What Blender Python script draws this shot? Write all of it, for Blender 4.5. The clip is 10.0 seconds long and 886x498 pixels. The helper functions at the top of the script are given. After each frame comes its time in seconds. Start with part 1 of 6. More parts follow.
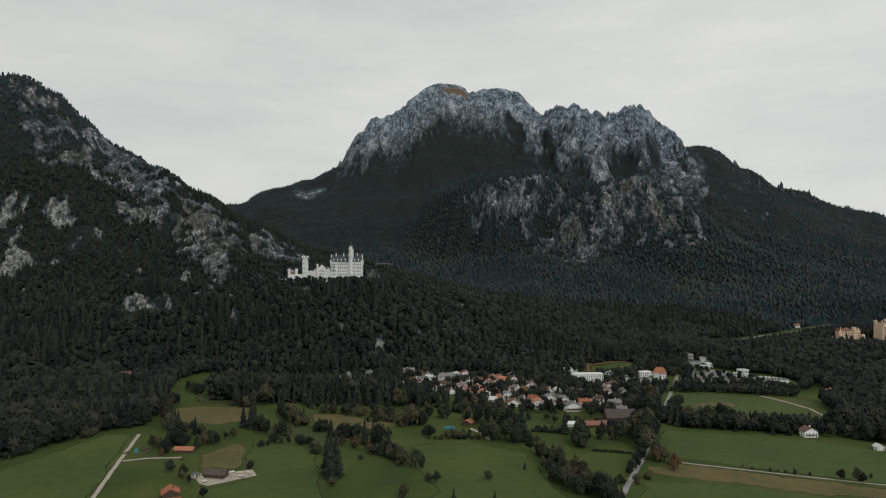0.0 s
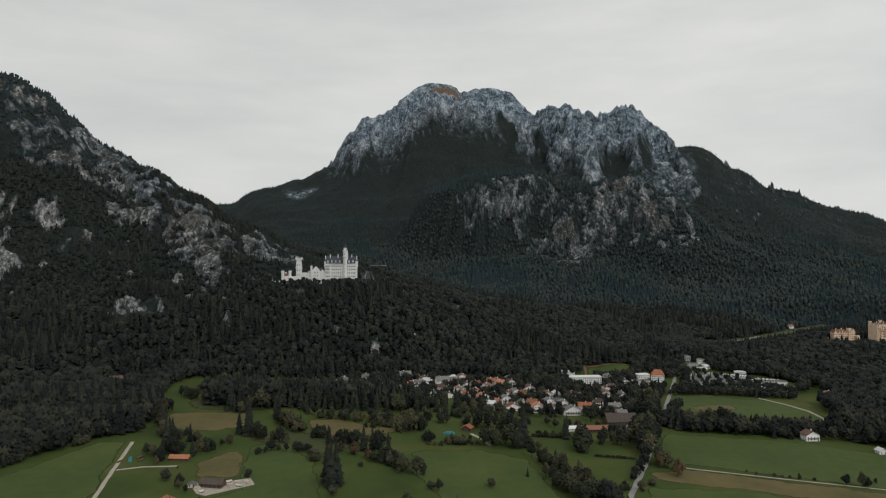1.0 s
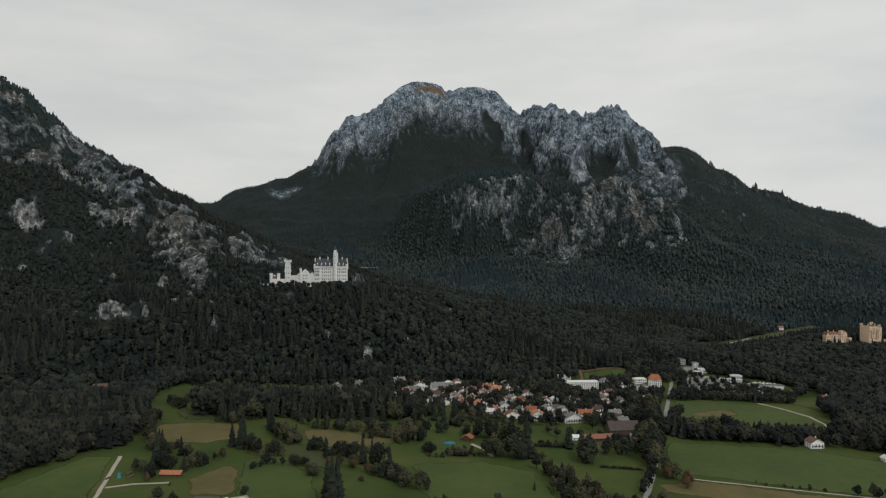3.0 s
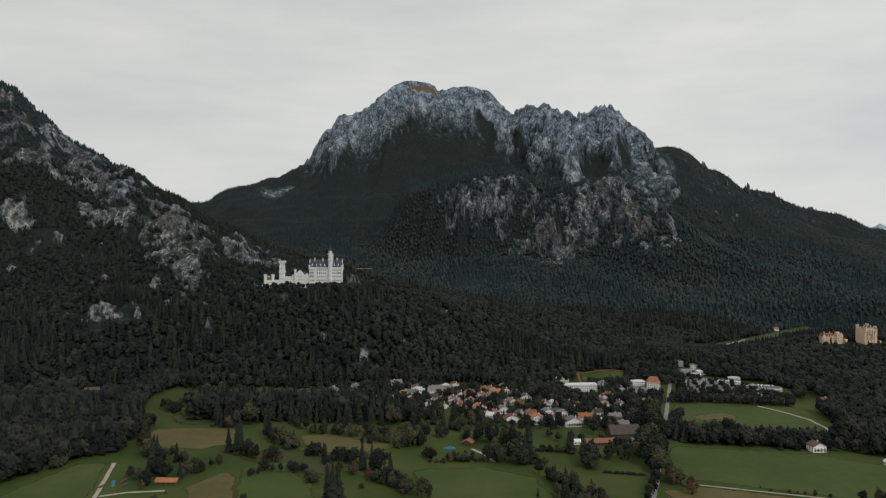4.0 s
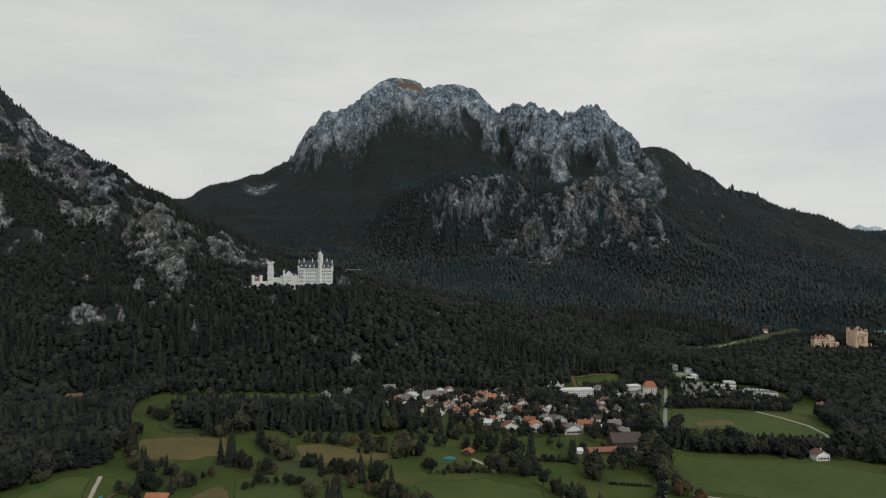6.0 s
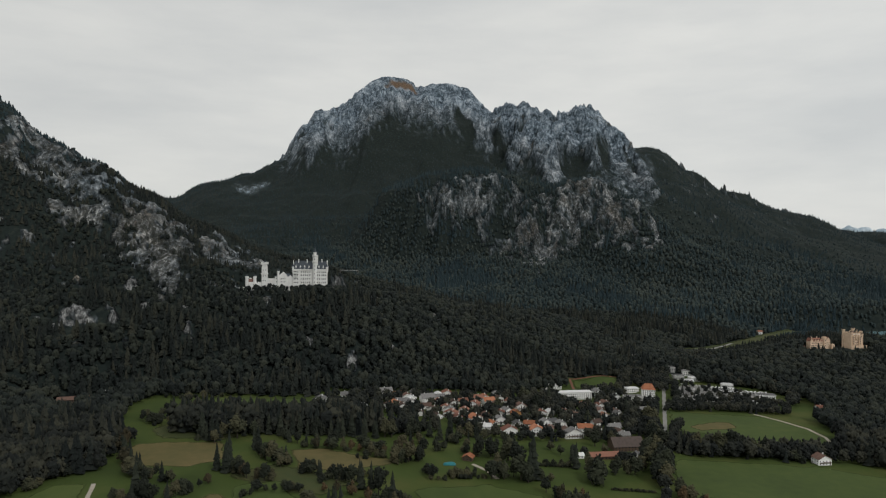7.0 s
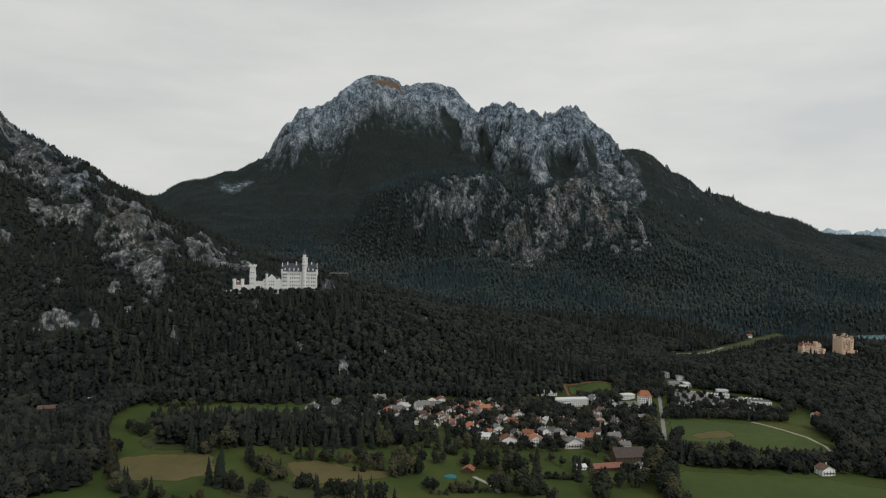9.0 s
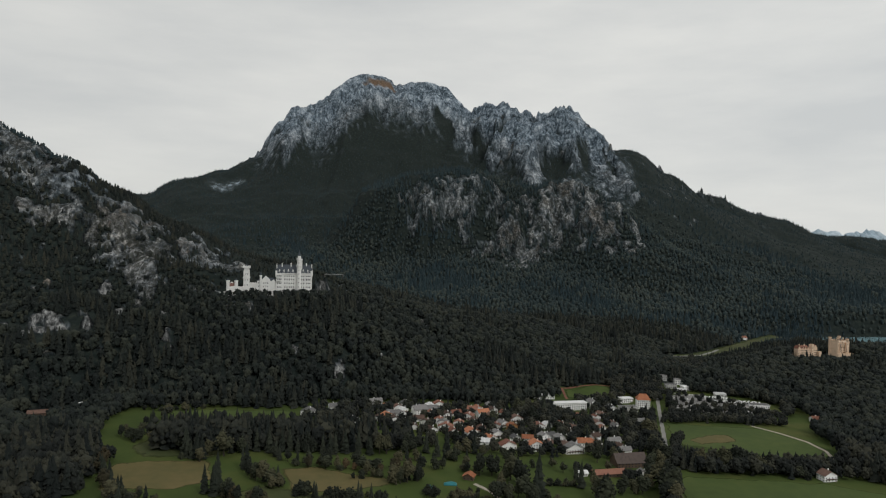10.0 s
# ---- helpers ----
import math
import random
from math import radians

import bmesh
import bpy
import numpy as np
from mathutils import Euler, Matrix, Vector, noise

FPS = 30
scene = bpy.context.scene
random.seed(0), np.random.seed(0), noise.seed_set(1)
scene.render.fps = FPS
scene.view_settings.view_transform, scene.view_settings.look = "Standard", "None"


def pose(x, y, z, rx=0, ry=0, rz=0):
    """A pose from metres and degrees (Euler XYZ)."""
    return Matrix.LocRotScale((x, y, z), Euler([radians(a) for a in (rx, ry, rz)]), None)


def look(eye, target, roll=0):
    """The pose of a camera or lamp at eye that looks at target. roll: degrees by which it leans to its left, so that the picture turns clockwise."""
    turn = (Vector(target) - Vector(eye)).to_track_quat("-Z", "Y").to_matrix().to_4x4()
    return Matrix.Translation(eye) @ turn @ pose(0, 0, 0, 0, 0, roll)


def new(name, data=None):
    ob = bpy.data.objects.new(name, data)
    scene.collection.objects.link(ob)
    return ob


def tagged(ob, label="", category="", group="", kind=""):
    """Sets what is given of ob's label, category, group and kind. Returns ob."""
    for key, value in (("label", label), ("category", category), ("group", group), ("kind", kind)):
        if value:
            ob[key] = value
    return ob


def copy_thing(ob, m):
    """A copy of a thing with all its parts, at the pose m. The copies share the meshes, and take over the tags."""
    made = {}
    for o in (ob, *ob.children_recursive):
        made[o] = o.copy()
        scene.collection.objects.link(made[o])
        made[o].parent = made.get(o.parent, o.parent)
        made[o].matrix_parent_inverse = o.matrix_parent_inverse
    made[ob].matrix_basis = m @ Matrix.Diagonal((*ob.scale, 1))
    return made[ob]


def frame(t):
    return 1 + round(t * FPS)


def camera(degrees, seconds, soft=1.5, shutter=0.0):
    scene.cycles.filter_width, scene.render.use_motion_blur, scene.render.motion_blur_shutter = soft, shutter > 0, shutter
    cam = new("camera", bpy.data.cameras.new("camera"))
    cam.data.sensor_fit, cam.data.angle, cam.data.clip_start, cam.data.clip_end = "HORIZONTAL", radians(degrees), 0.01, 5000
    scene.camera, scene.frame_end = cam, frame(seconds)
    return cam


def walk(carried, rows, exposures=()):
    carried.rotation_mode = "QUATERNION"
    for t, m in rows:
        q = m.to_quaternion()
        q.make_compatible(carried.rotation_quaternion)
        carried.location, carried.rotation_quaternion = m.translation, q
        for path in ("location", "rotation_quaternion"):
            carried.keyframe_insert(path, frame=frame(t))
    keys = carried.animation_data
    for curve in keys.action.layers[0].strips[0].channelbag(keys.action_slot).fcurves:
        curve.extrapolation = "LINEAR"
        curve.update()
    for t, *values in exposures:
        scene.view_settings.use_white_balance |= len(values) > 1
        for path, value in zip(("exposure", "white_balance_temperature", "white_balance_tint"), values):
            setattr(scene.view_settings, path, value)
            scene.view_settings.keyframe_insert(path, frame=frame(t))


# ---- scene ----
# The drone glides forward, to its left and upward, turning slowly to its right.
cam = camera(67.77, 10.0, 1.2)
EYE = 225.0
ROWS = [
    (0.0, 0.0, 0.0, 0.0, 0.0, -0.59, -0.14),
    (0.5, -5.61, 5.4, 1.93, -0.46, -0.61, -0.12),
    (1.0, -11.1, 10.79, 3.81, -0.88, -0.63, -0.11),
    (1.5, -16.31, 16.24, 5.72, -1.27, -0.65, -0.09),
    (2.0, -21.4, 21.84, 7.71, -1.67, -0.68, -0.06),
    (2.5, -26.44, 27.4, 9.56, -2.07, -0.73, -0.1),
    (4.0, -41.3, 44.24, 14.39, -3.24, -0.83, -0.21),
    (4.5, -46.14, 49.77, 16.09, -3.64, -0.88, -0.28),
    (5.0, -50.97, 55.36, 17.87, -4.03, -0.95, -0.35),
    (5.5, -55.75, 61.18, 19.7, -4.43, -1.0, -0.44),
    (7.0, -70.4, 78.55, 24.68, -5.65, -1.12, -0.69),
    (7.5, -75.17, 84.19, 26.4, -6.05, -1.14, -0.77),
    (8.0, -79.79, 89.89, 28.09, -6.45, -1.16, -0.88),
    (8.5, -84.18, 95.74, 29.86, -6.84, -1.18, -0.96),
    (9.0, -88.62, 101.64, 31.66, -7.24, -1.19, -1.05),
    (9.5, -93.11, 107.82, 33.51, -7.65, -1.21, -1.13),
    (10.0, -97.59, 114.03, 35.4, -8.04, -1.23, -1.24),
]
walk(cam, [(t, pose(x, y, EYE + z, 0, 0, yaw) @ pose(0, 0, 0, 90 + pitch) @ pose(0, 0, 0, 0, 0, -roll))
           for t, x, y, z, yaw, pitch, roll in ROWS])

# ---------------------------------------------------------------- light: an overcast sky
SKY = 0.70
world = bpy.data.worlds.new("overcast")
scene.world = world
world.use_nodes = True
wn, wl = world.node_tree.nodes, world.node_tree.links
wn.clear()
w_out, w_bg = wn.new("ShaderNodeOutputWorld"), wn.new("ShaderNodeBackground")
w_sky = wn.new("ShaderNodeTexSky")
w_sky.sky_type, w_sky.sun_disc = "NISHITA", False
w_sky.sun_elevation, w_sky.sun_rotation = radians(48), radians(127)
w_dim = wn.new("ShaderNodeVectorMath")
w_dim.operation = "SCALE"
w_dim.inputs["Scale"].default_value = 0.10
w_tc, w_map = wn.new("ShaderNodeTexCoord"), wn.new("ShaderNodeMapping")
w_map.inputs["Scale"].default_value = (1.0, 1.0, 4.2)
w_noise = wn.new("ShaderNodeTexNoise")
w_noise.inputs["Scale"].default_value, w_noise.inputs["Detail"].default_value = 2.3, 6
w_noise.inputs["Roughness"].default_value = 0.55
w_ramp = wn.new("ShaderNodeValToRGB")
w_ramp.color_ramp.elements[0].position, w_ramp.color_ramp.elements[0].color = 0.30, (0.575, 0.59, 0.588, 1)
w_ramp.color_ramp.elements[1].position, w_ramp.color_ramp.elements[1].color = 0.68, (0.745, 0.745, 0.715, 1)
w_mix = wn.new("ShaderNodeMix")
w_mix.data_type = "RGBA"
w_mix.inputs[0].default_value = 0.96
wl.new(w_tc.outputs["Generated"], w_map.inputs["Vector"])
wl.new(w_map.outputs["Vector"], w_noise.inputs["Vector"])
wl.new(w_noise.outputs["Fac"], w_ramp.inputs["Fac"])
wl.new(w_sky.outputs["Color"], w_dim.inputs[0])
wl.new(w_dim.outputs["Vector"], w_mix.inputs[6])
# the cloud is thinner towards the sun's side
w_part, w_lean, w_bright = wn.new("ShaderNodeSeparateXYZ"), wn.new("ShaderNodeMath"), wn.new("ShaderNodeVectorMath")
w_lean.operation, w_bright.operation = "MULTIPLY_ADD", "SCALE"
w_lean.inputs[1].default_value, w_lean.inputs[2].default_value = 0.10, 0.985
wl.new(w_tc.outputs["Generated"], w_part.inputs[0])
wl.new(w_part.outputs["X"], w_lean.inputs[0])
wl.new(w_ramp.outputs["Color"], w_bright.inputs[0])
wl.new(w_lean.outputs[0], w_bright.inputs["Scale"])
wl.new(w_bright.outputs["Vector"], w_mix.inputs[7])
wl.new(w_mix.outputs[2], w_bg.inputs["Color"])
w_bg.inputs["Strength"].default_value = 1.0
wl.new(w_bg.outputs["Background"], w_out.inputs["Surface"])

sun = new("sun", bpy.data.lights.new("sun", "SUN"))
sun.data.energy, sun.data.angle, sun.data.color = 1.1, radians(14), (1.0, 0.975, 0.94)
sun.matrix_world = look((900, -600, 1500), (0, 600, 0))


# ---------------------------------------------------------------- materials
def material(name, stops, scale=0.2, rough=0.9, fine=None, bump=0.0, by=None, stretch=(1, 1, 1), spread=0.25, metal=0.0, coords="Object", leafy=0.0, feather=0.0):
    """stops: colours from dark to light. by: 'tint' (a number on each tree) or 'object' varies them from piece to piece; else noise at two scales does."""
    m = bpy.data.materials.new(name)
    m.use_nodes = True
    n, l = m.node_tree.nodes, m.node_tree.links
    bs = n["Principled BSDF"]
    bs.inputs["Roughness"].default_value, bs.inputs["Metallic"].default_value = rough, metal
    bs.inputs["Specular IOR Level"].default_value = 0.25
    tc, mp = n.new("ShaderNodeTexCoord"), n.new("ShaderNodeMapping")
    mp.inputs["Scale"].default_value = stretch
    l.new(tc.outputs[coords], mp.inputs["Vector"])
    a, b = n.new("ShaderNodeTexNoise"), n.new("ShaderNodeTexNoise")
    a.inputs["Scale"].default_value, a.inputs["Detail"].default_value = scale, 5
    b.inputs["Scale"].default_value, b.inputs["Detail"].default_value = fine or scale * 9, 4
    for node in (a, b):
        l.new(mp.outputs["Vector"], node.inputs["Vector"])
    mix = n.new("ShaderNodeMix")
    mix.data_type = "FLOAT"
    mix.inputs[0].default_value = 0.6 if leafy else 0.4
    l.new(a.outputs["Fac"], mix.inputs[2])
    l.new(b.outputs["Fac"], mix.inputs[3])
    value = mix.outputs[0]
    if by:
        src = n.new("ShaderNodeAttribute") if by == "tint" else n.new("ShaderNodeObjectInfo")
        if by == "tint":
            src.attribute_name = "tint"
        rnd = src.outputs["Fac"] if by == "tint" else src.outputs["Random"]
        mad = n.new("ShaderNodeMath")
        mad.operation = "MULTIPLY_ADD"
        mad.inputs[1].default_value, mad.inputs[2].default_value = spread * 2, -spread
        l.new(rnd, mad.inputs[0])
        add = n.new("ShaderNodeMath")
        l.new(value, add.inputs[0])
        l.new(mad.outputs[0], add.inputs[1])
        value = add.outputs[0]
    ramp = n.new("ShaderNodeValToRGB")
    el = ramp.color_ramp.elements
    while len(el) < len(stops):
        el.new(0.5)
    for i, c in enumerate(stops):
        el[i].position = 0.28 + 0.44 * i / max(1, len(stops) - 1)
        el[i].color = (*c, 1)
    l.new(value, ramp.inputs["Fac"])
    l.new(ramp.outputs["Color"], bs.inputs["Base Color"])
    if leafy:
        # many small leaves turned to the sky answer light as a softer surface than their hull
        geo, up, unit = n.new("ShaderNodeNewGeometry"), n.new("ShaderNodeVectorMath"), n.new("ShaderNodeVectorMath")
        up.inputs[1].default_value = (0, 0, leafy)
        unit.operation = "NORMALIZE"
        bp = n.new("ShaderNodeBump")
        bp.inputs["Strength"].default_value, bp.inputs["Distance"].default_value = 0.8, bump
        l.new(b.outputs["Fac"], bp.inputs["Height"])
        l.new(geo.outputs["Normal"], up.inputs[0])
        l.new(up.outputs["Vector"], unit.inputs[0])
        l.new(unit.outputs["Vector"], bp.inputs["Normal"])
        l.new(bp.outputs["Normal"], bs.inputs["Normal"])
    elif bump:
        bp = n.new("ShaderNodeBump")
        bp.inputs["Strength"].default_value, bp.inputs["Distance"].default_value = 0.7, bump
        l.new(b.outputs["Fac"], bp.inputs["Height"])
        l.new(bp.outputs["Normal"], bs.inputs["Normal"])
    if feather:
        # the sward thins out over this many metres at the rim of a field
        at, fray, clip, clear, both = n.new("ShaderNodeAttribute"), n.new("ShaderNodeMath"), n.new("ShaderNodeMapRange"), n.new("ShaderNodeBsdfTransparent"), n.new("ShaderNodeMixShader")
        at.attribute_name = "inner"
        ragged = n.new("ShaderNodeMath")
        ragged.operation, fray.operation = "MULTIPLY_ADD", "ADD"
        ragged.inputs[1].default_value, ragged.inputs[2].default_value = feather * 1.5, -feather * 0.75
        l.new(b.outputs["Fac"], ragged.inputs[0])
        l.new(ragged.outputs[0], fray.inputs[0])
        l.new(at.outputs["Fac"], fray.inputs[1])
        clip.interpolation_type = "SMOOTHSTEP"
        clip.inputs["From Min"].default_value, clip.inputs["From Max"].default_value = feather * 0.1, feather
        l.new(fray.outputs[0], clip.inputs["Value"])
        l.new(clip.outputs["Result"], both.inputs["Fac"])
        l.new(clear.outputs[0], both.inputs[1])
        l.new(bs.outputs[0], both.inputs[2])
        l.new(both.outputs[0], n["Material Output"].inputs["Surface"])
    return m


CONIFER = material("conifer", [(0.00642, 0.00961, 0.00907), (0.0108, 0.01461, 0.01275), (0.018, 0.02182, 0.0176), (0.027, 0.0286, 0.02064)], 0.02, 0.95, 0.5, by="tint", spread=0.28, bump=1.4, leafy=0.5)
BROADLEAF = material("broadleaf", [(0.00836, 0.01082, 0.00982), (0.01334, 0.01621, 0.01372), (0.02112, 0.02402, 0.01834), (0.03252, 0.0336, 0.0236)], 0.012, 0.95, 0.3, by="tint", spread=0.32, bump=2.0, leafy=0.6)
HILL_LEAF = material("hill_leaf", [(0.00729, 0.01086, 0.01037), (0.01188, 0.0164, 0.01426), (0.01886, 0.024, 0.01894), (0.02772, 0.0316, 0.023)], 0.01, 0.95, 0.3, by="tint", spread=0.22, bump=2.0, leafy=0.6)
# far trees: the haze is put into their lighter, bluer leaf colour
HAZED_SPRUCE = material("hazed_spruce", [(0.00722, 0.01716, 0.022), (0.01566, 0.02948, 0.03432), (0.02816, 0.04312, 0.0462)], 0.004, 0.95, 0.12, by="tint", spread=0.14, bump=1.5, leafy=0.8)
HAZED_BEECH = material("hazed_beech", [(0.01161, 0.02193, 0.02451), (0.02408, 0.03655, 0.03655), (0.04472, 0.05332, 0.04386)], 0.004, 0.95, 0.12, by="tint", spread=0.16, bump=1.5, leafy=0.8)
TREE_LEAF = material("tree_leaf", [(0.01125, 0.01452, 0.00986), (0.0279, 0.033, 0.01936), (0.0594, 0.05632, 0.0308)], 0.15, 0.95, 1.0, by="object", spread=0.3, bump=1.0, leafy=0.5)
AUTUMN_LEAF = material("autumn_leaf", [(0.026, 0.024, 0.013), (0.05, 0.04, 0.021), (0.085, 0.055, 0.028)], 0.15, 0.95, 1.0, by="object", bump=1.0, leafy=0.5)
SPRUCE_LEAF = material("spruce_leaf", [(0.00828, 0.0115, 0.00874), (0.01702, 0.0219, 0.01518), (0.03036, 0.03496, 0.023)], 0.2, 0.95, 1.5, by="object", spread=0.15, bump=0.8, leafy=0.4)
BARK = material("bark", [(0.03, 0.025, 0.02), (0.07, 0.06, 0.05)], 1.5, 0.95)
GRASS = material("grass", [(0.033, 0.0516, 0.01247), (0.04708, 0.07052, 0.01634), (0.066, 0.08428, 0.0215)], 0.012, 0.95, 0.09, feather=4.0)
GRASS_DRY = material("grass_dry", [(0.06402, 0.0627, 0.02208), (0.09312, 0.0798, 0.03036), (0.12416, 0.095, 0.04048)], 0.02, 0.95, 0.11, feather=5.0)
GRASS_MIXED = material("grass_mixed", [(0.03069, 0.04743, 0.01566), (0.04743, 0.0558, 0.01899), (0.06975, 0.06417, 0.02403)], 0.016, 0.95, 0.11, feather=8.0)
ROAD = material("road_surface", [(0.16, 0.157, 0.152), (0.22, 0.215, 0.208), (0.29, 0.282, 0.272)], 0.05, 0.9, 1.0)
GRAVEL = material("gravel", [(0.25, 0.222, 0.18), (0.33, 0.295, 0.245), (0.41, 0.375, 0.325)], 0.2, 0.95, 2.0)
LIME = material("limestone_wall", [(0.60, 0.60, 0.58), (0.72, 0.72, 0.70), (0.80, 0.80, 0.78)], 0.08, 0.85, 1.2)
PLASTER = material("white_plaster", [(0.76, 0.755, 0.74), (0.84, 0.835, 0.82), (0.89, 0.885, 0.875)], 0.3, 0.85, 3.0, by="object")
PLASTER_GREY = material("grey_plaster", [(0.36, 0.36, 0.35), (0.46, 0.46, 0.44), (0.56, 0.55, 0.53)], 0.3, 0.85, 3.0, by="object")
OCHRE_WALL = material("ochre_wall", [(0.50, 0.37, 0.26), (0.67, 0.50, 0.36), (0.80, 0.63, 0.47)], 0.12, 0.85, 1.5)
ORANGE_WALL = material("orange_plaster", [(0.42, 0.22, 0.09), (0.5, 0.27, 0.11), (0.56, 0.32, 0.14)], 0.3, 0.85, 3.0)
SLATE = material("slate_roof", [(0.033, 0.041, 0.052), (0.05, 0.06, 0.072), (0.075, 0.086, 0.098)], 0.2, 0.6, 2.5)
ROOF_RED = material("red_tile_roof", [(0.115, 0.052, 0.037), (0.17, 0.075, 0.052), (0.24, 0.115, 0.08)], 0.35, 0.85, 3.0, by="object")
ROOF_ORANGE = material("orange_tile_roof", [(0.198, 0.07568, 0.0387), (0.297, 0.1161, 0.0602), (0.396, 0.1677, 0.0946)], 0.35, 0.85, 3.0, by="object")
ROOF_BROWN = material("brown_tile_roof", [(0.06, 0.04, 0.032), (0.10, 0.062, 0.048), (0.15, 0.09, 0.07)], 0.35, 0.85, 3.0, by="object")
ROOF_GREY = material("grey_roof", [(0.07, 0.07, 0.07), (0.115, 0.114, 0.112), (0.18, 0.176, 0.172)], 0.35, 0.7, 3.0, by="object")
ROOF_WHITE = material("pale_metal_roof", [(0.44, 0.44, 0.44), (0.56, 0.56, 0.56), (0.68, 0.68, 0.67)], 0.35, 0.6, 3.0, by="object")
ROOF_SLATY = material("weathered_dark_roof", [(0.035, 0.027, 0.025), (0.055, 0.043, 0.039), (0.085, 0.066, 0.058)], 0.35, 0.85, 3.0, by="object")
BRICK_RED = material("red_brick", [(0.17, 0.09, 0.075), (0.25, 0.14, 0.115), (0.33, 0.2, 0.165)], 0.5, 0.9, 3.0)
STONE_DARK = material("weathered_stone", [(0.05, 0.05, 0.048), (0.09, 0.088, 0.084), (0.14, 0.138, 0.13)], 0.4, 0.9, 3.0)
GLASS_DARK = material("window_glass", [(0.02, 0.024, 0.03), (0.035, 0.04, 0.05)], 0.5, 0.15)
WOOD = material("dark_wood", [(0.06, 0.04, 0.03), (0.10, 0.07, 0.05), (0.15, 0.11, 0.08)], 0.6, 0.85, 4.0)
PALE_WOOD = material("sawn_wood", [(0.30, 0.25, 0.19), (0.44, 0.38, 0.30), (0.58, 0.52, 0.44)], 0.8, 0.85, 4.0, by="object")
TARP = material("turquoise_tarp", [(0.012, 0.1, 0.12), (0.02, 0.15, 0.17), (0.04, 0.21, 0.235)], 0.3, 0.5, 2.0)
STEEL = material("painted_steel", [(0.10, 0.11, 0.11), (0.16, 0.17, 0.17)], 1.0, 0.5)
PALE_STEEL = material("galvanised_steel", [(0.30, 0.30, 0.30), (0.42, 0.42, 0.42)], 1.0, 0.6)
CAR_DARK = material("car_paint", [(0.05, 0.055, 0.06), (0.35, 0.35, 0.36), (0.75, 0.75, 0.75)], 0.05, 0.3, 0.1, by="object", spread=0.5)
COACH_WHITE = material("coach_paint", [(0.6, 0.6, 0.6), (0.72, 0.72, 0.72)], 0.2, 0.35, 1.0)
TYRE = material("tyre_rubber", [(0.015, 0.015, 0.015), (0.03, 0.03, 0.03)], 2.0, 0.9)
WATER = material("lake_water", [(0.14, 0.24, 0.27), (0.18, 0.29, 0.32)], 0.005, 0.12, 0.2, bump=0.05)
# far range: the blue haze of distance is part of this rock colour
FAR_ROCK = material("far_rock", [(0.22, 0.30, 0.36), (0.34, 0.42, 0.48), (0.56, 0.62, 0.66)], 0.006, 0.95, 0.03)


# ---------------------------------------------------------------- numbers that vary over the land
def lattice(ix, iy, seed):
    h = (ix.astype(np.int64) * 374761393 + iy.astype(np.int64) * 668265263 + seed * 974711) & 0x7FFFFFFF
    h = ((h ^ (h >> 13)) * 1274126177) & 0x7FFFFFFF
    return ((h ^ (h >> 16)) & 0xFFFFFF) / float(0xFFFFFF)


def value_noise(x, y, seed):
    fx, fy = np.floor(x), np.floor(y)
    u, v = x - fx, y - fy
    u, v = u * u * (3 - 2 * u), v * v * (3 - 2 * v)
    a, b = lattice(fx, fy, seed), lattice(fx + 1, fy, seed)
    c, d = lattice(fx, fy + 1, seed), lattice(fx + 1, fy + 1, seed)
    return (a * (1 - u) + b * u) * (1 - v) + (c * (1 - u) + d * u) * v


def fbm(x, y, size, seed=1, octaves=4):
    """Noise from -1 to 1 whose largest lumps are about size metres."""
    total, amp, norm = 0.0, 1.0, 0.0
    for i in range(octaves):
        total = total + amp * (2 * value_noise(x / size + 17.3 * i, y / size - 9.1 * i, seed + i) - 1)
        norm, amp, size = norm + amp, amp * 0.5, size * 0.5
    return total / norm


def smooth(a, b, v):
    s = np.clip((v - a) / (b - a), 0, 1)
    return s * s * (3 - 2 * s)


def valley(x, y):
    return 6.9 - 0.017 * np.clip(x, -900, 900)


def ridge(x, y, line, length, power, rib=0.0, rib_size=90.0, seed=3):
    """Height of a mountain over the valley: crest points (x, y, height), and how far its flanks reach. rib: how deep gullies cut them.
    Also the distance to the crest and the crest's height there."""
    best, dist, top = np.zeros_like(x), np.full_like(x, 1e9), np.zeros_like(x)
    run = 0.0
    for (x0, y0, z0), (x1, y1, z1) in zip(line, line[1:]):
        dx, dy = x1 - x0, y1 - y0
        sq = dx * dx + dy * dy
        t = np.clip(((x - x0) * dx + (y - y0) * dy) / sq, 0, 1)
        d = np.hypot(x - x0 - t * dx, y - y0 - t * dy)
        z = z0 + t * (z1 - z0)
        along = run + t * math.sqrt(sq)
        run += math.sqrt(sq)
        far = d
        if rib:
            cut = np.abs(2 * value_noise(along / rib_size + d / 900, d / (rib_size * 5), seed) - 1)
            cut = cut + 0.5 * np.abs(2 * value_noise(along / rib_size * 2.3 + d / 500, d / (rib_size * 2.2), seed + 7) - 1)
            far = d + rib * (cut - 0.5) * smooth(10, 220, d)
        h = z * np.maximum(0, (np.exp(-(np.maximum(far, 0) / length) ** power) - 0.045) / 0.955)
        hit = h > best
        best, top = np.where(hit, h, best), np.where(hit, z, top)
        dist = np.minimum(dist, d)
    return best, dist, top


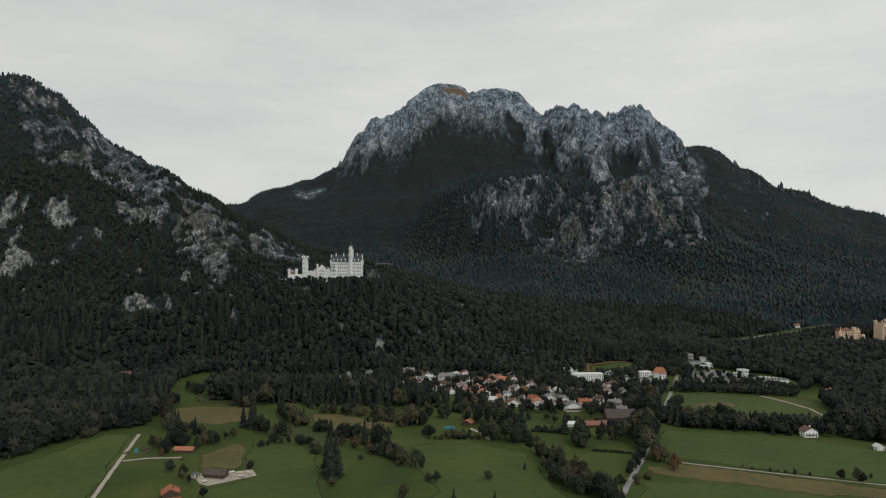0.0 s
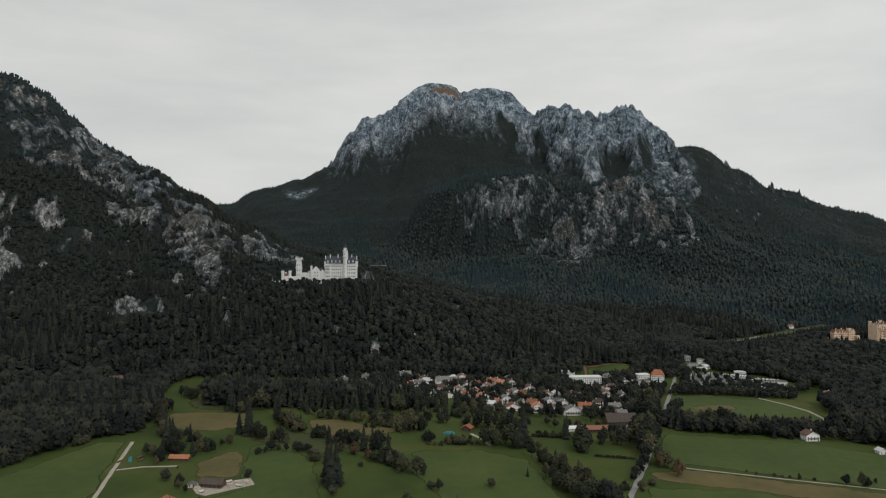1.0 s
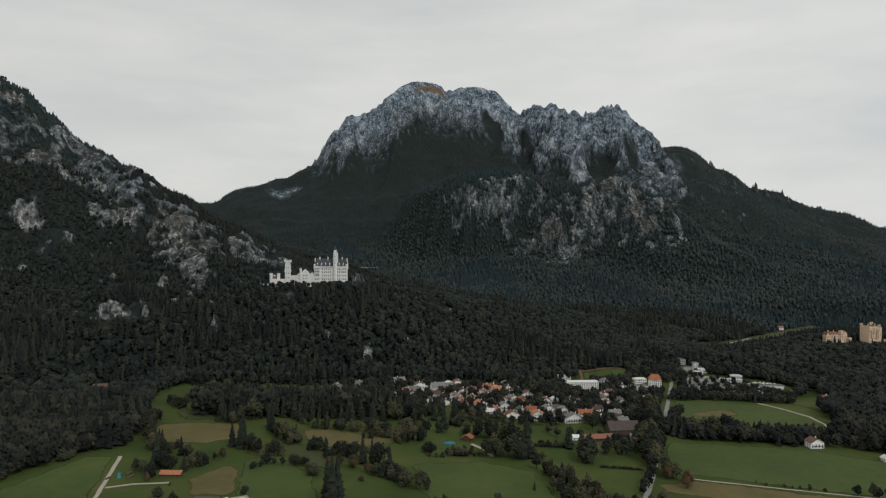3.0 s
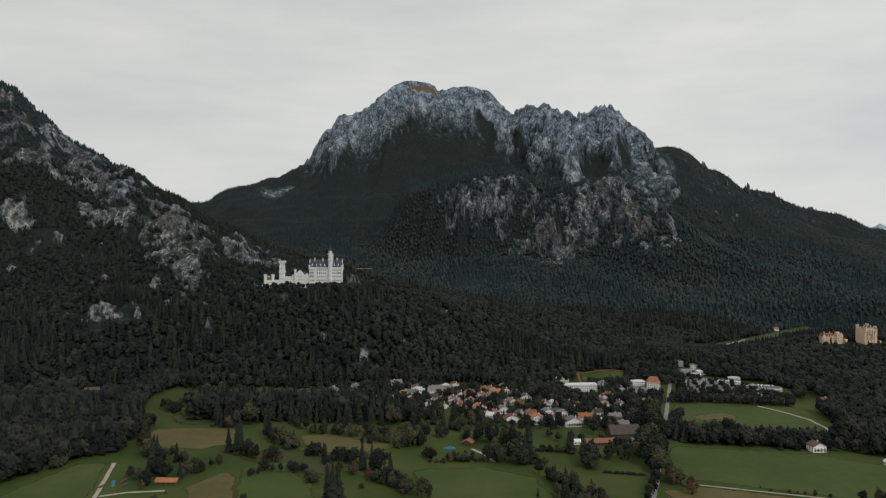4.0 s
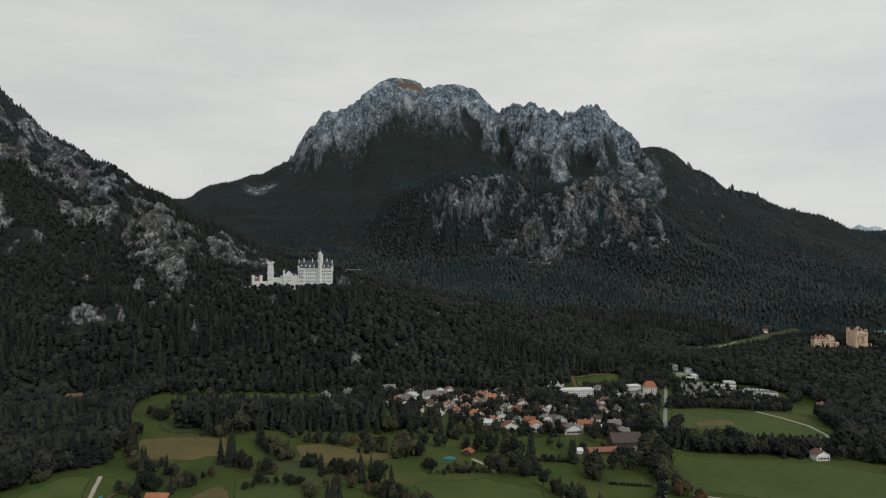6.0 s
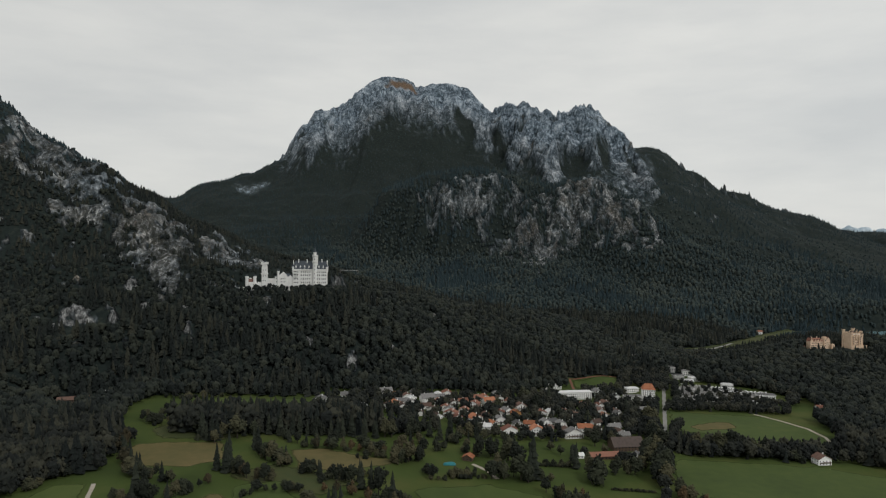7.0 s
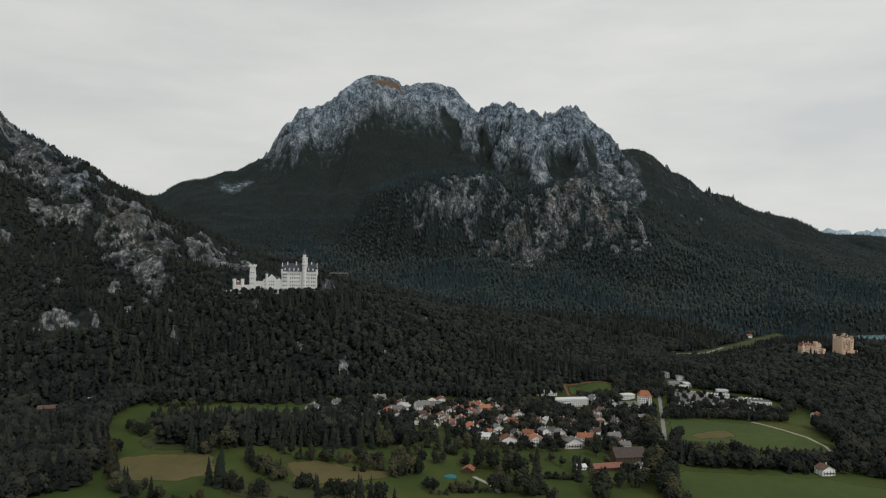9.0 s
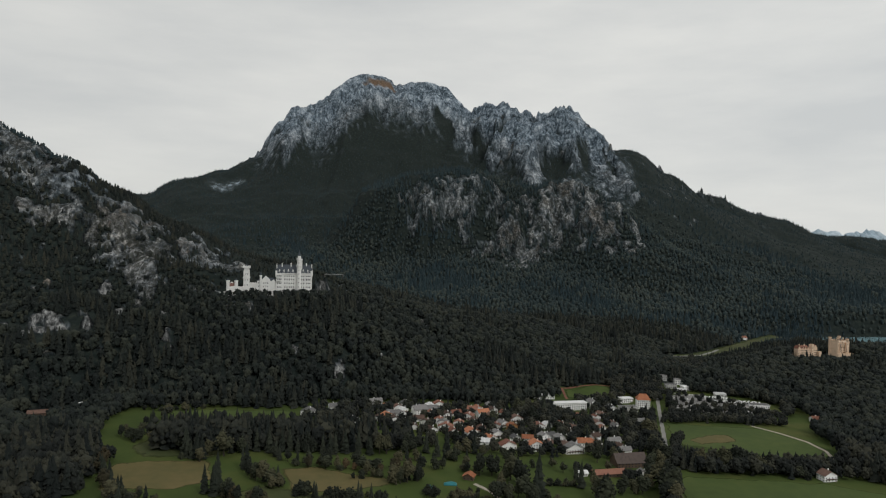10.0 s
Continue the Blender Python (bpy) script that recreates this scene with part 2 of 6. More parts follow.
SUMMIT = [(-2300, 4300, 385), (-1223, 3900, 418), (-969, 4100, 452), (-662, 4200, 570), (-590, 4200, 672), (-519, 4200, 790), (-429, 4200, 990), (-267, 4180, 1071),
          (-123, 4150, 1190), (-34, 4140, 1207), (143, 4140, 1198), (170, 4120, 1130), (229, 4100, 1161), (317, 4100, 1175), (451, 4050, 1140)]
SUMMIT_EAST = [(451, 4050, 1140), (576, 3950, 993), (663, 3870, 1022), (808, 3700, 958), (957, 3550, 930), (1033, 3500, 972), (1147, 3480, 832),
               (1259, 3460, 700), (1458, 3440, 626), (1656, 3420, 518), (1868, 3400, 488), (1912, 3380, 405), (2014, 3380, 344), (2269, 3380, 314),
               (3000, 3350, 300), (4200, 3300, 290)]
BUTTRESS = [(120, 2830, 500), (406, 2720, 495), (609, 2650, 440), (755, 2570, 440), (854, 2420, 345), (900, 2250, 245)]
LEFT_WALL = [(-2300, 1900, 880), (-1315, 1740, 715), (-1140, 1700, 622), (-1033, 1680, 608), (-930, 1650, 530), (-862, 1640, 457), (-741, 1620, 379),
             (-636, 1600, 323), (-499, 1580, 262), (-382, 1570, 210), (-246, 1570, 175), (-137, 1580, 140)]
CASTLE_HILL = [(-420, 1400, 120), (-330, 1372, 136), (-168, 1372, 136), (-60, 1410, 112), (80, 1470, 92), (250, 1540, 70)]
LAKE_HILL = [(440, 1290, 22), (560, 1305, 28), (780, 1315, 38), (880, 1315, 40), (1000, 1325, 50), (1300, 1290, 55), (1700, 1250, 60)]
PASS = [(545, 1395), (640, 1420), (760, 1510), (900, 1620), (1000, 1680)]
LAKE_Z = 12.0
# small cliffs that stand out of the wooded slope: place, reach, height
OUTCROPS = [(-550, 1228, 50, 24, 15), (-370, 1208, 16, 18, 7), (-109, 1176, 10, 14, 4)]
# shoulders and notches of the crests, fitted to the skyline seen from the camera's start, by bearing from there
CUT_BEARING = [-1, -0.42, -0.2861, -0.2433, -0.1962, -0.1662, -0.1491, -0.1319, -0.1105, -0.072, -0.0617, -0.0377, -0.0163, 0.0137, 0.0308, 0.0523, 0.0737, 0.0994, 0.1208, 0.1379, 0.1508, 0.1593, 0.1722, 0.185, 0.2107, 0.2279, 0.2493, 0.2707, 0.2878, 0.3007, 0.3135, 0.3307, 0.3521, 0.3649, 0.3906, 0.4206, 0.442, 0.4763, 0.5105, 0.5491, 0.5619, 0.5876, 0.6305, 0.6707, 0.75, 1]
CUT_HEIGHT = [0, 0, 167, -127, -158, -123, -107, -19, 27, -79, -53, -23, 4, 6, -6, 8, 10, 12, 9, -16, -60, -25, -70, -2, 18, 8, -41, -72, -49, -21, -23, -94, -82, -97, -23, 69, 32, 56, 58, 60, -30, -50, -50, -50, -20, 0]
WALL_BEARING = [-1, -0.6716, -0.6373, -0.6185, -0.6031, -0.5774, -0.5645, -0.5559, -0.5345, -0.5131, -0.4874, -0.4574, -0.4232, -0.3975, -0.3718, -0.3418, -0.31, 1]
WALL_CUT = [8, 8, 10, -2, -14, -6, -12, -23, -17, -31, -7, 9, 17, 14, 9, 11, 0, 0]
# where the level valley floor ends and the slopes begin
FOOT_X = [-1200, -650, -560, -450, -165, -60, 60, 200, 270, 340, 420]
FOOT_Y = [500, 800, 1000, 1075, 1062, 1095, 1092, 1118, 1125, 1050, 600]


# lines that run down the faces of the great peak, cast from the camera's view: points, lift, width, and how much rock
# they bare or hide
CREASES = [
    ([(785, 3590), (671, 3555), (572, 3654)], -24, 30, -0.9), ([(1077, 3430), (1082, 3334), (980, 3120)], -10, 20, -0.7), ([(864, 3329), (791, 3141)], -10, 18, -0.6),
    ([(898, 3177), (835, 3098)], -9, 18, -0.7), ([(387, 3859), (436, 3720)], -8, 22, -0.9), ([(1140, 3245), (1115, 3030)], -9, 18, -0.6),
    ([(347, 4051), (438, 3903), (493, 3737), (536, 3659)], 46, 34, 0.5), ([(1027, 3505), (901, 3342), (766, 3137), (695, 2970)], 50, 32, 0.5),
    ([(1116, 3382), (1162, 3307), (1165, 3122), (1101, 2804)], 44, 30, 0.5), ([(872, 3499), (754, 3446), (648, 3479), (594, 3421)], 36, 26, 0.4),
    ([(54, 4091), (-43, 3939), (-158, 3742)], 34, 34, 0.3), ([(-292, 4107), (-377, 3860), (-441, 3684)], 40, 34, 0.4), ([(657, 3834), (618, 3718), (584, 3676)], 34, 22, 0.4),
    ([(229, 4047), (192, 3898), (181, 3861)], 30, 26, 0.2), ([(588, 2513), (705, 2516), (791, 2456), (855, 2324)], 26, 22, 0.0)]


def creases(x, y):
    lift, bare = np.zeros_like(x), np.zeros_like(x)
    far = y > 1900
    if not np.any(far):
        return lift, bare
    fx_, fy_ = x[far], y[far]
    wx = fx_ + 14 * fbm(fx_, fy_, 60, 141, 3)
    up, off = np.zeros_like(wx), np.zeros_like(wx)
    for line, amp, width, rock in CREASES:
        near = np.full_like(wx, 1e9)
        for (x0, y0), (x1, y1) in zip(line, line[1:]):
            # lines are compared along x, with y at a third, since they run towards the valley
            dx, dy = x1 - x0, (y1 - y0) / 3
            t = np.clip(((wx - x0) * dx + (fy_ - y0) / 3 * dy) / (dx * dx + dy * dy), 0, 1)
            near = np.minimum(near, np.hypot(wx - x0 - t * dx, (fy_ - y0) / 3 - t * dy))
        if amp > 0:
            up = up + amp * np.maximum(0, 1 - near / (2 * width)) ** 1.5
        else:
            up = up + amp * np.exp(-(near / width) ** 2)
        off = off + rock * np.exp(-(near / width) ** 2)
    lift[far], bare[far] = up, off
    return lift, bare


def land(x, y):
    """Height of the ground, and how near each place lies to the crests (for rock and forest)."""
    x, y = np.asarray(x, float), np.asarray(y, float)
    base = valley(x, y)
    a, da, ta = ridge(x, y, SUMMIT, 930, 1.15, 150, 120, 3)
    b, db, tb = ridge(x, y, SUMMIT_EAST, 900, 1.15, 150, 110, 5)
    c, dc, tc = ridge(x, y, BUTTRESS, 330, 2.2, 90, 70, 8)
    e, de, te = ridge(x, y, LEFT_WALL, 370, 1.6, 70, 80, 11)
    f, df, tf = ridge(x, y, CASTLE_HILL, 225, 1.7, 25, 60, 15)
    g, dg, tg = ridge(x, y, LAKE_HILL, 150, 2.0, 0)
    main = np.maximum(a, b)
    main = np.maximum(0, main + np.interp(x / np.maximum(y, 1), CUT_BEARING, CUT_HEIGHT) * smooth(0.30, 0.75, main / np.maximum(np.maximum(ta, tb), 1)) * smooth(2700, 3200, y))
    low = np.maximum(np.maximum(e, f), g)
    k = 30.0
    m1, m2 = np.maximum(main, c), np.minimum(main, c)
    m = m1 + np.maximum(0, k - (m1 - m2)) ** 2 / (4 * k) * smooth(5, 60, m2)
    near_crest = np.minimum(np.minimum(da, db), de)
    bearing = x / np.maximum(y, 1)
    e_share = smooth(0.45, 0.85, e / np.maximum(te, 1)) * (y < 2300) * (y > 1250)
    low = low + np.interp(bearing, WALL_BEARING, WALL_CUT) * e_share * (low <= e + 0.01)
    h = np.maximum(m, low) + np.maximum(0, k - np.abs(m - low)) ** 2 / (4 * k) * smooth(5, 40, np.minimum(m, low))
    rough = fbm(x, y, 420, 23, 3) * 48 * smooth(60, 300, m) * smooth(60, 400, near_crest) * (y > 1650) + fbm(x, y, 160, 21, 5) * 30 * smooth(20, 260, h) * smooth(0, 120, near_crest) + fbm(x, y, 45, 31, 4) * 7 * smooth(8, 90, h)
    h = h + creases(x, y)[0] * smooth(0.985, 0.86, main / np.maximum(np.maximum(ta, tb), 1))
    h = h - 46 * np.exp(-((bearing - 0.0377) / 0.0045) ** 2 - ((y - 4110) / 60) ** 2)
    h = (h + rough) * smooth(0, 110, y - np.interp(x, FOOT_X, FOOT_Y))
    for (x0, y0), (x1, y1) in zip(PASS, PASS[1:]):
        t = np.clip(((x - x0) * (x1 - x0) + (y - y0) * (y1 - y0)) / ((x1 - x0) ** 2 + (y1 - y0) ** 2), 0, 1)
        w = np.exp(-(np.hypot(x - x0 - t * (x1 - x0), y - y0 - t * (y1 - y0)) / 70) ** 2)
        h = h * (1 - w) + np.minimum(h, 20 + 0.03 * (y - 1395)) * w
    h = h + (34 + 26 * fbm(x, y, 14, 77, 3)) * np.exp(-(((x + 150) / 18) ** 4 + ((y - 1402) / 16) ** 4))
    for ox, oy, rx, ry, up in OUTCROPS:
        h = h + up * (1 + 0.5 * fbm(x, y, 18, 79, 3)) * np.exp(-(((x - ox) / rx) ** 6 + ((y - oy) / ry) ** 8))
    lake = np.exp(-(((x - 1500) / 470) ** 4 + ((y - 1580) / 125) ** 4))
    w = smooth(0.1, 0.6, lake)
    h = h * (1 - w) + (LAKE_Z - base - 10) * w
    for px, py, pz, rx, ry in ((-245, 1368, 139, 100, 24), (835, 1312, 35, 85, 24)):
        w = smooth(1.35, 0.9, np.hypot((x - px) / rx, (y - py) / ry))
        h = h * (1 - w) + (pz - base) * w
    return base + h, h, dict(main=main, wall=e, wall_d=de, wall_top=te, crag=c, crag_d=dc, hill=f, top=np.maximum(ta, tb))


def ground_z(x, y):
    return float(land(np.array([x]), np.array([y]))[0][0])


CRAGS = [(-885, 1334, 18, 17), (-858, 1322, 16, 17), (-828, 1289, 25, 17), (-833, 1257, 23, 17), (-866, 1383, 10, 25), (-814, 1373, 16, 12), (-796, 1372, 13, 12), (-743, 1356, 9, 22), (-727, 1343, 8, 20), (-708, 1369, 16, 11), (-771, 1375, 6, 12), (-684, 1448, 11, 15), (-611, 1189, 11, 12), (-604, 1203, 5, 10), (-572, 1190, 16, 11), (-550, 1200, 42, 22), (-500, 1207, 12, 18), (-370, 1187, 13, 15), (-506, 1298, 11, 17), (-461, 1246, 9, 12), (-398, 1237, 9, 12), (-187, 1179, 11, 10), (-110, 1159, 11, 11), (-44, 1200, 6, 12), (-701, 1230, 9, 6), (-151, 1394, 22, 22)]
BARE_WALL = [(-1150, 1505), (-1009, 1505), (-983, 1522), (-922, 1573), (-885, 1634), (-891, 1753), (-814, 1670), (-754, 1679), (-682, 1611), (-629, 1580), (-585, 1557), (-512, 1539), (-454, 1536), (-347, 1533), (-309, 1481), (-321, 1421), (-375, 1389), (-450, 1410), (-433, 1334), (-406, 1284), (-424, 1274), (-487, 1315), (-526, 1349), (-573, 1411), (-613, 1420), (-681, 1433), (-721, 1453), (-756, 1488), (-781, 1475), (-816, 1456), (-853, 1447), (-933, 1507), (-999, 1491), (-1150, 1491)]
BARE_CREST = [(-1300, 1690), (-1109, 1668), (-1015, 1660), (-921, 1640), (-846, 1600), (-878, 1545), (-1023, 1525), (-1300, 1560)]
BARE_CRAG = [(80, 2654), (152, 2684), (265, 2642), (401, 2650), (444, 2592), (557, 2545), (594, 2511), (680, 2523), (743, 2514), (793, 2464), (840, 2355), (888, 2279), (853, 2085), (781, 2190), (738, 2236), (670, 2265), (637, 2361), (554, 2343), (450, 2129), (424, 2279), (307, 2465), (165, 2487), (101, 2538)]
# height at which bare rock begins on the great peak, cast from the camera's view, by bearing from its start
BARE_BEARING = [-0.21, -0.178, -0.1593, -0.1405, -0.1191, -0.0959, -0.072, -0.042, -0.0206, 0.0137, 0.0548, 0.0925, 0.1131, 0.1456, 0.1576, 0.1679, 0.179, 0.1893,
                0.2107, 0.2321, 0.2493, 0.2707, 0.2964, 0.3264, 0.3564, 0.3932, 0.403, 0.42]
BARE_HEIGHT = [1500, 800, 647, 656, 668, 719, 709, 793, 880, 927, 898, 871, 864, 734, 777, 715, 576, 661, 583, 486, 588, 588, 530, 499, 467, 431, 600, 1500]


def inside(x, y, polygon):
    hit = np.zeros(np.shape(x), bool)
    for (x0, y0), (x1, y1) in zip(polygon, polygon[1:] + polygon[:1]):
        cross = (y0 > y) != (y1 > y)
        with np.errstate(divide="ignore", invalid="ignore"):
            hit ^= cross & (x < (x1 - x0) * (y - y0) / (y1 - y0) + x0)
    return hit


def rockiness(x, y, z, h, zone):
    """0 forest soil, 1 bare rock; and how warm its colour is."""
    n1, n2, n3 = fbm(x, y, 130, 41, 5), fbm(x, y, 38, 51, 4), fbm(x, y, 16, 57, 3)
    wx, wy = x + 34 * fbm(x, y, 70, 91, 4), y + 34 * fbm(x, y, 70, 95, 4)
    bearing = x / np.maximum(y, 1)
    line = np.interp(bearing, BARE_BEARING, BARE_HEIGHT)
    streaks = fbm(x, 0.12 * y, 48, 99, 3)
    high = smooth(-60, 75, h - line - 18 + 25 * n1 + 70 * n2 + 90 * n3 + 110 * streaks + 420 * creases(x, y)[1]) * (zone["main"] > 300)
    ledges = 0.45 * smooth(0.16, 0.44, n3 + 0.6 * n2) * smooth(-150, -20, h - line + 60 * n1 + 420 * np.minimum(creases(x, y)[1], 0)) * (zone["main"] > 300)
    high = np.maximum(high, ledges)
    high = high * smooth(0.012, -0.004, bearing - 0.402 + (h - 409) * 0.000135 + 0.02 * n2)
    high = high * (1 - 0.9 * smooth(0.30, 0.45, n2 + 0.4 * n1) * smooth(1050, 800, h))
    crag = np.where(x < 430, 0.72, 0.88) * smooth(-0.05, 0.18, np.where(x < 430, -0.14, 0.08) + 0.5 * n1 + 0.55 * n2 + 0.7 * n3) * inside(wx, wy, BARE_CRAG)
    wall = smooth(-0.02, 0.12, 0.2 + 0.3 * n1 + 0.55 * n2 + 0.75 * n3) * inside(wx, wy, BARE_WALL)
    crest = smooth(0.0, 0.14, -0.26 + 0.35 * n1 + 0.55 * n2 + 0.7 * n3) * inside(wx, wy, BARE_CREST)
    wall = np.maximum(wall, crest)
    strewn = smooth(0.42, 0.6, n2 + 0.5 * n3) * (zone["wall"] > 60) * (y < 1700) * (h > 60)
    strewn = np.maximum(strewn, smooth(0.55, 0.75, n2 + 0.4 * n3) * (zone["main"] > 330) * (x > 500) * (zone["main"] < 0.82 * zone["top"]))
    spots = np.zeros_like(x)
    for cx, cy, rx, ry in CRAGS:
        spots = np.maximum(spots, smooth(0.22, 0.5, 0.74 - 0.75 * np.hypot((x - cx) / (rx * 0.95), (y - cy + 0.3 * ry) / (ry * 1.35)) + 0.6 * n2 + 1.3 * n3))
    rock = np.maximum(np.maximum(high, crag), np.maximum(np.maximum(wall, spots), strewn))
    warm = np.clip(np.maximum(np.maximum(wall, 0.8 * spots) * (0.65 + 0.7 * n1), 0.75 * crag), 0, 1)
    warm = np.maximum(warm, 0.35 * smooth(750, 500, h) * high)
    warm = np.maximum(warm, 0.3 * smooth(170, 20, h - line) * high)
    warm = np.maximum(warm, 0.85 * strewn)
    return rock, warm, spots


# ---------------------------------------------------------------- mesh helpers
def mesh_of(name, verts, faces, mats=()):
    me = bpy.data.meshes.new(name)
    me.from_pydata([tuple(v) for v in verts], [], faces)
    for m in mats:
        me.materials.append(m)
    me.update()
    return me


def big_mesh(name, verts, tris, mat, smooth_faces=False):
    """A mesh straight from arrays: verts (n, 3), tris (m, 3)."""
    me = bpy.data.meshes.new(name)
    me.vertices.add(len(verts))
    me.vertices.foreach_set("co", np.asarray(verts, np.float32).ravel())
    size = tris.shape[1]
    me.loops.add(len(tris) * size)
    me.loops.foreach_set("vertex_index", np.asarray(tris, np.int32).ravel())
    me.polygons.add(len(tris))
    me.polygons.foreach_set("loop_start", np.arange(0, len(tris) * size, size, dtype=np.int32))
    me.polygons.foreach_set("use_smooth", np.full(len(tris), smooth_faces))
    me.materials.append(mat)
    me.update(calc_edges=True)
    return me


class Shape:
    """Collects verts and faces of one part."""

    def __init__(self):
        self.v, self.f = [], []

    def add(self, verts, faces):
        k = len(self.v)
        self.v += [tuple(p) for p in verts]
        self.f += [tuple(k + i for i in q) for q in faces]
        return self

    def box(self, x0, x1, y0, y1, z0, z1):
        return self.add([(x0, y0, z0), (x1, y0, z0), (x1, y1, z0), (x0, y1, z0), (x0, y0, z1), (x1, y0, z1), (x1, y1, z1), (x0, y1, z1)],
                        [(3, 2, 1, 0), (4, 5, 6, 7), (0, 1, 5, 4), (1, 2, 6, 5), (2, 3, 7, 6), (3, 0, 4, 7)])

    def gable(self, x0, x1, y0, y1, z0, z1, rise):
        """A body whose gables look along y: ridge along y."""
        xm = (x0 + x1) / 2
        return self.add([(x0, y0, z0), (x1, y0, z0), (x1, y0, z1), (xm, y0, z1 + rise), (x0, y0, z1),
                         (x0, y1, z0), (x1, y1, z0), (x1, y1, z1), (xm, y1, z1 + rise), (x0, y1, z1)],
                        [(0, 1, 2, 3, 4), (9, 8, 7, 6, 5), (0, 5, 6, 1), (1, 6, 7, 2), (2, 7, 8, 3), (3, 8, 9, 4), (4, 9, 5, 0)])

    def roof(self, x0, x1, y0, y1, z, rise, thick=0.35, over=0.9):
        """A saddle roof with its ridge along y, over a body of that size."""
        xm, s = (x0 + x1) / 2, rise / ((x1 - x0) / 2)
        for side in (-1, 1):
            xe = (x0 if side < 0 else x1) + side * over
            ze = z - over * s
            a, b = y0 - over, y1 + over
            p = [(xm, a, z + rise), (xe, a, ze), (xe, b, ze), (xm, b, z + rise)]
            q = [(x, y, h + thick) for x, y, h in p]
            f = [(0, 1, 2, 3), (7, 6, 5, 4), (0, 4, 5, 1), (1, 5, 6, 2), (2, 6, 7, 3), (3, 7, 4, 0)]
            self.add(p + q, f if side > 0 else [tuple(reversed(r)) for r in f])
        return self

    def hip(self, x0, x1, y0, y1, z, rise, inset, over=0.8):
        x0, x1, y0, y1 = x0 - over, x1 + over, y0 - over, y1 + over
        ym = (y0 + y1) / 2
        return self.add([(x0, y0, z), (x1, y0, z), (x1, y1, z), (x0, y1, z), (x0 + inset, ym, z + rise), (x1 - inset, ym, z + rise)],
                        [(3, 2, 1, 0), (0, 1, 5, 4), (1, 2, 5), (2, 3, 4, 5), (3, 0, 4)])

    def prism(self, cx, cy, r0, r1, z0, z1, n=12):
        ring = [(math.cos(2 * math.pi * i / n), math.sin(2 * math.pi * i / n)) for i in range(n)]
        v = [(cx + r0 * c, cy + r0 * s, z0) for c, s in ring] + [(cx + r1 * c, cy + r1 * s, z1) for c, s in ring]
        f = [(i, (i + 1) % n, n + (i + 1) % n, n + i) for i in range(n)]
        return self.add(v, f + [tuple(range(n - 1, -1, -1)), tuple(range(n, 2 * n))])

    def battlements(self, x0, x1, y0, y1, z, h=1.2, w=1.3):
        def row(a, b):
            k = max(2, int((b - a) / (2 * w)))
            step = (b - a) / (2 * k - 1)
            return [(a + 2 * i * step, a + (2 * i + 1) * step) for i in range(k)]
        for a, b in row(x0, x1):
            self.box(a, b, y0, y0 + 0.7, z, z + h)
            self.box(a, b, y1 - 0.7, y1, z, z + h)
        for a, b in row(y0 + 1.4, y1 - 1.4):
            self.box(x0, x0 + 0.7, a, b, z, z + h)
            self.box(x1 - 0.7, x1, a, b, z, z + h)
        return self

    def mesh(self, name, mat):
        return mesh_of(name, self.v, self.f, [mat])


def part(name, shape, mat, parent, label=""):
    ob = new(name, shape.mesh(name, mat) if isinstance(shape, Shape) else shape)
    ob.parent = parent
    if label:
        tagged(ob, label)
    return ob


def thing(name, m, label, category, group="", kind=""):
    ob = new(name)
    ob.empty_display_size = 0.5
    ob.matrix_basis = m
    return tagged(ob, label, category, group, kind)


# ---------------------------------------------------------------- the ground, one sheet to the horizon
# the cool stops hold the bluish haze of the high peaks in their colour
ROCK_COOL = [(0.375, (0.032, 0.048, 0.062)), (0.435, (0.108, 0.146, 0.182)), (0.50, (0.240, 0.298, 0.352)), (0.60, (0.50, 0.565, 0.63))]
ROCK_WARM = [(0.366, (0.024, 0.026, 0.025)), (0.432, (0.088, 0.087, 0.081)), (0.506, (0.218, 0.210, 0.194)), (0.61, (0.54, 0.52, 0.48))]


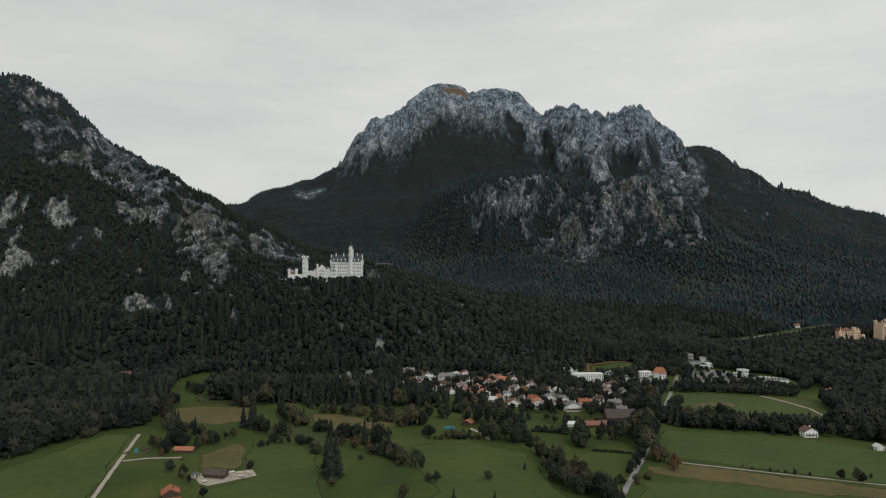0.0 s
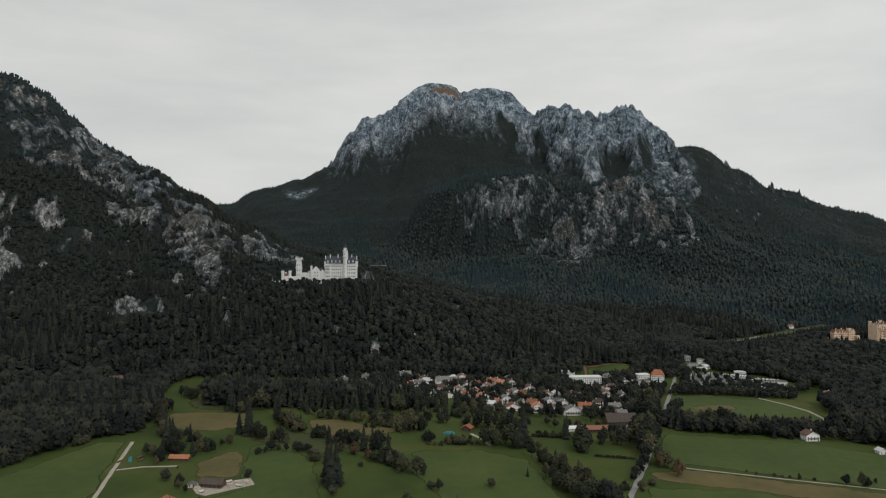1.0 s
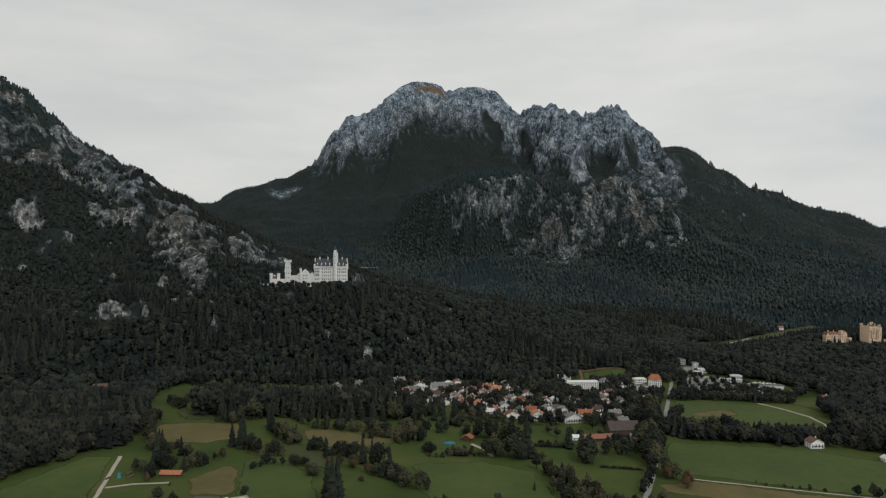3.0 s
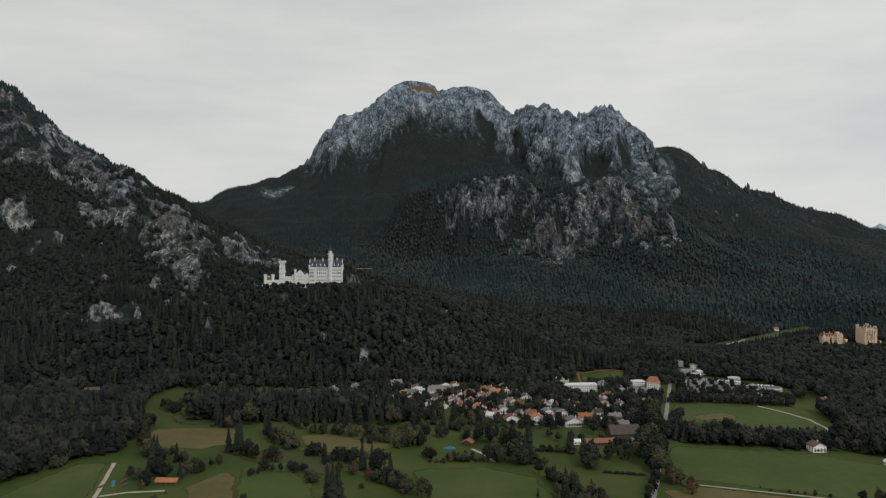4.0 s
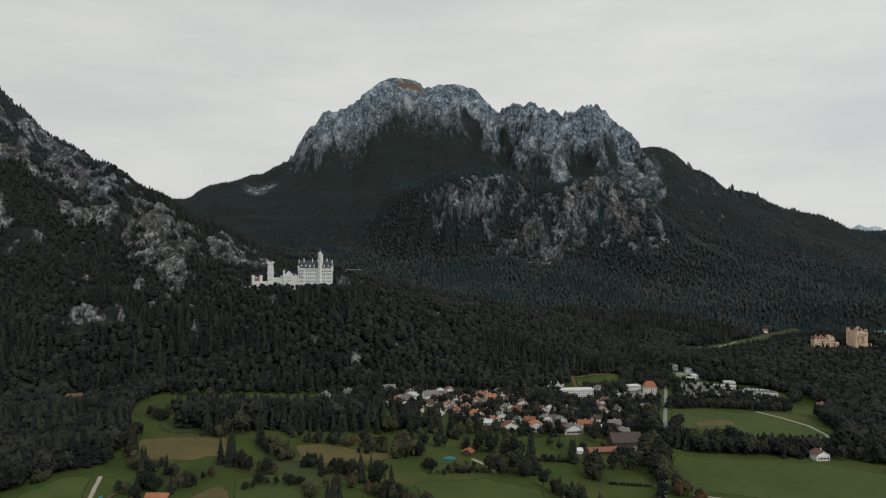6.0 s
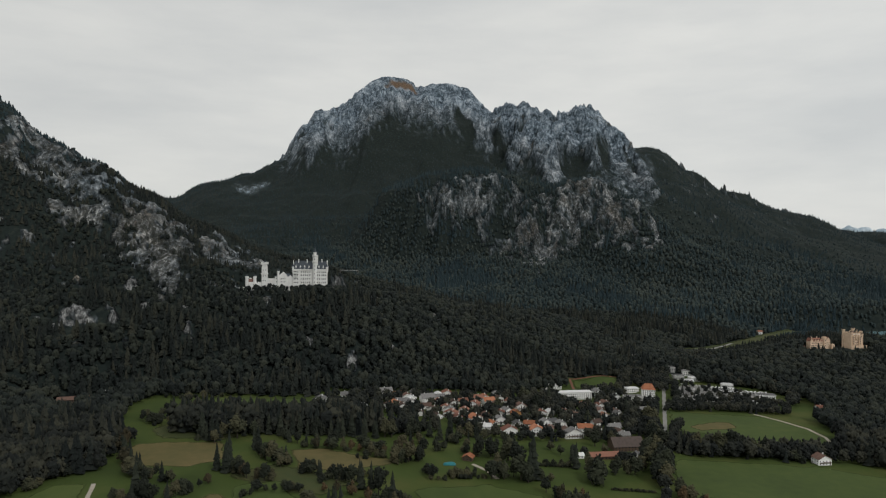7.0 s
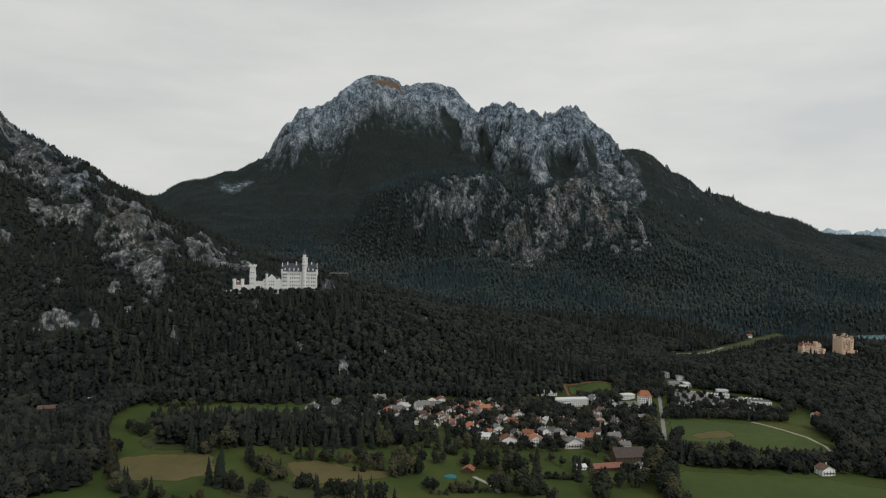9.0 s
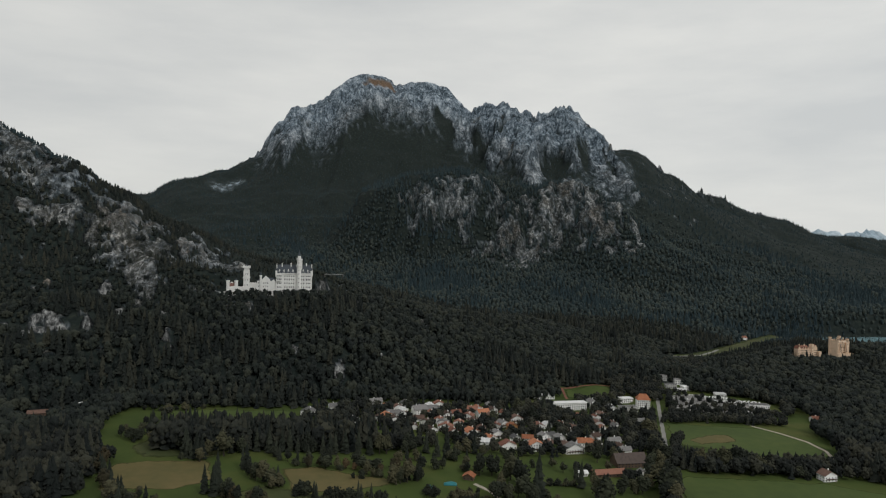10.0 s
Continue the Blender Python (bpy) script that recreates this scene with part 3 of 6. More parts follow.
def ground_material():
    m = bpy.data.materials.new("ground")
    m.use_nodes = True
    n, l = m.node_tree.nodes, m.node_tree.links
    bs = n["Principled BSDF"]
    bs.inputs["Roughness"].default_value = 0.95
    bs.inputs["Specular IOR Level"].default_value = 0.15
    tc = n.new("ShaderNodeTexCoord")

    def noise_node(scale, detail=5, stretch=(1, 1, 1), rough=0.55):
        mp, t = n.new("ShaderNodeMapping"), n.new("ShaderNodeTexNoise")
        mp.inputs["Scale"].default_value = stretch
        t.inputs["Scale"].default_value, t.inputs["Detail"].default_value, t.inputs["Roughness"].default_value = scale, detail, rough
        l.new(tc.outputs["Object"], mp.inputs["Vector"])
        l.new(mp.outputs["Vector"], t.inputs["Vector"])
        return t.outputs["Fac"]

    def ramp(fac, stops):
        r = n.new("ShaderNodeValToRGB")
        el = r.color_ramp.elements
        while len(el) < len(stops):
            el.new(0.5)
        for e, (p, c) in zip(el, stops):
            e.position, e.color = p, (*c, 1)
        l.new(fac, r.inputs["Fac"])
        return r.outputs["Color"]

    def mix(fac, a, b):
        x = n.new("ShaderNodeMix")
        x.data_type = "RGBA"
        l.new(fac, x.inputs[0])
        l.new(a, x.inputs[6])
        l.new(b, x.inputs[7])
        return x.outputs[2]

    def attr(name):
        a = n.new("ShaderNodeAttribute")
        a.attribute_name = name
        return a.outputs["Fac"]

    def ridged(scale, detail, stretch, lacunarity=2.1):
        """Noise with sharp edges where it is highest, about 0.5 to 2.2."""
        mp, t, warp, add = n.new("ShaderNodeMapping"), n.new("ShaderNodeTexNoise"), n.new("ShaderNodeTexNoise"), n.new("ShaderNodeVectorMath")
        mp.inputs["Scale"].default_value, mp.inputs["Rotation"].default_value = stretch, (0.0, 0.4, 0.25)
        t.noise_type, t.normalize = "RIDGED_MULTIFRACTAL", True
        t.inputs["Scale"].default_value, t.inputs["Detail"].default_value, t.inputs["Lacunarity"].default_value = scale, detail, lacunarity
        t.inputs["Roughness"].default_value, t.inputs["Offset"].default_value, t.inputs["Gain"].default_value = 0.6, 1.0, 2.0
        warp.inputs["Scale"].default_value, warp.inputs["Detail"].default_value = scale * 1.3, 3
        add.operation = "MULTIPLY_ADD"
        add.inputs[1].default_value = (0.35 / scale,) * 3
        l.new(tc.outputs["Object"], mp.inputs["Vector"])
        l.new(mp.outputs["Vector"], warp.inputs["Vector"])
        l.new(warp.outputs["Color"], add.inputs[0])
        l.new(mp.outputs["Vector"], add.inputs[2])
        l.new(add.outputs["Vector"], t.inputs["Vector"])
        return t.outputs["Fac"]

    def blend(parts, offset=0.0):
        """A weighted sum of values."""
        total = None
        for value, weight in parts:
            x = n.new("ShaderNodeMath")
            x.operation = "MULTIPLY_ADD"
            x.inputs[1].default_value, x.inputs[2].default_value = weight, offset if total is None else 0.0
            l.new(value, x.inputs[0])
            if total is not None:
                l.new(total, x.inputs[2])
            total = x.outputs[0]
        return total

    streak = noise_node(0.1, 5, (1.4, 1.4, 0.55), 0.68)
    band = noise_node(0.016, 6, (0.6, 0.6, 1.6), 0.6)
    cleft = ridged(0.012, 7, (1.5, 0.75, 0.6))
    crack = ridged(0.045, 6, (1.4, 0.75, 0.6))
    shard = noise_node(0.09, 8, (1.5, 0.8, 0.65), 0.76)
    # clefts and cracks get painted shade: the noises that sink them darken the tone
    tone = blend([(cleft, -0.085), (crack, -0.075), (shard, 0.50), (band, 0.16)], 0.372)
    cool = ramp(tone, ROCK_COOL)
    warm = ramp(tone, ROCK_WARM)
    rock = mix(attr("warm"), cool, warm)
    pale = ramp(blend([(shard, 0.6), (streak, 0.55)]), [(0.47, (0.035, 0.038, 0.038)), (0.57, (0.16, 0.165, 0.165)), (0.70, (0.52, 0.53, 0.52))])
    stain = ramp(noise_node(0.011, 4, (1, 1, 0.5)), [(0.54, (0, 0, 0)), (0.66, (0.75, 0.75, 0.75))])
    rust = ramp(streak, [(0.40, (0.035, 0.031, 0.026)), (0.5, (0.140, 0.118, 0.095)), (0.66, (0.42, 0.345, 0.275))])
    stained = n.new("ShaderNodeMath")
    stained.operation = "MULTIPLY"
    l.new(stain, stained.inputs[0])
    l.new(attr("warm"), stained.inputs[1])
    rock = mix(stained.outputs[0], rock, rust)
    scrub = ramp(noise_node(0.11, 5, (1, 1, 0.8), 0.66), [(0.455, (0, 0, 0)), (0.52, (1, 1, 1))])
    brush = ramp(noise_node(0.2, 4), [(0.35, (0.015, 0.020, 0.016)), (0.65, (0.046, 0.046, 0.034))])
    grown = n.new("ShaderNodeMath")
    grown.operation = "MULTIPLY_ADD"
    grown.inputs[1].default_value, grown.inputs[2].default_value = 0.80, 0.12
    l.new(attr("warm"), grown.inputs[0])
    cover = n.new("ShaderNodeMath")
    cover.operation = "MULTIPLY"
    l.new(scrub, cover.inputs[0])
    l.new(grown.outputs[0], cover.inputs[1])
    rock = mix(cover.outputs[0], rock, brush)
    rock = mix(attr("pale"), rock, pale)
    rock = mix(attr("alp"), rock, ramp(streak, [(0.36, (0.085, 0.062, 0.045)), (0.64, (0.25, 0.165, 0.105))]))
    grass = ramp(noise_node(0.013, 6), [(0.32, (0.0310, 0.0480, 0.0120)), (0.5, (0.0445, 0.0650, 0.0157)), (0.68, (0.068, 0.077, 0.0220))])
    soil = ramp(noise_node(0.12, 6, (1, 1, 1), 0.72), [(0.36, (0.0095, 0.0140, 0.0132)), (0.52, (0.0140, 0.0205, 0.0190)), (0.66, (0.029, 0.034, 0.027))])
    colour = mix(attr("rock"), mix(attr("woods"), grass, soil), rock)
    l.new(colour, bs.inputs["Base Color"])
    bp = n.new("ShaderNodeBump")
    bp.inputs["Strength"].default_value, bp.inputs["Distance"].default_value = 1.0, 7.0
    mul = n.new("ShaderNodeMath")
    mul.operation = "MULTIPLY"
    relief = blend([(cleft, -1.1), (crack, -0.5), (streak, 0.35)])
    l.new(relief, mul.inputs[0])
    l.new(attr("rock"), mul.inputs[1])
    l.new(mul.outputs[0], bp.inputs["Height"])
    l.new(bp.outputs["Normal"], bs.inputs["Normal"])
    return m


# woods on the level ground
WOODS = [
    [(-1500, 300), (-640, 420), (-470, 560), (-423, 632), (-401, 684), (-370, 735), (-343, 748), (-352, 800), (-355, 859), (-385, 930), (-401, 1000),
     (-380, 1062), (-170, 1062), (-60, 1092), (60, 1085), (120, 1062), (200, 1115), (245, 1125), (256, 1178), (345, 1182), (400, 1225), (420, 1500),
     (-900, 1500)],
    [(-285, 882), (-40, 876), (8, 890), (16, 903), (-40, 912), (-110, 922), (-180, 932), (-290, 950), (-318, 930)],
    [(530, 930), (524, 880), (494, 822), (452, 792), (486, 745), (560, 720), (900, 640), (1500, 700), (1500, 1300), (560, 1300), (480, 1230), (470, 1140),
     (540, 1120), (600, 1060), (590, 985)],
]
CLEARINGS = [[(540, 1366), (640, 1384), (770, 1472), (905, 1580), (1000, 1646), (985, 1680), (880, 1612), (747, 1510), (630, 1432), (540, 1410)]]
MEADOW_GAPS = [[(-362, 1064), (-165, 1062), (-150, 985), (-335, 985)],
               [(-165, 950), (-160, 1078), (-60, 1100), (60, 1094), (140, 1078), (200, 1104), (262, 1112), (300, 1060), (290, 900), (60, 860), (20, 915), (-60, 935)]]


def wooded(x, y, h):
    w = h > 13
    for p in WOODS:
        w |= inside(x, y, p)
    for p in CLEARINGS + MEADOW_GAPS:
        w &= ~inside(x, y, p)
    return w


angles = np.concatenate([np.linspace(-180, -41, 40)[:-1], np.linspace(-41, 45, 625), np.linspace(45, 180, 40)[1:-1]])
radii = np.concatenate([[0.1, 60, 200, 330], np.geomspace(430, 1100, 130)[:-1], np.geomspace(1100, 4400, 440), [4700, 5200, 5700]])
aa, rr = np.meshgrid(np.radians(angles), radii)
gx, gy = rr * np.sin(aa), rr * np.cos(aa)
gz, gh, gzone = land(gx.ravel(), gy.ravel())
g_rock, g_warm, g_pale = rockiness(gx.ravel(), gy.ravel(), gz, gh, gzone)
fx, fy = gx.ravel(), gy.ravel()
peak = smooth(2900, 3200, fy) * smooth(0.99, 0.85, gh / np.maximum(gzone["top"], 1))
crisp = (0.30 - np.abs(fbm(fx, fy * 0.3, 80, 61, 4))) * 62 + (0.30 - np.abs(fbm(fx, fy * 0.5, 34, 66, 3))) * 26
crisp = crisp + peak * ((0.30 - np.abs(fbm(fx + 0.25 * fy, fy * 0.4, 190, 68, 3))) * 120 + (0.3 - np.abs(fbm(fx - 0.2 * fy, fy * 0.35, 70, 69, 3))) * 40)
domes = smooth(0.15, 0.125, fx / np.maximum(fy, 1)) * smooth(0.88, 0.97, gh / np.maximum(gzone["top"], 1)) * (fy > 2900)
gz = gz + crisp * g_rock * smooth(20, 120, gh) * np.clip(gh / 500, 0.45, 1.1) * np.where(fy < 1750, 0.55, 1.0) * (1 - 0.8 * domes) * np.where((fy > 2900) & (fx < 0.14 * fy), 0.75, 1.0)
gz = gz + (0.28 - np.abs(fbm(fx, fy, 13, 67, 2))) * 11 * g_rock * smooth(20, 90, gh)
g_alp = smooth(1.15, 0.7, np.hypot((fx - 62) / 92, (fy - 4068) / 42) + 0.4 * fbm(fx, fy, 30, 151, 3))
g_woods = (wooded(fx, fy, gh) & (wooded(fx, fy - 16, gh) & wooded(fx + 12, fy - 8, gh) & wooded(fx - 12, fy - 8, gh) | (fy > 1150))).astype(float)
na, nr = len(angles), len(radii)
g_verts = np.column_stack([gx.ravel(), gy.ravel(), gz])
ids = np.arange(na * nr).reshape(nr, na)
right = np.roll(ids, -1, axis=1)
g_faces = np.stack([ids[:-1], right[:-1], right[1:], ids[1:]], -1).reshape(-1, 4)[:, ::-1]
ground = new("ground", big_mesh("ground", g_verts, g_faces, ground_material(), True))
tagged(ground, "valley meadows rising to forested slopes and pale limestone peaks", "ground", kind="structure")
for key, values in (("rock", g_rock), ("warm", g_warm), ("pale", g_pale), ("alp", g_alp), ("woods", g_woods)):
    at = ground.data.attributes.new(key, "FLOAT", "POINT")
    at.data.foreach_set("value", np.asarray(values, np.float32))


def level(x, y, lift):
    z = land(np.array([x]), np.array([y]))[0][0]
    return float(z) + lift


def outline_of(corners, wobble):
    """Corner points joined by slightly uneven edges."""
    pts = []
    for (x0, y0), (x1, y1) in zip(corners, corners[1:] + corners[:1]):
        k = max(1, int(math.hypot(x1 - x0, y1 - y0) / 6))
        pts += [(x0 + (x1 - x0) * i / k, y0 + (y1 - y0) * i / k) for i in range(k)]
    p = np.array(pts, float)
    p[:, 0] += wobble * fbm(p[:, 0], p[:, 1], 28, 71, 3)
    p[:, 1] += 1.6 * wobble * fbm(p[:, 0], p[:, 1], 28, 73, 3)
    return p


def patch(name, corners, mat, lift, label, category="meadow", step=5.0, wobble=5.0):
    """A field lying on the ground: a grid whose rim is drawn to an uneven outline."""
    edge = outline_of(corners, wobble)
    poly = [tuple(q) for q in edge]
    (x0, y0), (x1, y1) = edge.min(0), edge.max(0)
    nx, ny = int((x1 - x0) / step) + 3, int((y1 - y0) / step) + 3
    px, py = np.meshgrid(x0 - step + step * np.arange(nx + 1), y0 - step + step * np.arange(ny + 1))
    i = np.arange(px.size).reshape(px.shape)
    q = np.stack([i[:-1, :-1], i[:-1, 1:], i[1:, 1:], i[1:, :-1]], -1).reshape(-1, 4)
    vx, vy = px.ravel().copy(), py.ravel().copy()
    q = q[inside(vx[q].mean(1), vy[q].mean(1), poly)]
    count = np.bincount(q.ravel(), minlength=vx.size)
    for r in np.where((count > 0) & (count < 4))[0]:
        k = np.argmin((edge[:, 0] - vx[r]) ** 2 + (edge[:, 1] - vy[r]) ** 2)
        vx[r], vy[r] = edge[k]
    used, inv = np.unique(q, return_inverse=True)
    v = np.column_stack([vx[used], vy[used], land(vx[used], vy[used])[0] + lift])
    ob = new(name, big_mesh(name, v, inv.reshape(q.shape), mat, True))
    inner = np.array([np.min(np.hypot(edge[:, 0] - a, edge[:, 1] - b)) for a, b in v[:, :2]])
    at = ob.data.attributes.new("inner", "FLOAT", "POINT")
    at.data.foreach_set("value", inner.astype(np.float32))
    return tagged(ob, label, category, kind="structure")


def strip(name, line, width, mat, lift, label, category="road"):
    """A road or path: a strip along a line, draped on the ground."""
    pts = []
    for (x0, y0), (x1, y1) in zip(line, line[1:]):
        k = max(1, int(math.hypot(x1 - x0, y1 - y0) / 8))
        pts += [(x0 + (x1 - x0) * i / k, y0 + (y1 - y0) * i / k) for i in range(k)]
    pts.append(line[-1])
    v, f = [], []
    for i, (x, y) in enumerate(pts):
        a, b = pts[max(0, i - 1)], pts[min(len(pts) - 1, i + 1)]
        d = math.hypot(b[0] - a[0], b[1] - a[1])
        nx, ny = (b[1] - a[1]) / d, -(b[0] - a[0]) / d
        for s in (-1, -0.33, 0.33, 1):
            w = width / 2 * s * (1 + 0.12 * math.sin(i * 1.7 + s))
            v.append((x + nx * w, y + ny * w, level(x + nx * w, y + ny * w, lift)))
    for i in range(len(pts) - 1):
        for j in range(3):
            k = 4 * i + j
            f.append((k, k + 1, k + 5, k + 4))
    ob = new(name, mesh_of(name, v, f, [mat]))
    return tagged(ob, label, category, kind="structure")


patch("meadow", [(-520, 500), (-408, 606), (-391, 663), (-368, 727), (-338, 722), (-296, 558), (-280, 480)], GRASS, 0.10, "mown bright green meadow beside the gravel lane")
patch("meadow", [(-246, 655), (-220, 711), (-202, 684), (-190, 622), (-232, 616)], GRASS_DRY, 0.12, "dry yellowish pasture behind the farmyard")
patch("meadow", [(-300, 990), (-240, 985), (-225, 870), (-245, 858), (-315, 860), (-345, 900)], GRASS_MIXED, 0.09, "rough olive pasture below the wooded slope")
patch("meadow", [(-225, 740), (-160, 700), (-120, 690), (-70, 740), (-120, 750), (-180, 780)], GRASS_MIXED, 0.09, "rough olive pasture among bushes")
patch("meadow", [(-196, 640), (-206, 712), (-165, 735), (-128, 668), (-102, 560), (-90, 480), (-200, 480), (-215, 560), (-180, 596)], GRASS, 0.10, "mown green meadow beside the farmyard")
patch("meadow", [(-33, 704), (36, 716), (88, 684), (94, 619), (112, 560), (140, 470), (-40, 470), (-5, 575), (-30, 640)], GRASS, 0.10, "wide mown green meadow among hedgerows")
patch("meadow", [(260, 786), (330, 776), (412, 757), (520, 700), (560, 640), (480, 600), (414, 615), (239, 671), (222, 690)], GRASS, 0.10, "wide mown green meadow along the path")
patch("meadow", [(236, 662), (335, 630), (480, 586), (470, 560), (391, 576), (340, 584), (200, 626), (196, 650)], GRASS_DRY, 0.12, "strip of dry ochre stubble along the path")
patch("meadow", [(187, 610), (259, 607), (336, 588), (400, 560), (430, 470), (150, 470), (164, 560)], GRASS, 0.10, "mown green meadow beside the straight road")
patch("meadow", [(347, 990), (478, 962), (512, 880), (484, 826), (440, 808), (401, 850), (320, 890)], GRASS, 0.10, "green meadow in front of the car parks")
patch("meadow", [(338, 912), (380, 935), (415, 935), (408, 900), (350, 888)], GRASS_DRY, 0.16, "worn ochre patch of dry grass")
patch("meadow", [(-340, 840), (-313, 850), (-240, 854), (-226, 792), (-262, 766), (-330, 770)], GRASS_DRY, 0.12, "dry ochre pasture at the edge of the woods")
patch("meadow", [(-166, 824), (-129, 830), (-50, 788), (-48, 768), (-150, 752)], GRASS_DRY, 0.12, "dry ochre pasture between tree rows")
patch("meadow", [(-350, 1056), (-170, 1053), (-160, 992), (-320, 1000)], GRASS, 0.10, "narrow green meadow below the castle hill")
pitch = patch("sports_pitch", [(263, 1170), (338, 1172), (330, 1130), (252, 1126)], GRASS, 0.10, "green sports pitch behind the white school building", "sports pitch")
strip("running_track", [(250, 1122), (258, 1173), (343, 1176)], 4, ROOF_RED, 0.2, "rust-red running track around the pitch", "running track")
strip("road", [(95, 440), (155, 569), (206, 676), (271, 824), (358, 1022), (453, 1239), (500, 1345), (525, 1410)], 5.2, ROAD, 0.25, "straight pale asphalt road leading to the village")
strip("path", [(232, 667), (335, 634), (412, 611), (560, 560)], 2.6, GRAVEL, 0.22, "narrow pale gravel path across the fields", "path")
strip("lane", [(-265, 440), (-290, 545), (-307, 612), (-334, 724)], 3.8, GRAVEL, 0.22, "pale gravel farm lane", "lane")
strip("lane", [(-310, 637), (-289, 646), (-258, 650)], 3.6, GRAVEL, 0.26, "pale gravel branch lane to the barn", "lane")
strip("lane", [(33, 772), (45, 752), (52, 728)], 4.5, GRAVEL, 0.24, "pale gravel drive to the shed", "lane")
strip("lane", [(470, 972), (488, 940), (502, 900), (500, 862), (488, 832)], 4.5, GRAVEL, 0.24, "pale lane along the meadow edge", "lane")
strip("road", [(525, 1408), (590, 1404), (640, 1414), (690, 1452), (720, 1480)], 6, ROAD, 0.5, "pale road climbing over the saddle", "road")
patch("meadow", CLEARINGS[0], GRASS_MIXED, 0.3, "dry olive meadow on the wooded saddle", wobble=4.0)
patch("farmyard", [(-230, 605), (-199, 612), (-179, 621), (-171, 605), (-206, 577), (-215, 581)], GRAVEL, 0.2, "pale gravel farmyard beside the barn", "yard", step=2.5, wobble=1.2)
patch("car_park", [(392, 1050), (412, 1092), (432, 1130), (478, 1128), (530, 1100), (560, 1070), (560, 1040), (525, 1028), (470, 1034), (430, 1040)], ROAD, 0.2, "grey car park between the trees", "car park")

lake_v = [(1000, 1440, LAKE_Z), (2000, 1440, LAKE_Z), (2000, 1740, LAKE_Z), (1000, 1740, LAKE_Z)]
tagged(new("water", mesh_of("water", lake_v, [(0, 1, 2, 3)], [WATER])), "still turquoise mountain lake behind the ochre castle", "lake", kind="structure")


# ---------------------------------------------------------------- trees
def blob(rng, rings=3, seg=6, squash=1.0):
    """A lumpy closed crown, radius about 1, resting at z 0 to 2."""
    v = [(0, 0, 0.02)]
    for i in range(1, rings + 1):
        ph = math.pi * i / (rings + 1)
        for j in range(seg):
            th = 2 * math.pi * (j + 0.5 * (i % 2)) / seg
            k = rng.uniform(0.72, 1.18)
            v.append((k * math.sin(ph) * math.cos(th), k * math.sin(ph) * math.sin(th), 1 - k * math.cos(ph) * squash))
    v.append((0, 0, 1 + rng.uniform(0.85, 1.1) * squash))
    f = [(0, 1 + (j + 1) % seg, 1 + j) for j in range(seg)]
    for i in range(rings - 1):
        a, b = 1 + i * seg, 1 + (i + 1) * seg
        for j in range(seg):
            f += [(a + j, a + (j + 1) % seg, b + j), (a + (j + 1) % seg, b + (j + 1) % seg, b + j)]
    top, a = len(v) - 1, 1 + (rings - 1) * seg
    f += [(a + j, a + (j + 1) % seg, top) for j in range(seg)]
    return np.array(v), np.array(f)


def spire(rng, tiers=3, seg=6):
    """A conifer of stacked ragged skirts, radius 1, height 1."""
    v, f = [], []
    for i in range(tiers):
        z0, z1 = 0.06 + 0.9 * i / tiers * 0.95, min(1.0, 0.06 + 0.9 * (i + 1.75) / tiers)
        r = (1 - i / tiers) ** 0.85
        k = len(v)
        for j in range(seg):
            th = 2 * math.pi * (j + rng.uniform(-0.25, 0.25) + 0.5 * i) / seg
            q = r * rng.uniform(0.55, 1.2)
            v.append((q * math.cos(th), q * math.sin(th), z0 + rng.uniform(-0.07, 0.07)))
        v.append((rng.uniform(-0.04, 0.04), rng.uniform(-0.04, 0.04), 1.0 if i == tiers - 1 else z1))
        f += [(k + j, k + (j + 1) % seg, k + seg) for j in range(seg)]
    return np.array(v), np.array(f)


def clump_tree(rng, clumps):
    """A broad ragged crown of many small lumps, radius about 1, height about 2."""
    vs, fs, k = [], [], 0
    for i in range(clumps):
        v, f = blob(rng, 1, 4) if i else blob(rng, 2, 5)
        ph, th = math.acos(1 - 1.75 * (i + 0.3) / clumps), i * 2.4 + rng.uniform(-0.5, 0.5)
        s = rng.uniform(0.22, 0.38) if i else 0.9
        out = rng.uniform(0.62, 0.92) if i else 0
        v = (v - (0, 0, 1)) * s
        v = v + (out * math.sin(ph) * math.cos(th), out * math.sin(ph) * math.sin(th), 1.0 + out * math.cos(ph) * 1.1)
        vs.append(v), fs.append(f + k)
        k += len(v)
    return np.vstack(vs), np.vstack(fs)


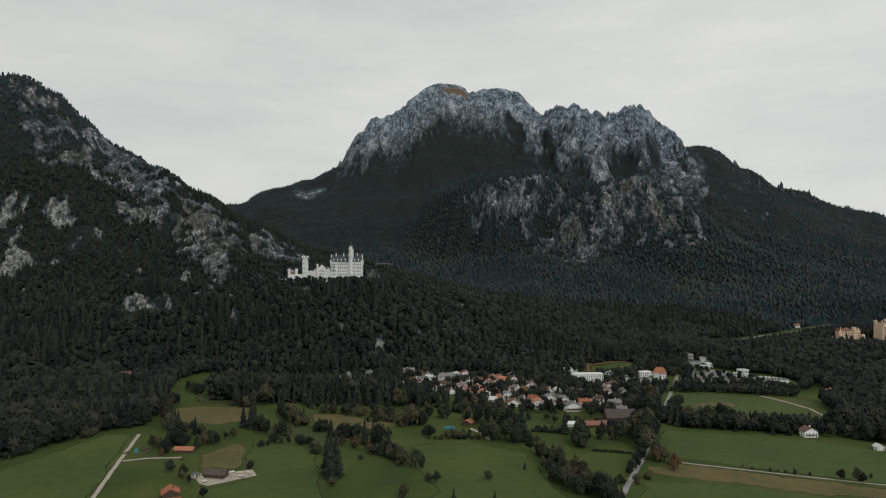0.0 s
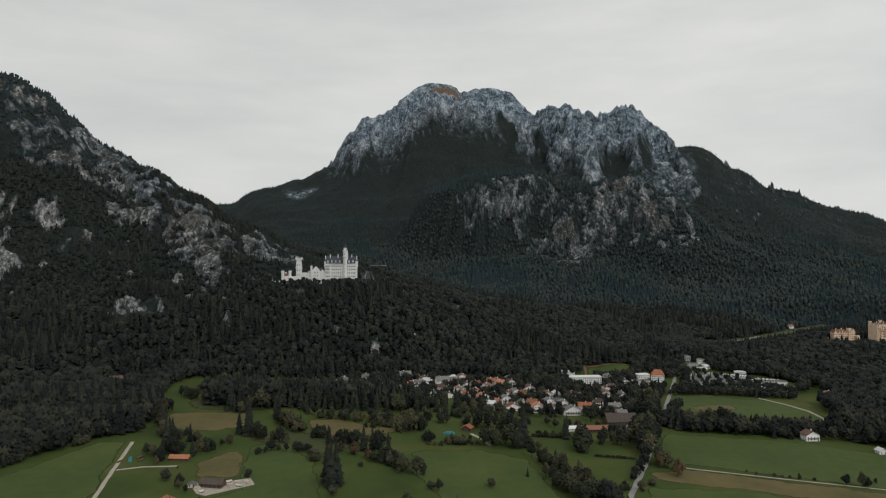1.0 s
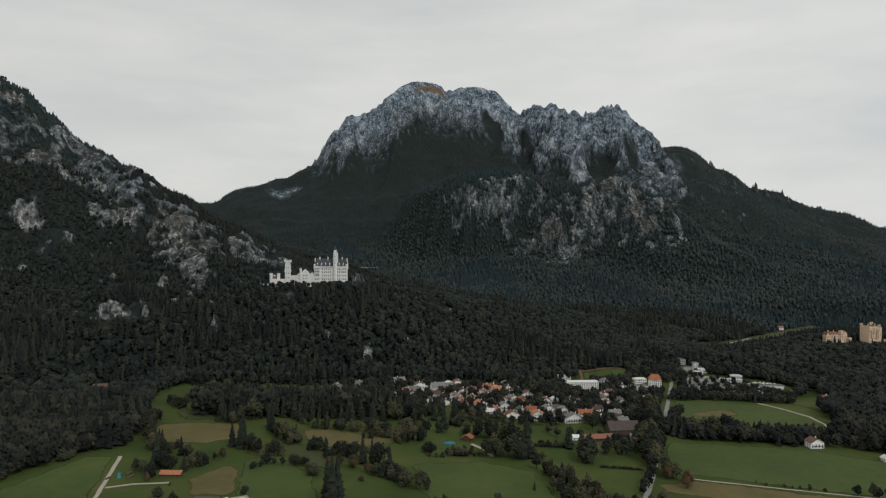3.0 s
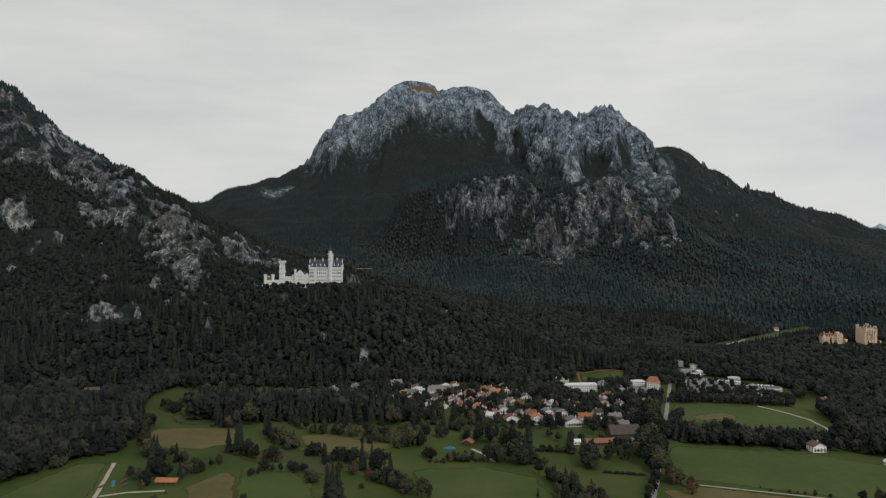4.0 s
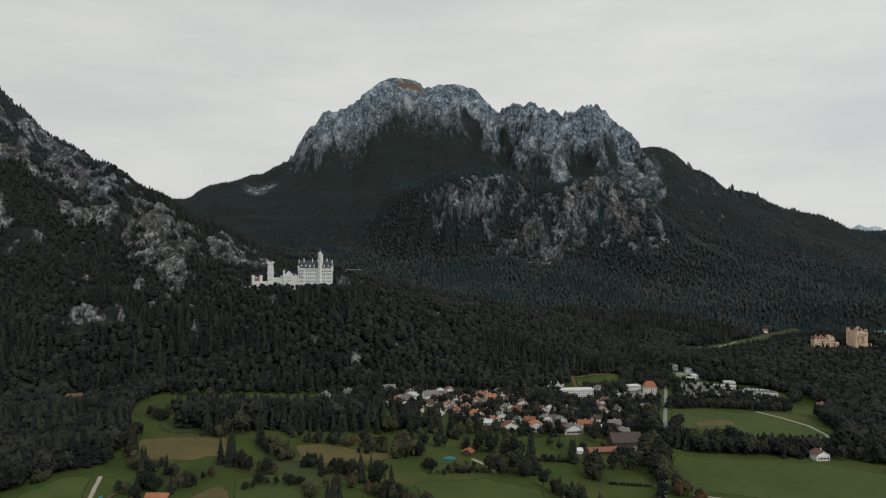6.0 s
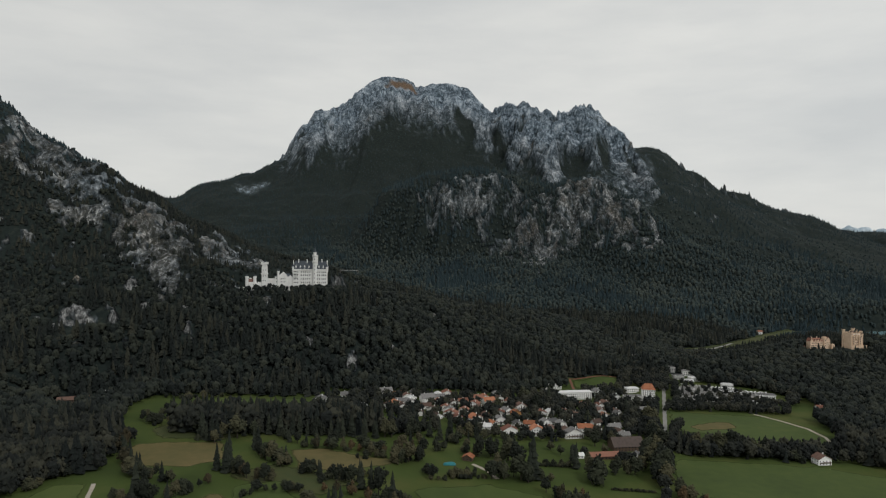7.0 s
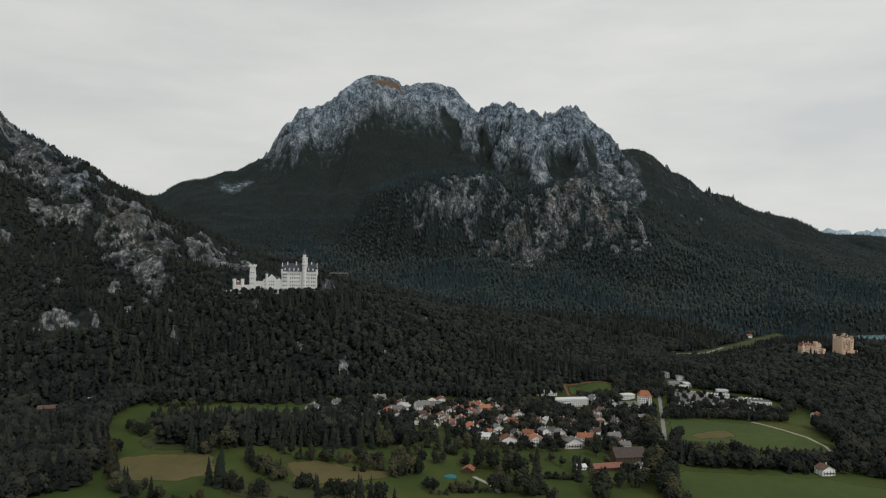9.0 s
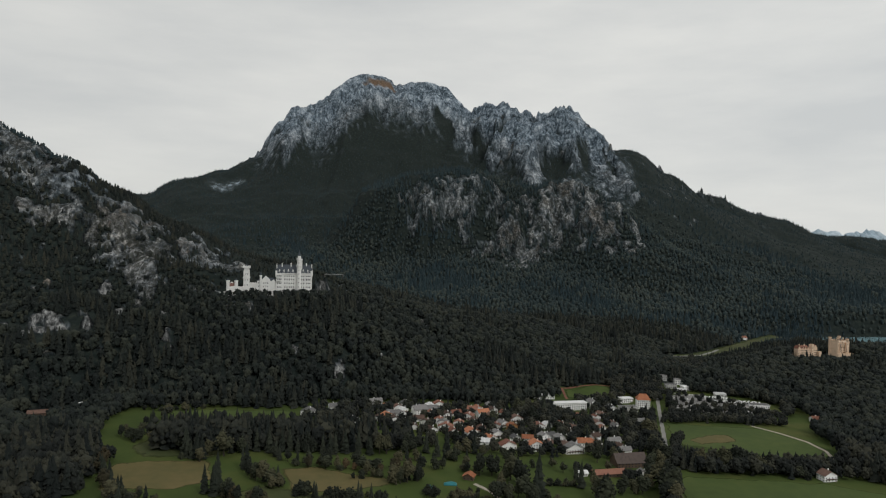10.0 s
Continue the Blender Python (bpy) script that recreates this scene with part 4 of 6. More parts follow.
def scatter(name, templates, x, y, z, radius, height, mat, label, rng):
    """One joined object of many trees: each a template, turned and scaled."""
    if len(x) == 0:
        return
    pick = rng.integers(0, len(templates), len(x))
    vs, fs, tints, k = [], [], [], 0
    for i, (tv, tf) in enumerate(templates):
        s = np.where(pick == i)[0]
        if len(s) == 0:
            continue
        th = rng.uniform(0, 2 * np.pi, len(s))
        c, sn = np.cos(th)[:, None], np.sin(th)[:, None]
        r, h = radius[s][:, None], height[s][:, None]
        px = x[s][:, None] + r * (tv[:, 0] * c - tv[:, 1] * sn)
        py = y[s][:, None] + r * (tv[:, 0] * sn + tv[:, 1] * c)
        pz = z[s][:, None] + h * tv[:, 2]
        vs.append(np.stack([px, py, pz], -1).reshape(-1, 3))
        fs.append((tf[None] + (np.arange(len(s)) * len(tv))[:, None, None] + k).reshape(-1, 3))
        tints.append(np.repeat(rng.uniform(0, 1, len(s)), len(tv)))
        k += len(s) * len(tv)
    ob = new(name, big_mesh(name, np.vstack(vs), np.vstack(fs), mat, mat not in (CONIFER, HAZED_SPRUCE)))
    at = ob.data.attributes.new("tint", "FLOAT", "POINT")
    at.data.foreach_set("value", np.concatenate(tints).astype(np.float32))
    tagged(ob, label, "forest", kind="stuff")


prng, nrng = random.Random(4), np.random.default_rng(4)
NEAR_SPRUCE = [spire(prng, 6, 7) for _ in range(9)]
NEAR_BROAD = [clump_tree(prng, 18) for _ in range(12)]
HILL_BROAD = [clump_tree(prng, 9) for _ in range(12)]
MID_SPRUCE = [spire(prng, 2, 5) for _ in range(5)]
MID_BROAD = [blob(prng, 2, 5) for _ in range(6)]
LOBED_BROAD = [clump_tree(prng, 5) for _ in range(9)]
SLOPE_SPRUCE = [spire(prng, 3, 6) for _ in range(6)]
FAR_SPRUCE = [spire(prng, 1, 4) for _ in range(4)]
KEEP_OFF = [(-245, 1368, 98, 19), (838, 1296, 76, 32), (-149, 1388, 19, 20), (-486, 1012, 34, 24), (-457, 1050, 18, 24), (75, 4080, 90, 50),
            (-550, 1186, 44, 30), (-607, 1184, 14, 16), (-500, 1194, 13, 20), (-370, 1178, 13, 20), (-109, 1152, 8, 12), (-185, 1180, 9, 14), (-740, 1350, 14, 22), (-509, 1300, 10, 20)]


def forest(y0, y1, gap, spruces, broads, size, near, needle=None, leaf=None):
    """Trees at an uneven spacing of gap metres over the wooded land between two distances."""
    xs, ys = np.meshgrid(np.arange(-0.72 * y1 - 60, 0.95 * y1 + 60, gap), np.arange(y0 * 0.72, y1, gap))
    x = xs.ravel() + nrng.uniform(-0.48, 0.48, xs.size) * gap
    y = ys.ravel() + nrng.uniform(-0.48, 0.48, xs.size) * gap
    reach = np.hypot(x, y)
    ok = (reach >= y0) & (reach < y1) & (y > 0) & (x > -0.72 * y - 60) & (x < 0.95 * y + 60)
    x, y = x[ok], y[ok]
    z, h, zone = land(x, y)
    rock, _, _ = rockiness(x, y, z, h, zone)
    ok = wooded(x, y, h) & (nrng.uniform(0, 1, len(x)) > rock * np.where((h < 480) & (h > 60), np.where(y < 1700, np.where(x < -560, 0.86, 0.78), 0.80), 1.04) - 0.02) & ((h > 0.5) | (y < 1400) | (z > LAKE_Z + 2)) & ~((y > 1430) & (y < 1760) & (x > 1000) & (z < LAKE_Z + 3))
    ok &= nrng.uniform(0, 1, len(x)) < 0.93
    if not near:
        ok &= ~((h < 30) & inside(x, y, CLEARINGS[0]))
    for cx, cy, rx, ry in KEEP_OFF:
        ok &= np.hypot((x - cx) / rx, (y - cy) / ry) > 1
    x, y, z, h, bare, zone = x[ok], y[ok], z[ok], h[ok], rock[ok], {k: v[ok] for k, v in zone.items()}
    # on the far slopes, dark spruce and light beech stand in for relief shading
    mixed = np.where(y > 1700, 1.3 * fbm(x + 0.5 * y, 0.3 * y - 0.2 * x, 150, 83, 3), fbm(x, y, 170, 81, 3)) + 0.9 * fbm(x, y, 40, 87, 2)
    want = 0.04 + 0.3 * smooth(150, 420, h) - 0.25 * smooth(40, 0, h)
    want = want + 0.25 * (zone["wall"] > 40) - 0.5 * ((zone["hill"] > 30) & (h < 170))
    want = want - 0.5 * ((x > 420) & (y < 1340))
    want = want + 0.8 * inside(x, y, WOODS[1]) + np.where(y > 2850, 0.45, 0) - np.where((y > 1700) & (y < 2750), 0.5, 0)
    court = (np.abs(x + 235) < 110) & (y > 1290) & (y < 1375)
    want = want - 2.0 * court
    conifer = mixed + nrng.uniform(-0.25, 0.25, len(x)) < want
    age = nrng.uniform(0.55, 1.15, len(x)) ** 0.8 * (1 - 0.45 * smooth(480, 900, h))
    age = np.where(court, age * 0.95, age) * (1 - 0.62 * smooth(0.3, 0.7, bare)) * np.where(inside(x, y, WOODS[1]), 0.86, 1.0)
    age = age * (1 - 0.34 * smooth(60, 160, zone["wall"]) * (y < 2000)) * (1 - 0.5 * smooth(2700, 3200, np.hypot(x, y)))
    before = np.interp(x, [p[0] for p in PASS], [p[1] for p in PASS]) - y
    age = age * np.where((x > 530) & (x < 1000) & (before > 0) & (before < 150), 0.55, 1.0)
    age = age * np.where((x > -430) & (x < -130) & (y > 1400) & (y < 1560), 0.6, 1.0)
    tag_s, tag_b = "dark green spruce forest covering the slopes", "mixed broadleaf forest in dull late-summer green"
    s, b = conifer, ~conifer
    high = smooth(100, 260, zone["wall"]) * (y < 2000)
    scatter("spruce_forest", spruces, x[s], y[s], z[s] - 0.5, size * 5.2 * age[s] * (1.0 + 0.15 * high[s]), size * 22.5 * age[s] * (1 - 0.25 * high[s]), needle or CONIFER, tag_s, nrng)
    scatter("broadleaf_forest", broads, x[b], y[b], z[b] + size * 0.9 * age[b], size * 5.0 * age[b], size * 7.0 * age[b], leaf or BROADLEAF, tag_b, nrng)


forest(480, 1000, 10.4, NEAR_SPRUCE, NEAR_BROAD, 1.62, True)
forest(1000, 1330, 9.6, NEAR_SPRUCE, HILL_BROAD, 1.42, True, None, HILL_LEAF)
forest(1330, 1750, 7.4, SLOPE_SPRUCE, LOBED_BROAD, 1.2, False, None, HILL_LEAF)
# the two far bands take the leaf colours with haze mixed in
forest(1750, 2700, 11, MID_SPRUCE, MID_BROAD, 1.05, False, HAZED_SPRUCE, HAZED_BEECH)
forest(2700, 4700, 16, FAR_SPRUCE, FAR_SPRUCE + MID_BROAD[:2], 1.1, False, HAZED_SPRUCE, HAZED_BEECH)


# ---------------------------------------------------------------- the white castle on its rock
def windows(parent, name, xs, zs, y, w, h, mat=None, depth=0.25, face=-1):
    """A row or grid of dark panes in a wall that looks along y; each sits in a shallow frame."""
    for z in zs:
        for x in xs:
            ob = part(name, WINDOW_MESH[0], None, parent)
            ob.matrix_basis = pose(x, y, z, 0, 0, 0 if face < 0 else 180) @ Matrix.Diagonal((w, 1, h, 1))


def window_mesh():
    s = Shape()
    s.box(-0.5, 0.5, -0.06, 0.3, -0.5, 0.5)
    me = s.mesh("window", GLASS_DARK)
    return me


WINDOW_MESH = [window_mesh()]

castle = thing("castle", pose(-231, 1356, 139, 0, 0, 0), "white limestone hilltop castle with slate roofs and tall slender towers", "castle")
P = 1.164  # metres per pixel of the camera's view at the castle's distance


# castle metres from a pixel column of the camera's view
def cm(v):
    return (v - 585) * P


body = part("palace_wall", Shape().box(0, 64, 0, 20, -6, 44).box(0, 12, -1.2, 0, -6, 44.6).box(52, 64, -1.2, 0, -6, 44.6), LIME, castle)
part("palace_roof", Shape().add([(-0.6, -0.8, 44.7), (64.6, -0.8, 44.7), (64.6, 20.6, 44.7), (-0.6, 20.6, 44.7), (3, 10, 60), (61, 10, 60)],
     [(3, 2, 1, 0), (0, 1, 5, 4), (1, 2, 5), (2, 3, 4, 5), (3, 0, 4)]), SLATE, castle, "steep blue-grey slate roof")
part("end_gable", Shape().add([(63.2, 1, 44), (64.4, 1, 44), (64.4, 19, 44), (63.2, 19, 44), (63.2, 10, 61), (64.4, 10, 61)],
     [(3, 2, 1, 0), (0, 1, 5, 4), (1, 2, 5), (2, 3, 4, 5), (3, 0, 4)]), LIME, castle)
part("end_gable", Shape().add([(-0.4, 1, 44), (0.8, 1, 44), (0.8, 19, 44), (-0.4, 19, 44), (-0.4, 10, 61), (0.8, 10, 61)],
     [(3, 2, 1, 0), (0, 1, 5, 4), (1, 2, 5), (2, 3, 4, 5), (3, 0, 4)]), LIME, castle)
for x in (6, 14, 22, 30, 49, 57):
    dormer = part("dormer", Shape().box(x - 1.1, x + 1.1, 0.2, 5, 44.6, 49.5).add(
        [(x - 1.1, 0.2, 49.5), (x + 1.1, 0.2, 49.5), (x + 1.1, 5, 49.5), (x - 1.1, 5, 49.5), (x, 0.2, 51.8), (x, 5, 51.8)],
        [(0, 1, 4), (2, 3, 5), (1, 2, 5, 4), (3, 0, 4, 5)]), LIME, castle)
    part("pane", Shape().box(x - 0.5, x + 0.5, 0.05, 0.3, 46, 48.6), GLASS_DARK, dormer)
for x, y in ((10, 8), (26, 8), (54, 9)):
    part("chimney", Shape().box(x - 0.8, x + 0.8, y - 0.8, y + 0.8, 55, 63).box(x - 1.1, x + 1.1, y - 1.1, y + 1.1, 62, 62.8), LIME, castle)
for x, y in ((0.4, 0.4), (63.6, 0.4), (0.4, 19.6), (63.6, 19.6)):
    turret = part("corner_turret", Shape().prism(x, y, 0.6, 1.7, 36, 39, 10).prism(x, y, 1.7, 1.7, 39, 49, 10).prism(x, y, 2.0, 2.0, 48, 49.4, 10), LIME, castle)
    part("turret_roof", Shape().prism(x, y, 2.1, 0.08, 49.4, 56, 10), SLATE, turret)
part("cornice", Shape().box(-0.8, 64.8, -1.7, 0, 43.2, 44.6), LIME, castle)
for k, z in enumerate((5, 12, 19, 26, 33, 39)):
    h = (1.6, 2.0, 2.6, 2.6, 3.2, 2.2)[k]
    xs = [3, 6, 9, 16, 20, 24, 28, 32, 46, 50, 55, 58.2, 61.2]
    for x in xs:
        front = -1.2 if x < 12 or x > 52 else 0
        windows(castle, "window", [x], [z], front, 1.5 if k < 4 else 1.7, h)
part("balcony", Shape().box(1.5, 10.5, -4.2, -1.2, 30.2, 31.4).box(1.5, 10.5, -4.2, -3.8, 31.4, 32.6), LIME, castle, "two-storey stone balcony")
part("balcony", Shape().box(1.5, 10.5, -4.2, -1.2, 36.2, 37.4).box(1.5, 10.5, -4.2, -3.8, 37.4, 38.6).box(1, 11, -4.4, -1.2, 41.6, 42.4), LIME, castle)
# tall tower
tx, ty = 41.5, -2.0
tower = part("great_tower", Shape().prism(tx, ty, 4.4, 4.0, -6, 56, 12).prism(tx, ty, 4.0, 5.3, 56, 58, 12).prism(tx, ty, 5.3, 5.3, 58, 60.4, 12)
             .prism(tx, ty, 3.9, 3.9, 60.4, 68.5, 12).prism(tx, ty, 3.9, 4.9, 68.5, 70, 12).prism(tx, ty, 4.9, 4.9, 70, 72, 12).prism(tx, ty, 3.1, 3.1, 72, 77, 12), LIME, castle)
part("spire", Shape().prism(tx, ty, 3.5, 1.6, 77, 81, 12).prism(tx, ty, 1.6, 0.1, 81, 89, 12), SLATE, tower, "slate spire")
part("side_turret", Shape().prism(tx + 4.3, ty, 1.5, 1.5, 52, 72, 8), LIME, tower)
part("turret_spire", Shape().prism(tx + 4.3, ty, 1.8, 0.08, 72, 78, 8), SLATE, tower)
for z in (12, 20, 28, 36, 44, 51, 64):
    part("slit_window", Shape().box(tx - 0.5, tx + 0.5, ty - 4.6 + (0.5 if z > 60 else 0), ty - 3.5, z - 1.1, z + 1.1), GLASS_DARK, tower)
# knights' house and the connecting wings
kx0, kx1 = cm(556), -0.4
part("knights_house", Shape().box(kx0, kx1, 2, 16, -8, 30), LIME, castle)
part("knights_roof", Shape().hip(kx0, kx1, 2, 16, 30, 5.5, 6, 0.6), SLATE, castle)
part("gable_bay", Shape().gable(cm(563), cm(576), -0.5, 2, -8, 32, 7.5), LIME, castle)
part("gable_bay", Shape().gable(cm(578), cm(584), 0.4, 2, -8, 29, 4), LIME, castle)
part("stair_turret", Shape().prism(cm(561.5), 1.5, 2.0, 2.0, -8, 40, 10).prism(cm(561.5), 1.5, 2.6, 2.6, 38, 40.4, 10), LIME, castle)
part("turret_spire", Shape().prism(cm(561.5), 1.5, 2.5, 0.1, 40.4, 45.5, 10), SLATE, castle)
for z in (6, 13, 20, 26):
    windows(castle, "window", [kx0 + 3, kx0 + 18, kx0 + 30], [z], 2, 1.3, 2.0)
    windows(castle, "window", [cm(566.5), cm(569.5), cm(572.5)], [z], -0.5, 1.3, 2.2)
part("gallery_wall", Shape().box(cm(542), kx0, 4, 10, -10, 25).battlements(cm(542), kx0, 4, 10, 25, 1.4, 1.2), LIME, castle)
windows(castle, "window", [cm(546), cm(549.5), cm(553)], [8, 16], 4, 1.2, 1.9)
# square tower beside the gate court
sx0, sx1 = cm(535), cm(543.5)
part("square_tower", Shape().box(sx0, sx1, 1, 10.5, -10, 48).box(sx0 - 1.1, sx1 + 1.1, 0, 11.6, 34, 36.4), LIME, castle)
top = part("tower_crown", Shape().box(sx0 + 0.6, sx1 - 0.6, 1.6, 9.9, 48, 53).box(sx0 - 1.2, sx1 + 1.2, -0.2, 11.7, 53, 55.5)
           .battlements(sx0 - 1.2, sx1 + 1.2, -0.2, 11.7, 55.5, 1.6, 1.1), LIME, castle)
part("cap", Shape().prism((sx0 + sx1) / 2, 5.75, 3.2, 0.2, 55.5, 60.5, 8), SLATE, top)
windows(castle, "window", [(sx0 + sx1) / 2 - 2, (sx0 + sx1) / 2 + 2], [12, 22, 31, 42], 1, 1.1, 2.2)
# outer court wall and gatehouse
part("court_wall", Shape().box(cm(521), sx0, -3, 0, -10, 18.5).battlements(cm(521), sx0, -3, 0, 18.5, 1.3, 1.1), LIME, castle)
part("gate_wall", Shape().box(cm(512), cm(523), -3.2, -2.1, -10, 19.5), LIME, castle)
gate = part("gatehouse", Shape().box(cm(515), cm(520.5), -2, 10, -10, 25.5), BRICK_RED, castle, "red brick gatehouse with stepped gable")
part("stepped_gable", Shape().box(cm(515.5), cm(520), -2.2, -1.4, 25.5, 26.6).box(cm(516.8), cm(518.8), -2.2, -1.4, 26.6, 27.8), LIME, gate)
for x in (510.0, 522.5):
    t = part("round_tower", Shape().prism(cm(x + 2), -1, 3.0, 3.0, -12, 29.5, 12).prism(cm(x + 2), -1, 3.4, 3.4, 27, 30.5, 12), LIME, castle)
    part("roof_cone", Shape().prism(cm(x + 2), -1, 2.6, 0.2, 30.5, 34, 12), SLATE, t)
part("terrace_wall", Shape().box(cm(500), cm(512), -5, -3.5, -14, 10), LIME, castle)

bridge = thing("footbridge", pose(-128, 1432, 178, 0, 0, -6), "slim steel footbridge spanning the wooded gorge", "bridge")
part("deck", Shape().box(-17, 17, -1, 1, -0.5, 0), PALE_STEEL, bridge)
for y in (-1, 1):
    part("railing", Shape().box(-17, 17, y - 0.06, y + 0.06, 1.0, 1.12), STEEL, bridge)
    part("truss", Shape().box(-17, 17, y - 0.1, y + 0.1, -1.6, -1.3), STEEL, bridge)
part("abutment", Shape().box(-19, -16.8, -1.4, 1.4, -6, -0.4), STONE_DARK, bridge)
part("abutment", Shape().box(16.8, 19, -1.4, 1.4, -6, -0.4), STONE_DARK, bridge)

# ---------------------------------------------------------------- the ochre castle on the lake hill
ochre = thing("castle", pose(880, 1302, 51, 0, 0, 8), "square ochre-yellow castle with battlements and corner towers", "castle")
part("main_block", Shape().box(-12, 12, 0, 20, -16, 14).battlements(-12, 12, 0, 20, 14, 2.0, 1.6), OCHRE_WALL, ochre)
part("side_block", Shape().box(12, 19, 3, 18, -16, 8).battlements(12, 19, 3, 18, 8, 1.6, 1.3), OCHRE_WALL, ochre)
for x in (-7.8, 7.8):
    bay = part("bay", Shape().box(x - 2.1, x + 2.1, -2.6, -0.02, -14, 9.5).battlements(x - 2.1, x + 2.1, -2.6, 0, 9.5, 1.3, 0.7), OCHRE_WALL, ochre)
    for z in (-5.5, -1.0, 3.5, 7.2):
        windows(bay, "window", [x], [z], -2.6, 2.0, 2.6)
part("stair_turret", Shape().prism(19, 5, 2.2, 2.2, -16, 12, 8).prism(19, 5, 2.7, 2.7, 10.5, 13, 8), OCHRE_WALL, ochre)
part("main_roof", Shape().hip(-10, 10, 2, 18, 14.2, 3.4, 8, 0), ROOF_BROWN, ochre)
for x, y, h in ((-11.6, 0.6, 17.5), (11.6, 0.6, 18.5), (-11.6, 19.4, 20), (11.6, 19.4, 21.5)):
    t = part("corner_tower", Shape().prism(x, y, 2.5, 2.5, -16, h - 2.2, 8).prism(x, y, 2.5, 3.2, h - 2.2, h - 1.4, 8).prism(x, y, 3.2, 3.2, h - 1.4, h + 0.4, 8), OCHRE_WALL, ochre)
    part("tower_cap", Shape().prism(x, y, 2.3, 1.4, h + 0.4, h + 1.9, 8), ROOF_BROWN, t)
    for z in (h - 4.5, h - 10):
        part("slit_window", Shape().box(x - 0.5, x + 0.5, y - 2.56, y - 2.2, z - 1.1, z + 1.1), GLASS_DARK, t)
part("oriel", Shape().prism(0, 0, 1.0, 2.6, 2, 4, 8).prism(0, 0, 2.6, 2.6, 4, 12, 8).prism(0, 0, 2.9, 2.9, 12, 13.2, 8), OCHRE_WALL, ochre)
for z in (-8, -3.5, 1.0, 5.5, 10.0):
    windows(ochre, "window", [-4.3, -2.0, 2.0, 4.3] if z < 2 else [-4.3, 4.3], [z], 0, 1.5, 2.4)
windows(ochre, "window", [13.6, 15.6, 17.4], [-6, -1, 4], 3, 1.2, 2.1)
for x, y in ((-5, 9), (4, 12), (9, 8)):
    part("chimney", Shape().box(x - 0.7, x + 0.7, y - 0.7, y + 0.7, 14, 20.5).box(x - 0.95, x + 0.95, y - 0.95, y + 0.95, 19.6, 20.2), OCHRE_WALL, ochre)
part("string_course", Shape().box(-12.25, 12.25, -0.25, -0.003, 7.6, 8.2).box(-12.25, 12.25, -0.3, -0.003, 12.8, 13.6), LIME, ochre)
part("terrace", Shape().box(-16, 21, -6, -2.7, -20, -10).battlements(-16, 21, -6, -2.7, -10, 1.2, 1.2), OCHRE_WALL, ochre)
wing = thing("castle_wing", pose(808, 1304, 40.0, 0, 0, 6), "ochre-yellow castle wing with a red-brown hipped roof", "castle wing")
part("wall", Shape().box(-24, 5, 0, 12, -10, 10), OCHRE_WALL, wing)
part("roof", Shape().hip(-24, 5, 0, 12, 10, 6.0, 6, 0.7), ROOF_RED, wing)
part("stair_tower", Shape().box(5.2, 10.5, -1.5, 6, -10, 17).battlements(5.2, 10.5, -1.5, 6, 17, 1.4, 1), OCHRE_WALL, wing)
part("west_gable", Shape().gable(-27, -20, -1.4, 9, -10, 11, 5.5), OCHRE_WALL, wing)
part("west_gable_roof", Shape().roof(-27, -20, -1.4, 9, 11, 5.5, 0.3, 0.4), ROOF_RED, wing)
part("annex", Shape().gable(10.7, 20, 0, 11, -10, 12, 6), OCHRE_WALL, wing)
part("annex_roof", Shape().roof(10.7, 20, 0, 11, 12, 6, 0.3, 0.4), ROOF_RED, wing)
for x in (-14, -8, -2):
    part("dormer", Shape().gable(x - 1.3, x + 1.3, -0.4, 4, 9.8, 12.4, 1.6), OCHRE_WALL, wing)
    part("dormer_roof", Shape().roof(x - 1.3, x + 1.3, -0.4, 4, 12.4, 1.6, 0.2, 0.3), ROOF_BROWN, wing)
for x in (-17, -5, 14):
    part("chimney", Shape().box(x - 0.6, x + 0.6, 6.5, 7.7, 12, 18.5), OCHRE_WALL, wing)
part("gate_house", Shape().box(20.2, 26, -5, 1, -10, 3.5).battlements(20.2, 26, -5, 1, 3.5, 1.2, 1.0), OCHRE_WALL, wing)
for z in (-1.5, 2.2, 6.5):
    windows(wing, "window", [-17.5, -14.5, -11.5, -8.5, -5.5, -2.5, 0.5, 3.2, 13, 15.4, 17.8], [z], 0, 1.3, 2.0)
    windows(wing, "window", [-25, -22], [z], -1.4, 1.3, 2.0)
windows(wing, "window", [7.8], [1, 6, 11.5], -1.5, 1.4, 2.2)


# ---------------------------------------------------------------- houses
hrng = random.Random(12)


